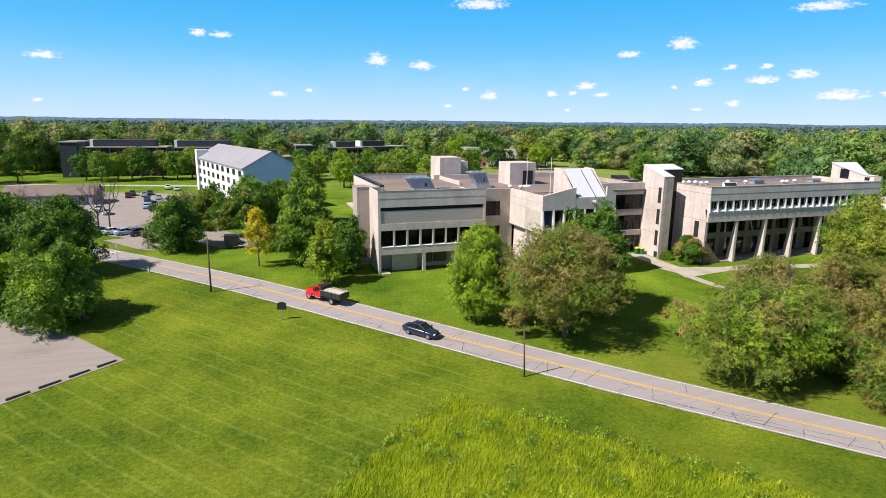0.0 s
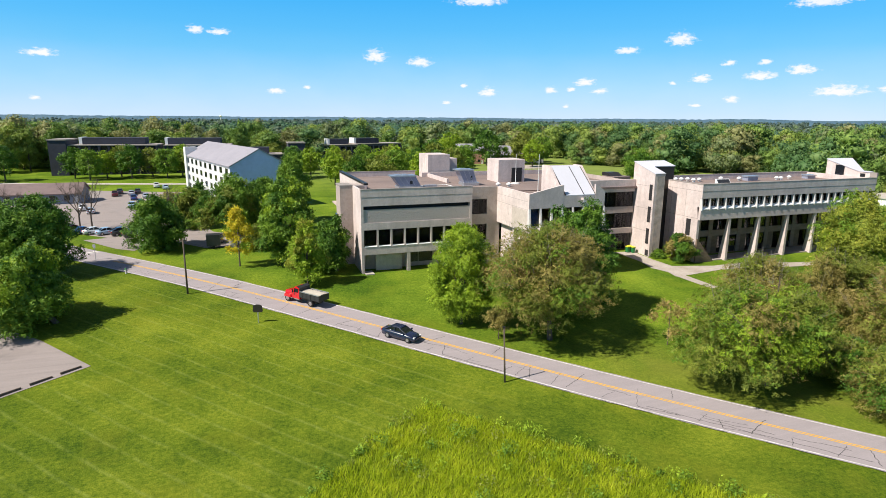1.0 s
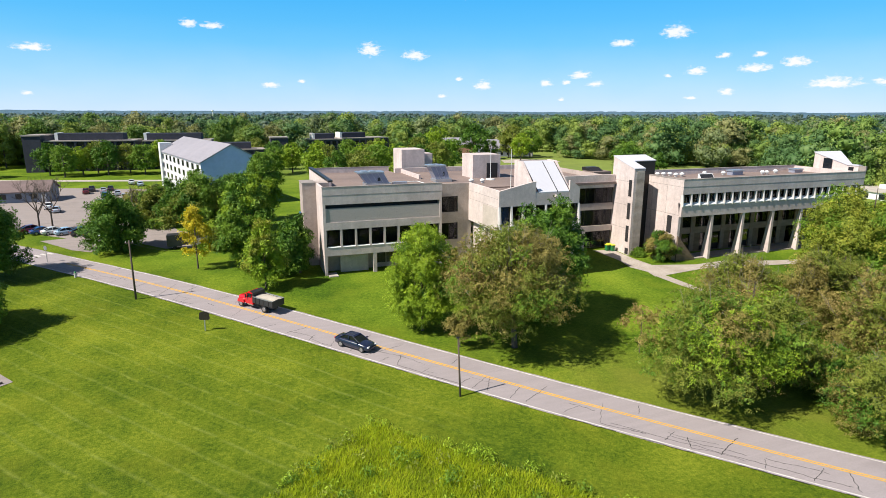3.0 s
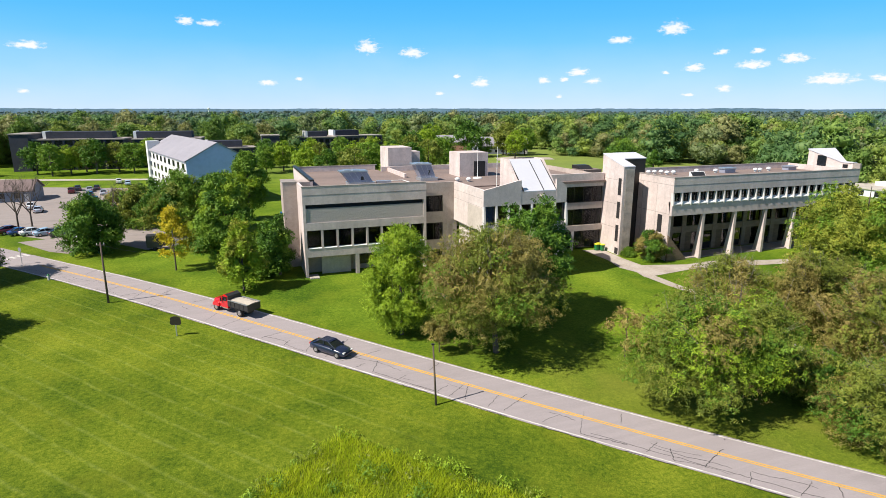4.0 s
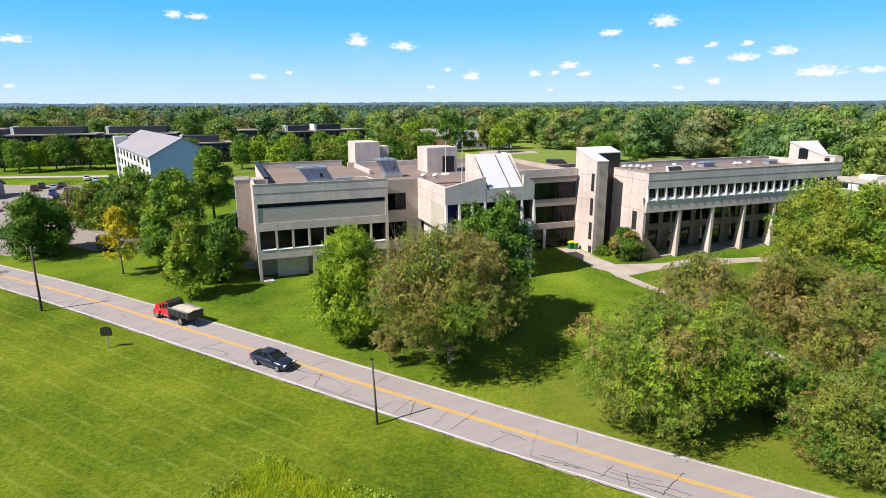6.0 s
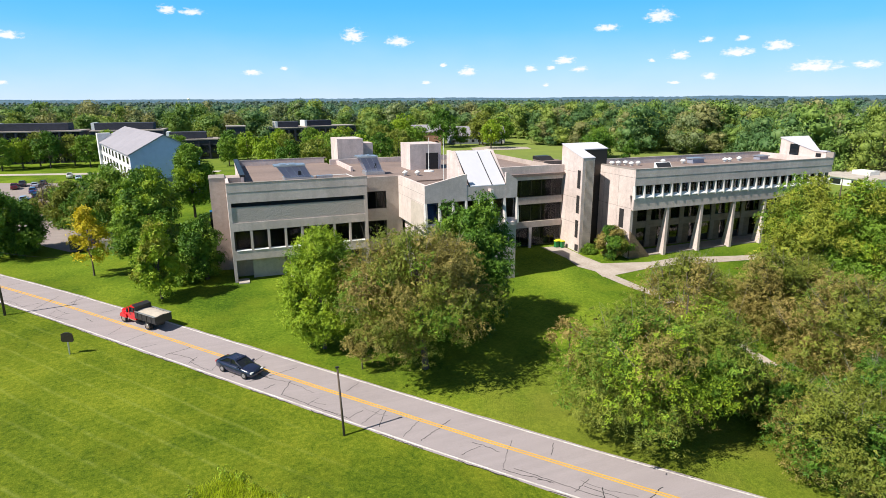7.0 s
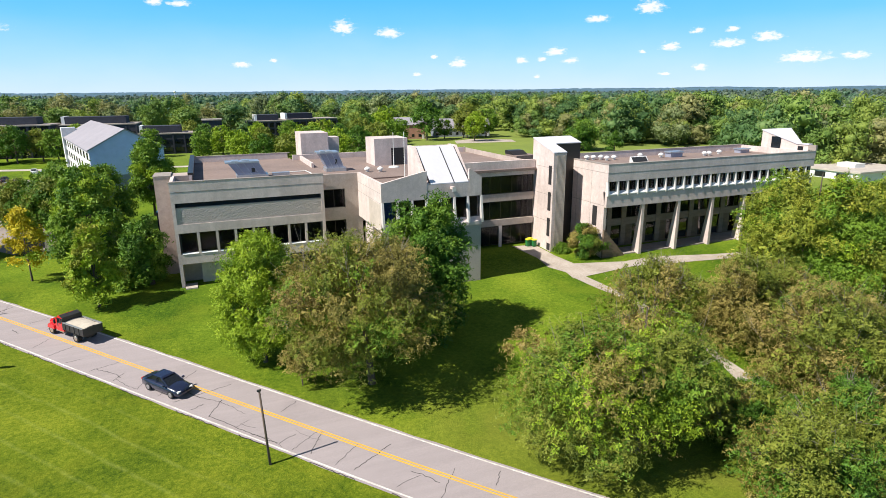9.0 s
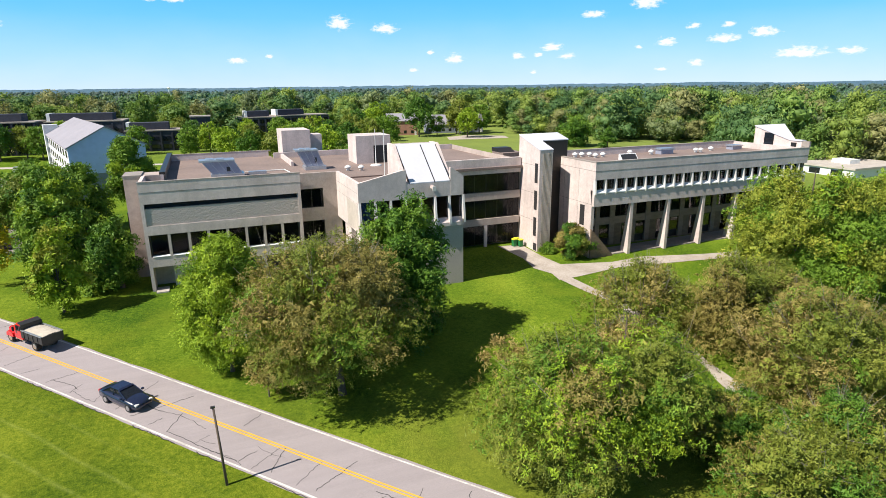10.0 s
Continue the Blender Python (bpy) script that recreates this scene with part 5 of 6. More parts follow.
# haze grows with distance by swapping in bluer leaf colours
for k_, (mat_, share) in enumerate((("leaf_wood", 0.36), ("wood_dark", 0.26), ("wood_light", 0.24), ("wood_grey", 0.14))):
    woods("woodland", scatter(int(950 * share), 410, 820, 10, 20, 0.9), 60 + k_, mat_, "mixed green woodland in the middle distance, haze in its colour", 270, 0.084, 8, 1)
    woods("woodland", scatter(int(1300 * share), 760, 1500, 11, 20, 0.9), 70 + k_, ("leaf_hazed", "wood_dark", "leaf_hazed", "wood_grey")[k_], "green woodland in the distance, haze in its colour", 70, 0.105, 5, 1)
woods("woodland", scatter(2300, 1400, 3000, 12, 20, 0.8), 7, "leaf_hazed", "woodland near the horizon, blue haze in its colour", 12, 0.15, 3, 1)


def edge_row(a, b, depth, step, h0, h1):
    """Trees along the wood's edge from a to b in plan, in rows that climb with the distance."""
    out = []
    a, b = Vector(a), Vector(b)
    away = Vector((0.72, 0.69))
    for j in range(depth):
        for i in range(int((b - a).length / step) + 1):
            p = a.lerp(b, i * step / (b - a).length) + away * (j * step * 1.1) + Vector((rng.uniform(-2, 2), rng.uniform(-2, 2)))
            h = rng.uniform(h0, h1) * (1 + 0.28 * j)
            out.append((p.x, p.y, h, h * rng.uniform(0.8, 1.25) / (1 + 0.15 * j)))
    return out


edge = edge_row((178, 282), (207, 244), 3, 7.5, 8, 13) + edge_row((211, 214), (300, 176), 3, 7.5, 8, 13) + edge_row((198, 236), (216, 226), 2, 7.5, 10, 14)
for k_, (mat_, share) in enumerate(NEAR[:4]):
    woods("woodland", edge[k_::4], 90 + k_, mat_, "bushy green trees along the edge of the wood", 2500, 0.034, 16, 1)

# the last treetops before the horizon, as one uneven sheet; haze is put into its blue
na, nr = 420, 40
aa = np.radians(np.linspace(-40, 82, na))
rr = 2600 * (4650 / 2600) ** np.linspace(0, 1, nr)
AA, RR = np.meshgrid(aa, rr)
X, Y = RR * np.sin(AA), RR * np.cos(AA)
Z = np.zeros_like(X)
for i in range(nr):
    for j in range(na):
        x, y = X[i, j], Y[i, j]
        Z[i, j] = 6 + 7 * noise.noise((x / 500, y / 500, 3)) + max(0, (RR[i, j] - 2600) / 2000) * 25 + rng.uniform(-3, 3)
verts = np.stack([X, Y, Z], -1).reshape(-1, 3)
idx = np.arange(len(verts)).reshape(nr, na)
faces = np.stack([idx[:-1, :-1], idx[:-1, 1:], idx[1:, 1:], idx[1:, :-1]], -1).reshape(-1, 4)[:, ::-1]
tagged(new("backdrop", raw("backdrop", verts, faces, M["ridge"])), "distant treetops up to the horizon, blue haze in their colour", "woodland", kind="structure")

# ---------------------------------------------------------------- roof plant
def ribbed_unit(name, x0, y0, z0, w, d, h, over, label):
    """A sheet-metal air handler whose body leans out under an overhanging hood: curb, body, hood, seams, cap boxes."""
    root = thing(name, label, "air handler", (x0, y0, z0), group="roof plant")
    part("curb", box(bmesh.new(), -0.1, w + 0.25, -0.35, d + 0.2, 0, 0.5), M["galv"], root, bevel=0.03)
    low_, top_ = 0.52, h - 0.22
    body = prism(bmesh.new(), [(0.1, low_), (w, low_), (w - 0.75 * over, top_), (0.1 - over, top_)], "y", 0, d)
    part("body", body, M["duct"], root, bevel=0.02)
    part("hood", box(bmesh.new(), -over - 0.25, w - 0.7 * over, -0.25, d + 0.15, top_ + 0.005, h), M["galv"], root, bevel=0.03)
    n = max(3, int(w / 0.8))
    for i in range(n + 1):
        xa = 0.1 + (w - 0.18) * i / n
        xb = 0.1 - over + (w - 0.18 + 0.25 * over) * i / n
        part("seam", prism(bmesh.new(), [(xa, low_), (xa + 0.07, low_), (xb + 0.07, top_), (xb, top_)], "y", -0.06, -0.003), M["galv"], root)
    for i in range(2):
        part("cap", box(bmesh.new(), w * 0.15 + i * w * 0.35 - over, w * 0.4 + i * w * 0.35 - over, 0.2, d - 0.3, h, h + 0.12), M["galv"], root)
    part("louvre", box(bmesh.new(), w * 0.5, w * 0.62, -0.03, -0.003, h * 0.35, h * 0.6), M["black"], root)
    return root


ribbed_unit("air_handler", 28.8, 97.9, 14.4, 3.9, 2.2, 2.4, 1.2, "grey sheet-metal air handler on the brown roof")
ribbed_unit("air_handler", 41.7, 100.4, 14.4, 2.7, 2.2, 2.95, 1.1, "tall grey sheet-metal air handler with a hood")
duct = thing("roof_duct", "flat pale metal duct on the roof", "duct", (33.6, 98.6, 14.4), group="roof plant")
part("body", box(bmesh.new(), 0, 2.4, 0, 0.9, 0.1, 0.5), M["galv"], duct, bevel=0.04)
part("foot", box(bmesh.new(), 0.2, 0.5, 0.1, 0.8, 0, 0.1), M["galv"], duct)
part("foot", box(bmesh.new(), 1.9, 2.2, 0.1, 0.8, 0, 0.1), M["galv"], duct)
pipe = thing("roof_pipe", "thin pale pipe run lying on the roof", "pipe", (33.2, 101.4, 14.4), group="roof plant")
part("run", tube(bmesh.new(), (0, 0, 0.12), (5.6, 0.4, 0.12), 0.07, 0.07, 6), M["white"], pipe)
part("run", tube(bmesh.new(), (5.6, 0.4, 0.12), (5.9, -3.2, 0.12), 0.07, 0.07, 6), M["white"], pipe)


def mushroom(x, y, z, r=0.45, h=0.8):
    root = thing("roof_vent", "white mushroom vent on the roof", "vent", (x, y, z), group="roof vents")
    part("neck", tube(bmesh.new(), (0, 0, 0), (0, 0, h * 0.55), r * 0.62, r * 0.55, 12), M["white"], root, smooth=True)
    bm = tube(bmesh.new(), (0, 0, h * 0.5), (0, 0, h * 0.72), r, r, 14)
    tube(bm, (0, 0, h * 0.72), (0, 0, h), r, r * 0.35, 14)
    part("cap", bm, M["white"], root)
    return root


first_vent = mushroom(84.7, 94.9, 14.5, 0.45, 0.8)
for x, y in ((85.9, 94.7), (87.2, 94.4), (87.2, 92.8), (88.9, 93.1), (95.0, 93.8), (98.4, 92.5), (107.1, 91.3), (107.9, 91.0), (111.2, 91.9)):
    copy_thing(first_vent, pose(x, y, 14.5, 0, 0, x * 7))
for x, y, z in ((47.2, 97.3, 14.38), (49.0, 96.6, 14.38), (23.9, 92.6, 14.4), (60.5, 95.8, 14.38), (71.0, 95.0, 14.38)):
    copy_thing(first_vent, pose(x, y, z))
for x0, y0, w, hh, lab in ((99.8, 91.6, 2.6, 1.0, "boxy pale roof unit with a flat lid"), (116.0, 91.5, 2.2, 0.8, "low dark roof unit near the clerestory")):
    u = thing("roof_unit", lab, "air handler", (x0, y0, 14.5), group="roof plant")
    part("body", box(bmesh.new(), 0, w, 0, 1.4, 0, hh * 0.75), M["duct"], u, bevel=0.03)
    part("lid", box(bmesh.new(), -0.15, w + 0.15, -0.15, 1.55, hh * 0.75, hh), M["galv"], u, bevel=0.03)
panel = thing("roof_panel", "tilted dark panel in a white frame on the roof", "panel", (88.4, 87.6, 14.5), group="roof plant")
part("frame", prism(bmesh.new(), [(0, 0), (0.9, 0), (0.9, 1.0), (0.78, 1.0)], "x", 0, 3.2), M["white"], panel)
part("face", prism(bmesh.new(), [(0.03, 0.12), (0.06, 0.12), (0.74, 0.92), (0.71, 0.92)], "x", 0.15, 3.05), M["black"], panel)
for x, y, topz, dish in ((52.5, 101.0, 19.9, True), (49.6, 86.8, 20.8, False)):
    mast = thing("roof_mast", "thin pale antenna mast on the roof", "mast", (x, y, 14.3))
    part("pole", tube(bmesh.new(), (0, 0, 0), (0, 0, topz - 14.3), 0.07, 0.04, 8), M["white"], mast)
    part("base", tube(bmesh.new(), (0, 0, 0), (0, 0, 0.25), 0.9 if dish else 0.3, 0.8 if dish else 0.25, 14), M["white"], mast)
spout = thing("water_spout", "pale concrete spout under the skylight", "spout", (53.1, 78.9, 14.2))
part("trough", box(bmesh.new(), -0.18, 0.18, -0.7, 0.14, 0.0, 0.3), M["concrete"], spout, bevel=0.04)
part("lip", box(bmesh.new(), -0.22, 0.22, -0.78, -0.7, -0.25, 0.32), M["frame"], spout)

mon = thing("roof_monitor", "low brown roof monitor with a dark metal top", "roof monitor", (0, 0, 0))
slab("housing", 74.6, 78.6, 101.0, 105.0, 14.1, 15.1, M["roof"], mon, "brown gravelled housing")
part("cover", prism(bmesh.new(), [(102.0, 15.11), (105.2, 15.11), (105.2, 15.75), (103.6, 15.75)], "x", 74.6, 77.4), M["bronze"], mon, "dark metal cover")

# ---------------------------------------------------------------- outlying buildings
W = new("apartment_house")
W.matrix_world = pose(0.86, 163.0, 2.35, 0, 0, 14.9)
tagged(W, "white four-storey house with blue gable and grey roof", "building")
ww, wl, we, wr = 15.5, 57.0, 11.4, 15.7
part("wall", box(bmesh.new(), 0, 0.3, 0.3, wl, 0, we), M["white"], W, "white long wall")
part("wall", box(bmesh.new(), ww - 0.3, ww, 0.3, wl, 0, we), M["siding"], W)
part("gable", prism(bmesh.new(), [(0, 5.6), (ww, 5.6), (ww, we), (ww / 2, wr), (0, we)], "y", 0, 0.3), M["siding"], W, "blue-grey gable end")
part("gable_base", box(bmesh.new(), 0.0, ww, 0.05, 0.3, 0, 5.59), M["slate"], W)
part("gable", prism(bmesh.new(), [(0.3, 0), (ww - 0.3, 0), (ww - 0.3, we), (ww / 2, wr), (0.3, we)], "y", wl - 0.3, wl - 0.01), M["siding"], W)
for sgn in (0, 1):
    out = [(-0.4, we - 0.15), (ww / 2, wr), (ww / 2, wr + 0.25), (-0.4, we + 0.12)]
    if sgn:
        out = [(ww - u, z) for u, z in out]
    part("roof", prism(bmesh.new(), out, "y", -0.4, wl + 0.3), M["shingle"], W, "grey shingled roof slope")
part("chimney_fin", box(bmesh.new(), -0.6, 3.0, wl - 4.0, wl - 1.0, 0, 14.2), M["white"], W)
for k in range(9):
    y0 = 2.0 + k * 6.1
    for f in range(4):
        fr = part("window", box(bmesh.new(), -0.06, 0.0, y0, y0 + 2.8, 0.8 + f * 2.75, 2.6 + f * 2.75), M["frame"], W)
        part("pane", box(bmesh.new(), -0.1, -0.06, y0 + 0.12, y0 + 2.68, 0.92 + f * 2.75, 2.48 + f * 2.75), M["car_glass"], fr)


def dorm(x, y, turn, w, d, h, label, bays_=9, house=(0.3, 0.75)):
    """A flat-roofed concrete dormitory: body, white coping, pilasters, windows, a roof house with a pale end."""
    root = new("dormitory")
    root.matrix_world = pose(x, y, 2.35, 0, 0, turn)
    tagged(root, label, "building", group="dormitories")
    part("wall", box(bmesh.new(), 0, w, 0, d, 0, h), M["dorm"], root)
    part("coping", box(bmesh.new(), -0.25, w + 0.25, -0.25, d + 0.25, h, h + 0.45), M["coping"], root)
    if not bays_:
        return root
    part("roof_house", box(bmesh.new(), w * house[0], w * house[1], d * 0.25, d * 0.8, h + 0.45, h + 3.2), M["dorm"], root)
    part("roof_house_end", box(bmesh.new(), w * house[0] - 1.2, w * house[0] - 0.02, d * 0.25, d * 0.8, h + 0.45, h + 3.4), M["white"], root)
    step = w / bays_
    for i in range(bays_ + 1):
        part("pilaster", box(bmesh.new(), i * step - 0.25, i * step + 0.25, -0.5, -0.01, 0, h - 0.6), M["dorm"], root)
    for i in range(bays_):
        for f in range(int(h // 3)):
            z = 0.8 + f * 3.1
            part("window", box(bmesh.new(), i * step + 0.6, (i + 1) * step - 0.6, -0.08, -0.01, z, z + 1.8), M["car_glass"], root)
    return root


dorm(-62.3, 281.5, -4, 33, 14, 12.0, "dark concrete dormitory behind the trees", 9, (0.12, 0.85))
dorm(-69.5, 279.8, -4, 6.5, 16, 14.3, "tall windowless grey dormitory stair block", 0, (0.4, 0.8))
dorm(-27.0, 284.0, -4, 27, 14, 11.6, "dark concrete dormitory beyond the white house", 7, (0.04, 0.85))
dorm(1.0, 273.0, -2, 25, 12, 7.8, "low dark dormitory with a pale roof edge", 6, (0.06, 0.62))
dorm(25.0, 276.0, 0, 7.5, 9, 12.6, "narrow dark stair block beside the dormitory", 0, (0.3, 0.8))
dorm(46.0, 318.0, 4, 19, 14, 9.6, "dark glazed dormitory among green trees", 6, (0.25, 0.8))
dorm(65.0, 322.0, 10, 27, 14, 9.9, "dark glazed dormitory with a white corner", 8, (0.05, 0.55))


def house(x, y, turn, w, d, e, r, wall, roof, name, label):
    root = new(name)
    root.matrix_world = pose(x, y, 2.35, 0, 0, turn)
    tagged(root, label, "building")
    part("wall", prism(bmesh.new(), [(0, 0), (d, 0), (d, e), (d / 2, r - 0.15), (0, e)], "x", 0, w), M[wall], root)
    for s_ in (0, 1):
        o = [(-0.5, e - 0.3), (d / 2, r), (d / 2, r + 0.25), (-0.5, e - 0.05)]
        part("roof", prism(bmesh.new(), [(d - u, z) for u, z in o] if s_ else o, "x", -0.5, w + 0.5), M[roof], root)
    for i in range(int(w / 3.5)):
        part("window", box(bmesh.new(), 1 + i * 3.5, 2.4 + i * 3.5, -0.06, -0.01, 1.0, 2.4), M["car_glass"], root)
    part("door", box(bmesh.new(), w - 1.6, w - 0.5, -0.07, -0.01, 0, 2.1), M["frame"], root)
    return root


house(-62.0, 188.2, 0, 22.5, 11, 3.0, 5.2, "slate", "brown_roof", "garage_building", "low garage with brown roof and slate wall")
house(115.5, 299.0, -12, 15, 13, 7.2, 10.4, "red_brick", "shingle", "brick_house", "brick house with a grey shingled roof")
house(138.0, 303.0, -12, 30, 12, 4.5, 9.0, "slate", "shingle", "long_house", "long slate-grey house with a grey roof")
house(55.0, 790.0, 8, 24, 16, 7.0, 11.0, "white", "membrane", "white_barn", "white barn far off in the woods")
house(236.0, 300.0, -40, 10, 8, 3.5, 5.5, "brown_roof", "brown_roof", "garden_shed", "small brown shed at the wood's edge")
low = thing("low_wing", "low flat-roofed white wing beyond the colonnade", "building")
slab("wall", 180.0, 202.0, 110.0, 140.0, 1.0, 4.4, M["white"], low)
slab("roof", 179.6, 202.4, 109.6, 140.4, 4.42, 4.9, M["walk"], low, "pale flat roof edge")
for y in (113.0, 119.0, 125.0, 131.0):
    slab("window", 179.9, 179.99, y, y + 3.0, 2.6, 4.0, M["car_glass"], low)
slab("roof_box", 187.0, 191.0, 116.0, 121.0, 4.92, 6.0, M["white"], low, "white roof box")

tower_ = thing("water_tower", "white water tower on the far horizon", "water tower", (-30, 1610, 2.35))
part("stem", tube(bmesh.new(), (0, 0, 0), (0, 0, 25), 0.9, 0.7, 12), M["white"], tower_)
bm = bmesh.new()
bmesh.ops.create_icosphere(bm, subdivisions=3, radius=3.2, matrix=Matrix.Translation((0, 0, 26.5)) @ Matrix.Diagonal((1, 1, 0.7, 1)))
part("tank", bm, M["white"], tower_, smooth=True)

# ---------------------------------------------------------------- mid-distance trees
def grove(spots_, proto_args, seed):
    r_ = random.Random(seed)
    protos = []
    for k, (mat_, label) in enumerate(proto_args):
        protos.append(None)
    for i, (x, y, h) in enumerate(spots_):
        k = i % len(proto_args)
        if protos[k] is None:
            t_ = tree("tree", x, y, g(x, y) + h, h * 0.42, g(x, y) + h * 0.2, proto_args[k][0], proto_args[k][1], seed + k, 4200, h * 0.04, 46, trunk=0.25, tuft=(0.18, 0.3), limbs_=4)
            protos[k] = (t_, h)
        else:
            c = copy_thing(protos[k][0], pose(x, y, g(x, y), 0, 0, r_.uniform(0, 360)))
            c.scale = [h / protos[k][1]] * 3


grove([(-51, 257, 12), (-46, 262, 11), (-37, 260, 13), (-30, 264, 12), (-24, 258, 12), (-19, 266, 13), (-80, 262, 13), (-86, 255, 12), (-92, 262, 14), 
       (-100, 258, 14), (-108, 270, 15), (-15, 260, 11), (24, 240, 11), (31, 246, 12), (38, 238, 10), (46, 250, 11), (54, 240, 10), (62, 256, 11),
       (70, 244, 9), (50, 226, 9), (40, 222, 8), (78, 262, 10), (88, 256, 9), (150, 292, 15),
       (162, 290, 15), (106, 285, 17), (127, 285, 18), (150, 288, 18), (138, 289, 10), (96, 262, 9), (26, 262, 12), (108, 268, 8), (60, 280, 12), (80, 300, 11), (30, 290, 13), (20, 300, 12), (6, 262, 11), (48, 290, 11), (42, 205, 11), (50, 198, 12), (58, 212, 13), (66, 206, 12), (75, 214, 12), (84, 222, 13), (92, 232, 13), (62, 226, 13), (72, 232, 12), (82, 240, 14), (100, 246, 13), (36, 214, 12), (-58, 266, 12), (-42, 268, 13), (-10, 268, 12), (146, 270, 14), (94, 276, 14), (70, 268, 12)],
      [("leaf_green", "green tree on the far campus lawn"), ("leaf_lime", "light green tree on the far campus lawn"), ("leaf_dark", "dark green tree on the far campus lawn"), ("leaf_olive", "olive-green tree on the far campus lawn")], 300)
tree("tree", 167.0, 211.0, 15.2, 8.5, 2.6, "leaf_dark", "broad dark green tree on the lawn behind the tower", 341, 16000, 0.4, 70, form="wide", trunk=0.3, mixed=(("leaf_green", 0.4),), heads=3)
tree("evergreen", 173.5, 200.0, 10.2, 3.6, 2.6, "leaf_dark", "dark conical evergreen on the lawn behind the colonnade", 342, 7000, 0.35, 40, form="cone", trunk=0.2)
for i, (x, y, h) in enumerate(((-96, 300, 24), (-84, 306, 20), (-108, 296, 26), (-72, 312, 22), (-60, 318, 19), (-46, 312, 22), (-33, 320, 20), (-20, 314, 21), (-8, 322, 19), (4, 318, 22), (18, 326, 19), (30, 316, 20), (-52, 326, 24), (-90, 318, 25))):
    tree("tree", x, y, 2.35 + h, h * 0.4, 5.0, ("near_wood", "near_light", "near_tan")[i % 3], ("tall green tree behind the dormitories", "tall light green tree behind the dormitories", "tall olive-tan tree behind the dormitories")[i % 3], 350 + i, 7900, 0.66, 60, trunk=0.3, limbs_=3, heads=3)
tree("shrub", 5.5, 112.5, 7.0, 2.8, 2.5, "leaf_olive", "olive shrub thicket behind the young trees", 330, 12000, 0.26, 60, trunk=0.12, form="wide")
tree("tree", -7.5, 140.0, 11.0, 5.0, 2.4, "leaf_olive", "bushy olive-green tree beside the car park", 331, 18000, 0.28, 70, trunk=0.25, form="wide", mixed=(("leaf_green", 0.4),))
tree("tree", -13.0, 152.0, 8.8, 6.0, 2.4, "leaf_brown", "olive tree with bare twigs beside the car park", 332, 11000, 0.26, 70, trunk=0.2, form="wide", mixed=(("leaf_olive", 0.5),))
tree("tree", 7.5, 130.0, 14.0, 5.2, 2.4, "leaf_dark", "dark green tree before the white house", 333, 18000, 0.28, 70, trunk=0.25, mixed=(("leaf_green", 0.4),))
tree("tree", -7.5, 160.0, 11.0, 3.6, 2.4, "leaf_dark", "dark narrow tree against the white house", 335, 9000, 0.28, 50, trunk=0.2)


# bare trees at the car park
def bare_tree(x, y, h, seed, label):
    rnd = random.Random(seed)
    root = thing("bare_tree", label, "tree", (x, y, g(x, y)), group="trees")

    def grow(bm, p, d, length, r, level):
        q = p + d * length
        tube(bm, p, q, r, r * 0.65, 6 if level < 2 else 4, False)
        if level >= 5:
            return
        for _ in range(rnd.choice((2, 3))):
            nd = (d + Vector((rnd.uniform(-1, 1), rnd.uniform(-1, 1), rnd.uniform(-0.2, 0.7))) * 0.75).normalized()
            grow(bm, p.lerp(q, rnd.uniform(0.6, 1.0)), nd, length * rnd.uniform(0.6, 0.82), r * 0.58, level + 1)
    top_ = Vector((0.05, 0, h * 0.28))
    part("trunk", tube(bmesh.new(), (0, 0, -0.2), top_, 0.2, 0.14, 8, False), M["bark"], root, smooth=True)
    for k in range(5):
        bm = bmesh.new()
        a_ = k * 1.26 + rnd.uniform(-0.4, 0.4)
        grow(bm, top_ * rnd.uniform(0.75, 1.0), Vector((math.cos(a_) * 0.6, math.sin(a_) * 0.6, 0.9)).normalized(), h * 0.22, 0.11, 1)
        part("branch", bm, M["bark"], root)
    return root


bare_tree(-29.8, 142.0, 14.5, 1, "leafless grey tree beside the car park")
bare_tree(-28.0, 144.0, 13.5, 2, "leafless grey tree beside the car park")
bare_tree(-11.0, 140.0, 13.0, 3, "leafless grey tree behind the maple")
bare_tree(-45.0, 150.0, 12.5, 4, "leafless grey tree by the garage")
bare_tree(57.5, 47.5, 8.5, 5, "half-dead leafless small tree on the verge")
bare_tree(61.0, 52.5, 8.0, 6, "half-dead leafless small tree on the verge")

# ---------------------------------------------------------------- tall grass in the near field
def blades(count, seed, inside, height, width):
    rg = np.random.default_rng(seed)
    p = []
    while len(p) < count:
        x, y = rg.uniform(-8, 62), rg.uniform(-12, 50)
        k = inside(x, y)
        if k > rg.random():
            p.append((x, y, k))
    p = np.array(p)
    z = gz(p[:, 0], p[:, 1])
    a = rg.uniform(0, 6.28, count)
    lump = np.array([noise.noise((x / 3.0, y / 3.0, 7.0)) for x, y, _ in p])
    h = height * rg.uniform(0.55, 1.2, count) * (1 + 0.5 * lump) * (0.5 + 0.5 * p[:, 2])
    w = width * rg.uniform(0.6, 1.4, count)
    ux, uy = np.cos(a) * w, np.sin(a) * w
    bx, by_ = rg.normal(0.15, 0.4, count) * h, rg.normal(0, 0.4, count) * h
    v = np.stack([np.stack([p[:, 0] - ux, p[:, 1] - uy, z - 0.02], -1), np.stack([p[:, 0] + ux, p[:, 1] + uy, z - 0.02], -1),
                  np.stack([p[:, 0] + bx + ux * 0.2, p[:, 1] + by_ + uy * 0.2, z + h], -1)], 1).reshape(-1, 3)
    return v, np.arange(count * 3).reshape(-1, 3)


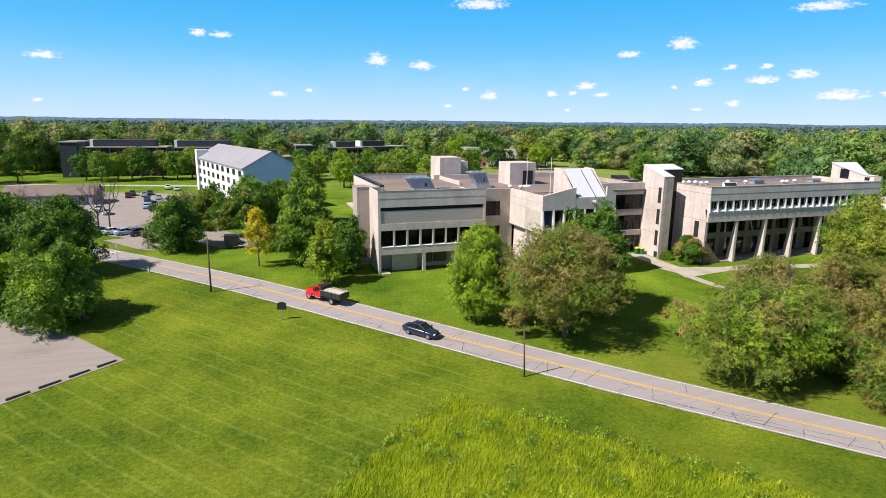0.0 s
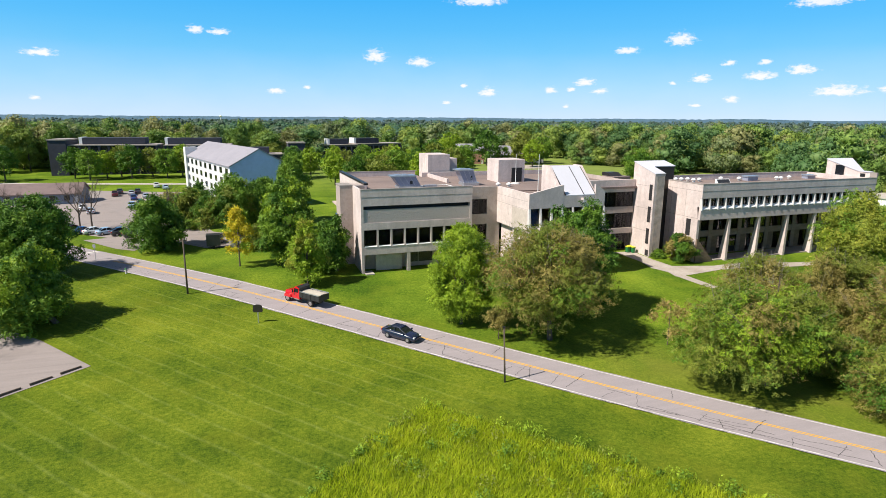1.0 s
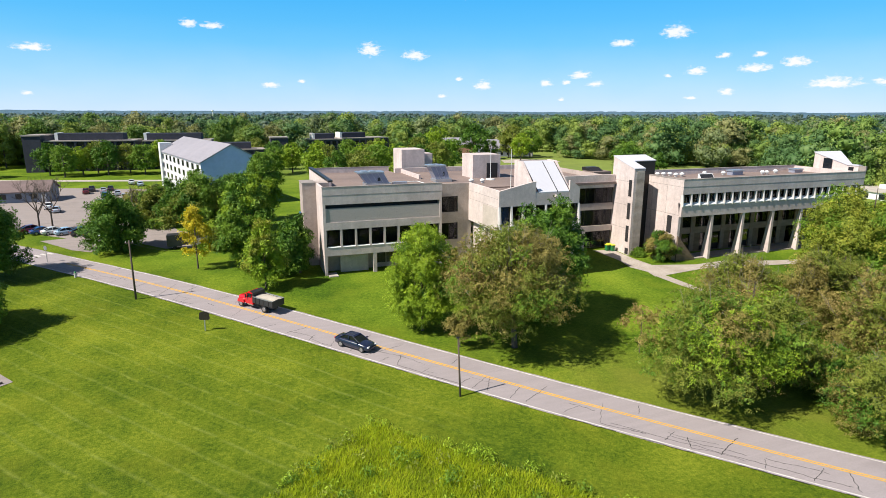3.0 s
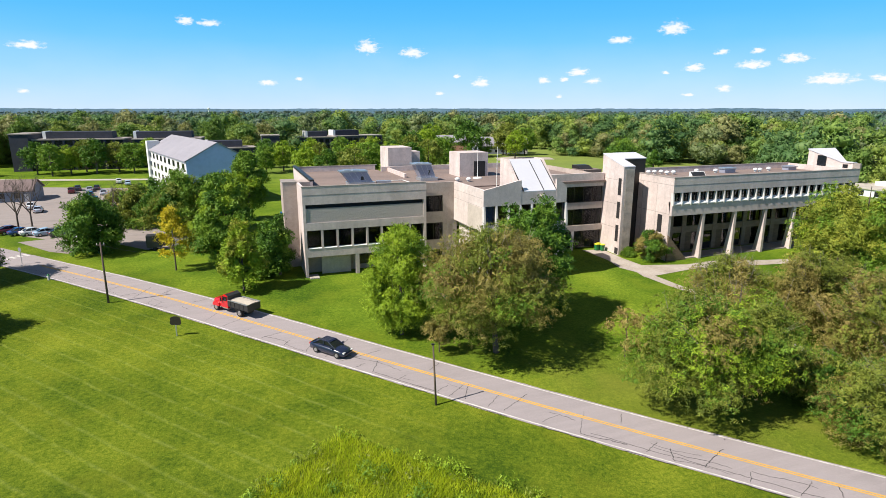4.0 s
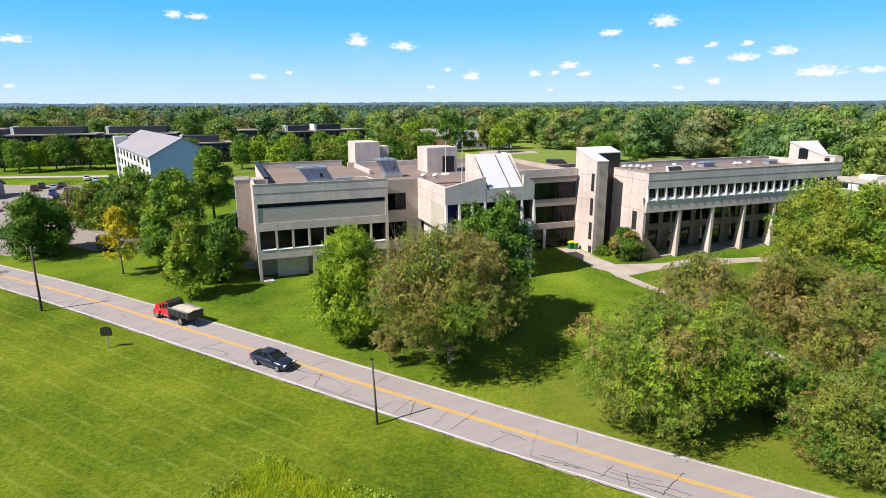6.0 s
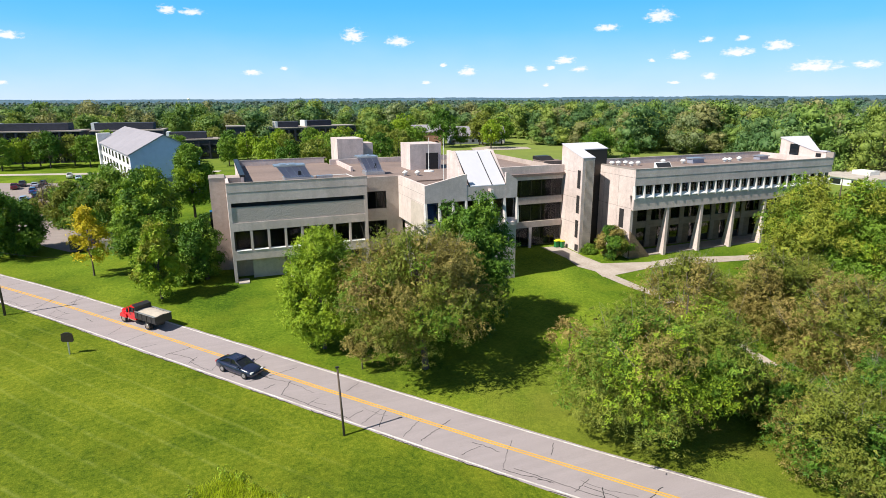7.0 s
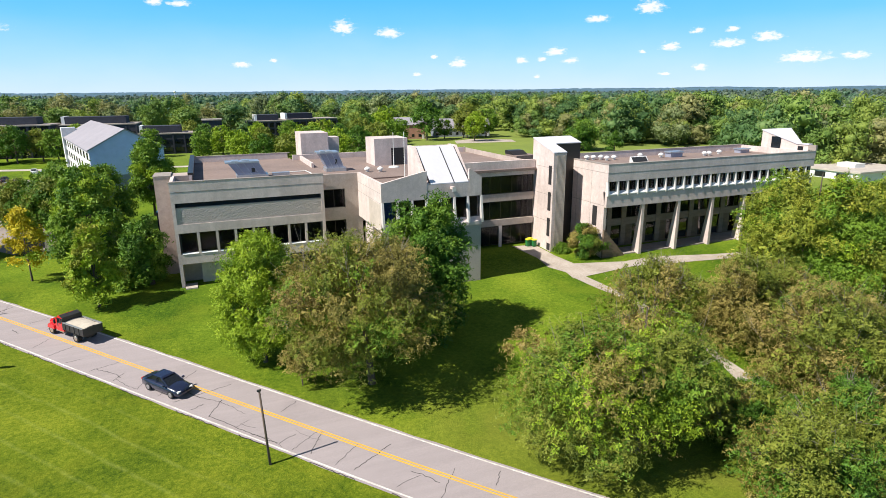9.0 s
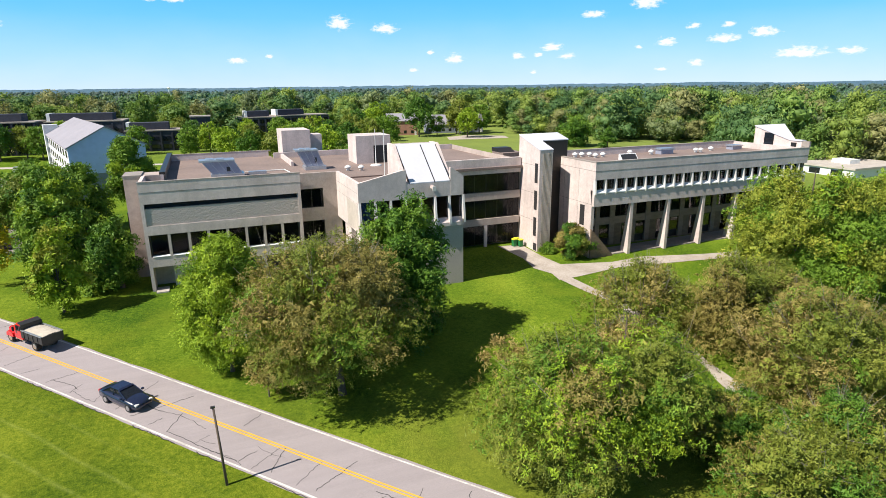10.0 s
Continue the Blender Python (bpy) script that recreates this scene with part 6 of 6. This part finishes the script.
def meadow(x, y):
    """How firmly a spot lies in the uncut corner of the field."""
    s = 0.645 * x - 0.764 * y
    c = 0.764 * x + 0.645 * y
    e1 = (45.9 + 1.1 * noise.noise((s / 4, 1, 0))) - c
    e2 = s + 26.3 + 1.2 * noise.noise((c / 4, 5, 0))
    return float(np.clip(min(e1, e2) / 0.8, 0, 1))


v, f = blades(260000, 9, meadow, 0.6, 0.022)
tagged(new("tall_grass", raw("tall_grass", v, f, M["reed"])), "uncut bright green tall grass in the field corner", "grass", kind="stuff")

# leafy weeds among the grass, thickest along the mown edge
wr = np.random.default_rng(21)
weeds = []
while len(weeds) < 420:
    x, y = wr.uniform(0, 50), wr.uniform(0, 52)
    k = meadow(x, y)
    if k <= 0 or wr.random() > (0.9 if k < 0.95 else 0.12 + 0.5 * max(0.0, noise.noise((x / 4, y / 4, 3.0)))):
        continue
    r_ = wr.uniform(0.35, 0.9)
    weeds.append((np.array([x, y, g(x, y) + 0.45 * r_]), np.array([r_, r_, r_ * 0.9])))
for j, (m_, c_) in enumerate((("leaf_green", 15000), ("leaf_lime", 9000), ("leaf_olive", 7000))):
    v, f = leaf_cloud(wr, weeds[j::3], c_, 0.15, wild=0.7, tri=True)
    v[:, 2] = np.maximum(v[:, 2], gz(v[:, 0], v[:, 1]) + 0.02)
    tagged(new("weeds", raw("weeds", v, f, M[m_])), ("dark green leafy weeds", "pale green leafy weeds", "olive leafy weeds")[j] + " in the uncut grass", "weeds", kind="stuff")

# ---------------------------------------------------------------- street furniture
pole = thing("utility_pole", "bare weathered wooden pole beside the road", "pole", (27.0, 50.7, g(27, 50.7)))
part("post", tube(bmesh.new(), (0, 0, -0.4), (-0.26, 0.05, 5.9), 0.1, 0.07, 10), M["wood"], pole, smooth=True)
part("cap", box(bmesh.new(), -0.42, -0.14, -0.03, 0.13, 5.88, 5.98), M["black"], pole)
pole = thing("utility_pole", "tall wooden pole with a small crossarm", "pole", (-5.0, 87.3, g(-5, 87.3)))
for tip in ((9.0, 22.0, 1.2),):
    ends = [Vector((0, 0, 7.7)).lerp(Vector(tip), k / 10) - Vector((0, 0, 0.8 * (1 - (k / 5 - 1) ** 2))) for k in range(11)]
    part("wire", sweep(bmesh.new(), ends, [0.018] * 11, 4), M["black"], pole, "thin slack black wire")
part("post", tube(bmesh.new(), (0, 0, -0.4), (0, 0, 8.0), 0.14, 0.1, 10), M["wood"], pole, smooth=True)
part("crossarm", box(bmesh.new(), -0.5, 0.5, -0.06, 0.06, 7.6, 7.75), M["wood"], pole)
part("insulator", tube(bmesh.new(), (-0.4, 0, 7.75), (-0.4, 0, 7.95), 0.05, 0.04, 6), M["frame"], pole)
part("insulator", tube(bmesh.new(), (0.4, 0, 7.75), (0.4, 0, 7.95), 0.05, 0.04, 6), M["frame"], pole)
sign = new("marker_sign")
sign.matrix_world = pose(4.0, 73.7, g(4, 73.7), 0, 0, -20)
tagged(sign, "dark brown marker board on a wooden post", "sign")
part("post", box(bmesh.new(), -0.06, 0.06, -0.05, 0.05, -0.2, 1.35), M["galv"], sign)
part("board", prism(bmesh.new(), [(-0.5, 1.35), (-0.62, 1.5), (-0.55, 2.2), (-0.2, 2.35), (0.2, 2.35), (0.55, 2.2), (0.62, 1.5), (0.5, 1.35)], "y", -0.05, 0.05), M["bronze"], sign, "dark brown shaped board")
stop = new("stop_sign")
stop.matrix_world = pose(-21.2, 112.3, g(-21.2, 112.3), 0, 0, -40)
tagged(stop, "grey back of a stop sign", "sign")
part("post", box(bmesh.new(), -0.04, 0.04, -0.03, 0.03, -0.2, 2.2), M["galv"], stop)
part("plate", prism(bmesh.new(), [(0.38 * math.cos(a), 2.4 + 0.38 * math.sin(a)) for a in [math.pi / 8 + k * math.pi / 4 for k in range(8)]], "y", -0.05, -0.03), M["duct"], stop)
post = thing("sign_post", "tan post with a small plate at the entrance", "sign", (-16.6, 121.5, g(-16.6, 121.5)))
part("post", box(bmesh.new(), -0.06, 0.06, -0.06, 0.06, -0.2, 2.3), M["line_yellow"], post)
part("plate", box(bmesh.new(), -0.25, 0.25, -0.09, -0.065, 1.5, 2.2), M["sand"], post)
hyd = thing("hydrant", "pale green fire hydrant on the verge", "hydrant", (-14.8, 100.8, g(-14.8, 100.8)))
part("barrel", tube(bmesh.new(), (0, 0, 0), (0, 0, 0.7), 0.16, 0.14, 12), M["frame"], hyd)
part("bonnet", tube(bmesh.new(), (0, 0, 0.7), (0, 0, 0.92), 0.19, 0.06, 12), M["bin_green"], hyd)
part("nozzle", tube(bmesh.new(), (-0.28, 0, 0.5), (0.28, 0, 0.5), 0.08, 0.08, 8), M["frame"], hyd)
# concrete wheel stops along the lot's edge, their shadow put into the dark colour
first = None
edge0, edge1 = Vector((-13.6, 66.4, 0)), Vector((-70, 21.8, 0))
ed = (edge1 - edge0).normalized()
for i in range(14):
    c = edge0 + ed * (1.2 + i * 2.75)
    m = pose(c.x, c.y, g(c.x, c.y) + 0.04, 0, 0, math.degrees(math.atan2(ed.y, ed.x)))
    if first is None:
        bm = prism(bmesh.new(), [(-0.1, 0), (0.1, 0), (0.06, 0.2), (-0.06, 0.2)], "x", -1.0, 1.0)
        first = part("wheel_stop", bm, M["wood"], None, "concrete wheel stop, its shadow in the dark colour", bevel=0.015)
        tagged(first, category="kerb", group="wheel stops")
        first.matrix_world = m
    else:
        copy_thing(first, m)
for k, (x, y) in enumerate(((71.0, 90.2), (71.8, 89.7), (71.6, 90.6))):
    b_ = thing("wheelie_bin", "green wheelie bin with a yellow lid", "bin", (x, y, g(x, y) + 0.045), group="bins")
    part("body", prism(bmesh.new(), [(-0.25, 0.05), (0.25, 0.05), (0.32, 1.05), (-0.32, 1.05)], "y", -0.3, 0.3), M["bin_green"], b_, bevel=0.02)
    part("lid", box(bmesh.new(), -0.36, 0.36, -0.36, 0.34, 1.05, 1.18), M["bin_yellow"], b_, bevel=0.03)
    part("wheel", tube(bmesh.new(), (-0.3, 0.26, 0.1), (0.3, 0.26, 0.1), 0.1, 0.1, 10), M["rubber"], b_)


skip = thing("trailer", "dark box trailer in the service yard", "trailer", (-2.4, 116.2, g(-2.4, 116.2) + 0.03))
part("body", box(bmesh.new(), -1.2, 1.2, -1.0, 1.0, 0.5, 2.6), M["black"], skip, bevel=0.05)
part("drawbar", box(bmesh.new(), 1.2, 2.2, -0.08, 0.08, 0.5, 0.6), M["black"], skip)
for y_ in (-0.95, 0.95):
    part("wheel", tube(bmesh.new(), (0, y_ - 0.1, 0.3), (0, y_ + 0.1, 0.3), 0.3, 0.3, 14), M["rubber"], skip)
screen = thing("fence_panel", "pale grey timber fence panel in the yard", "fence", (0.6, 115.6, g(0.6, 115.6)))
for i in range(8):
    part("board", box(bmesh.new(), i * 0.2, i * 0.2 + 0.18, -0.02, 0.02, 0.0, 1.7), M["walk"], screen)
part("rail", box(bmesh.new(), 0, 1.6, 0.021, 0.07, 1.2, 1.3), M["walk"], screen)


# ---------------------------------------------------------------- vehicles
def paint(name, c):
    m, t, b = nodes_of(name)
    n = noise_of(t, pos_of(t), 3.0, 3.0)
    t.links.new(ramp_of(t, n, [(0.3, tuple(v * 0.85 for v in c)), (0.7, c)]), b.inputs["Base Color"])
    b.inputs["Roughness"].default_value, b.inputs["Coat Weight"].default_value = 0.25, 0.6
    return m


def wheel(parent, x, y, r=0.33, w=0.22):
    s_ = 1 if y > 0 else -1
    ty_ = part("wheel", tube(bmesh.new(), (x, y - s_ * w, r), (x, y, r), r, r, 18), M["rubber"], parent, smooth=False)
    part("rim", tube(bmesh.new(), (x, y - s_ * 0.02, r), (x, y + s_ * 0.015, r), r * 0.66, r * 0.6, 14), M["chrome"], ty_)


def loft(bm, rings):
    vs = [[bm.verts.new(p) for p in ring] for ring in rings]
    for a, b in zip(vs[:-1], vs[1:]):
        for k in range(len(a)):
            bm.faces.new((a[k], a[(k + 1) % len(a)], b[(k + 1) % len(b)], b[k]))
    bm.faces.new(vs[0][::-1])
    bm.faces.new(vs[-1])
    return bm


def sedan(m, col, label, suv=0.0, name="car"):
    """A saloon car that heads along +x, 4.8 m long."""
    root = new(name)
    root.matrix_world = m
    tagged(root, label, "car", "cars")
    rings = []
    for x, hw, z0, zs, zt in ((-2.38, 0.70, 0.42, 0.72, 0.86), (-2.25, 0.84, 0.28, 0.75, 0.97), (-1.5, 0.90, 0.22, 0.74, 1.0), (0.0, 0.92, 0.2, 0.72, 0.97), (0.9, 0.91, 0.2, 0.70, 0.95),
                              (1.7, 0.88, 0.22, 0.66, 0.86), (2.2, 0.78, 0.28, 0.58, 0.74), (2.4, 0.6, 0.38, 0.52, 0.62)):
        zs, zt = zs + suv * 0.15, zt + suv * 0.2
        half = [(hw * 0.9, z0), (hw * 0.98, z0 + (zs - z0) * 0.35), (hw, zs), (hw * 0.93, zt - 0.06), (hw * 0.7, zt), (hw * 0.25, zt + 0.03)]
        rings.append([(x, -u_, z_) for u_, z_ in half] + [(x, u_, z_) for u_, z_ in half[::-1]])
    body = part("body", loft(bmesh.new(), rings), col, root, smooth=True)
    up = suv * 0.22
    back = -2.1 if suv else -1.85
    cab = [[(back, -0.76, 0.95 + up * 0.9), (back, 0.76, 0.95 + up * 0.9)], [(-1.0, -0.62, 1.42 + up), (-1.0, 0.62, 1.42 + up)], [(0.1, -0.62, 1.44 + up), (0.1, 0.62, 1.44 + up)], [(1.15, -0.76, 0.92 + up * 0.9), (1.15, 0.76, 0.92 + up * 0.9)]]
    rings = [[(x0, ya, z - 0.02), (x0, yb, z - 0.02), (x0, yb, 0.75), (x0, ya, 0.75)] for (x0, ya, z), (_, yb, _) in cab]
    part("greenhouse", loft(bmesh.new(), rings), M["car_glass"], root, "dark glazing")
    part("roof_panel", loft(bmesh.new(), [[(x, -0.6, z), (x, 0.6, z), (x, 0.57, z + 0.05), (x, -0.57, z + 0.05)] for x, z in ((-1.15, 1.39 + up), (-0.9, 1.43 + up), (0.05, 1.45 + up), (0.25, 1.38 + up))]), col, root)
    for sy in (-1, 1):
        for (xa, za), (xb, zb) in (((back, 0.96 + up), (-1.0, 1.43 + up)), ((0.1, 1.45 + up), (1.15, 0.93 + up)), ((-0.45, 0.97 + up), (-0.45, 1.44 + up))):
            part("pillar", tube(bmesh.new(), (xa, sy * 0.765 if za < 1.2 + up else sy * 0.63, za), (xb, sy * 0.765 if zb < 1.2 + up else sy * 0.63, zb), 0.045, 0.04, 5), col, root)
        part("mirror", box(bmesh.new(), 0.75, 0.92, sy * 0.98 - 0.09, sy * 0.98 + 0.09, 0.98 + up, 1.12 + up), col, root, bevel=0.02)
        part("headlight", box(bmesh.new(), 2.12, 2.3, sy * 0.6 - 0.16, sy * 0.6 + 0.16, 0.6 + up * 0.5, 0.74 + up * 0.5), M["white"], root, bevel=0.02)
        part("tail_light", box(bmesh.new(), -2.4, -2.28, sy * 0.62 - 0.15, sy * 0.62 + 0.15, 0.72 + up * 0.5, 0.9 + up * 0.5), M["red_lamp"], root, bevel=0.02)
        for x in (-1.4, 1.45):
            wheel(root, x, sy * 0.93)
    return root


def on_road(s, c, back=False):
    x, y = road_xy(s, c)
    e = 0.6
    x2, y2 = road_xy(s + e, c)
    pitch = math.degrees(math.atan2(g(x2, y2) - g(x, y), e))
    yaw = math.degrees(ROAD_TURN) + (180 if back else 0)
    return pose(x, y, g(x, y) + 0.045, 0, pitch if back else -pitch, yaw)


P = {k: paint(k + "_car_paint", c) for k, c in (("navy", (0.012, 0.018, 0.045)), ("silver", (0.45, 0.48, 0.55)), ("ice", (0.42, 0.55, 0.70)), ("charcoal", (0.05, 0.05, 0.06)),
                                               ("white", (0.75, 0.75, 0.75)), ("maroon", (0.12, 0.015, 0.02)), ("red", (0.62, 0.010, 0.015)), ("blue", (0.03, 0.07, 0.22)))}
sedan(on_road(-36.3, 56.75), P["navy"], "dark navy saloon car on the road")
for x, y, c, lab, suv in ((-30.6, 140.6, "maroon", "dark maroon car parked at the car park's edge", 1), (-28.4, 138.9, "blue", "dark blue car parked at the car park's edge", 0), (-26.2, 138.0, "white", "white car parked at the car park's edge", 0),
                          (-23.6, 136.6, "ice", "pale blue car parked at the car park's edge", 0), (-20.6, 134.8, "charcoal", "charcoal car parked at the car park's edge", 1), (-17.9, 132.2, "charcoal", "dark car parked at the car park's edge", 1),
                          (-15.2, 129.8, "white", "white car parked beside the maple", 0)):
    sedan(pose(x, y, g(x, y) + 0.035, 0, 0, 28), P[c], lab, suv)
for x, y, c, lab, suv in ((-33.5, 203, "maroon", "dark red car in the car park", 1),
                          (-28, 209, "charcoal", "charcoal car in the car park", 0), (-24, 196, "silver", "silver car in the car park", 0), (-21, 188, "silver", "silver car in the car park", 0), (-36, 174, "white", "white van-like car beside the garage", 1), (-33, 168, "silver", "silver car beside the garage", 0),
                          (-33.0, 208.5, "charcoal", "charcoal car in the car park", 1), (-29.2, 205.0, "silver", "silver car in the car park", 0), (-26.8, 192.8, "blue", "dark blue car in the car park", 0), (-23.4, 181.3, "navy", "dark navy car in the car park", 0), (-23.0, 172.6, "charcoal", "charcoal car in the car park", 0), (-25.0, 177.0, "ice", "pale blue car in the car park", 0), (-24.3, 224.5, "white", "white van beside the far lawn", 1), (-20.9, 219.0, "ice", "pale blue car beside the far lawn", 0), (-2.0, 121.5, "charcoal", "dark car in the shade of the trees", 1)):
    sedan(pose(x, y, g(x, y) + 0.035, 0, 0, 100), P[c], lab, suv)


def dump_truck(m):
    """A red bonneted tipper, heading along +x, 7.4 m long."""
    root = new("dump_truck")
    root.matrix_world = m @ Matrix.Scale(0.87, 4)
    tagged(root, "red dump truck with a sand-filled black bed", "truck")
    part("chassis", box(bmesh.new(), -3.5, 3.2, -0.42, 0.42, 0.6, 0.92), M["black"], root)
    rings = [[(x, -w, 0.75), (x, -w, zt - 0.25), (x, -w * 0.8, zt), (x, w * 0.8, zt), (x, w, zt - 0.25), (x, w, 0.75)] for x, w, zt in ((1.5, 0.95, 1.85), (2.4, 0.88, 1.75), (3.3, 0.78, 1.6), (3.5, 0.66, 1.45))]
    part("bonnet", loft(bmesh.new(), rings), P["red"], root, "red bonnet", bevel=0.03)
    rings = [[(x, -1.05, 0.75), (x, -1.08, 1.7), (x, -0.92, zt), (x, 0.92, zt), (x, 1.08, 1.7), (x, 1.05, 0.75)] for x, zt in ((0.1, 2.5), (0.3, 2.62), (1.1, 2.6), (1.55, 1.9))]
    cabp = part("cab", loft(bmesh.new(), rings), P["red"], root, "red cab", bevel=0.04)
    part("windscreen", prism(bmesh.new(), [(1.14, 2.5), (1.5, 1.95), (1.54, 1.97), (1.18, 2.54)], "y", -0.85, 0.85), M["car_glass"], cabp)
    for sy in (-1, 1):
        part("side_window", box(bmesh.new(), 0.35, 1.15, sy * 1.03 - 0.06, sy * 1.03 + 0.06, 1.75, 2.35), M["car_glass"], cabp)
        part("mirror", box(bmesh.new(), 1.2, 1.35, sy * 1.3 - 0.1, sy * 1.3 + 0.1, 1.7, 2.2), M["black"], root)
        part("mudguard", prism(bmesh.new(), [(1.9, 0.7), (2.0, 1.15), (2.3, 1.3), (2.9, 1.3), (3.2, 1.1), (3.3, 0.7)], "y", sy * 0.75, sy * 1.12), P["red"], root, bevel=0.03)
        part("fuel_tank", tube(bmesh.new(), (0.2, sy * 0.75, 0.75), (1.3, sy * 0.75, 0.75), 0.3, 0.3, 12), M["chrome"], root)
        wheel(root, 2.6, sy * 1.1, 0.5, 0.3)
        wheel(root, -2.2, sy * 1.12, 0.5, 0.5)
        part("bed_side", box(bmesh.new(), -3.9, -0.1, sy * 1.12 - 0.06, sy * 1.12 + 0.06, 1.15, 2.0), M["black"], root, "black bed side")
        part("headlight", box(bmesh.new(), 3.44, 3.52, sy * 0.5 - 0.12, sy * 0.5 + 0.12, 0.95, 1.2), M["white"], root)
        for x in (-3.2, -2.3, -1.4, -0.6):
            part("rib", box(bmesh.new(), x - 0.05, x + 0.05, sy * 1.2 - 0.03, sy * 1.2 + 0.03, 1.15, 2.0), M["black"], root)
    part("bed_floor", box(bmesh.new(), -3.9, -0.1, -1.06, 1.06, 1.0, 1.14), M["black"], root)
    part("headboard", box(bmesh.new(), -0.1, 0.02, -1.18, 1.18, 1.1, 2.5), M["black"], root)
    part("cab_shield", prism(bmesh.new(), [(-0.1, 2.5), (0.55, 2.72), (0.55, 2.8), (-0.1, 2.6)], "y", -1.1, 1.1), M["black"], root)
    part("tailgate", box(bmesh.new(), -4.0, -3.9, -1.18, 1.18, 1.05, 2.0), M["black"], root)
    for sy in (-1, 1):
        part("bed_rail", box(bmesh.new(), -3.98, -0.12, sy * 1.14 - 0.1, sy * 1.14 + 0.1, 2.003, 2.08), M["galv"], root, "bare steel rail on the bed side")
    bm = bmesh.new()
    bmesh.ops.create_grid(bm, x_segments=20, y_segments=12, size=1, matrix=Matrix.Translation((-2.0, 0, 1.95)) @ Matrix.Diagonal((1.88, 1.05, 1, 1)))
    for v_ in bm.verts:
        v_.co.z += 0.14 * (1 - (v_.co.y / 1.05) ** 2) + 0.05 * noise.noise(v_.co * 2.5)
    part("load", bm, M["sand"], root, "heaped pale sand", smooth=True)
    return root


dump_truck(on_road(-54.0, 59.4, True))

# ---------------------------------------------------------------- cracks in the road, sealed with tar
def crack(points, width, parent):
    vs, fs = [], []
    for i, (s, c) in enumerate(points):
        a = points[max(0, i - 1)]
        b = points[min(len(points) - 1, i + 1)]
        d = Vector((b[0] - a[0], b[1] - a[1])).normalized()
        for sg in (-1, 1):
            x, y = road_xy(s - d.y * sg * width / 2, c + d.x * sg * width / 2)
            vs.append((x, y, g(x, y) + 0.042))
    for i in range(len(points) - 1):
        fs.append((2 * i, 2 * i + 1, 2 * i + 3, 2 * i + 2))
    me = raw("tar_seam", np.array(vs), np.array(fs), M["tar"])
    if me.polygons[0].normal.z < 0:
        me.flip_normals()
    ob = new("tar_seam", me)
    ob.parent = parent


rnd = random.Random(44)
s = -98.0
while s < 75:
    c, ang = 55.25 + rnd.uniform(0, 0.4), rnd.uniform(-0.5, 0.5)
    far_side = rnd.random() < 0.16
    reach = rnd.uniform(1.2, 2.9) if not far_side else rnd.uniform(3.0, 5.8)
    pts, u = [], 0.0
    if rnd.random() < 0.2:
        c = 58.8
        reach = rnd.uniform(0.8, 2.2)
    while u < reach:
        pts.append((s + u * ang + rnd.uniform(-0.07, 0.07), c + u))
        u += 0.22
    if len(pts) > 2:
        crack(pts, rnd.uniform(0.025, 0.06), road)
    if rnd.random() < 0.55:
        L = rnd.uniform(1.0, 4.5)
        c0, pts, u = rnd.choice((55.4, 55.6, 56.1, 56.9, 57.3)), [], 0.0
        while u < L:
            pts.append((s + u, c0 + 0.15 * math.sin(u * 1.3 + s) + rnd.uniform(-0.06, 0.06)))
            u += 0.3
        crack(pts, rnd.uniform(0.025, 0.055), road)
    s += rnd.uniform(1.4, 3.6)
for s0, s1, c0 in ((-8, 10, 55.9), (-3, 3, 56.5), (16, 26, 56.2), (24, 40, 55.8), (42, 60, 56.3), (-30, -22, 55.5)):
    pts = [(s0 + i * 0.35, c0 + 0.22 * noise.noise((i * 0.35 / 2.0, c0, 0)) + rnd.uniform(-0.05, 0.05)) for i in range(int((s1 - s0) / 0.35))]
    crack(pts, 0.05, road)
# ragged dark edge where soil meets the asphalt
for s0 in range(-96, 80, 7):
    pts = [(s0 + i * 0.4, 54.78 + rnd.uniform(-0.05, 0.08)) for i in range(rnd.randint(8, 17))]
    crack(pts, 0.07, road)
# stop bars at the crossing
for k in range(6):
    strip("crossing_bar", -106.5 + 0.02 * k, -104.6 + 0.02 * k, 55.3 + k * 1.0, 55.8 + k * 1.0, M["line_white"], 0.044, parent=road, step=1.0)
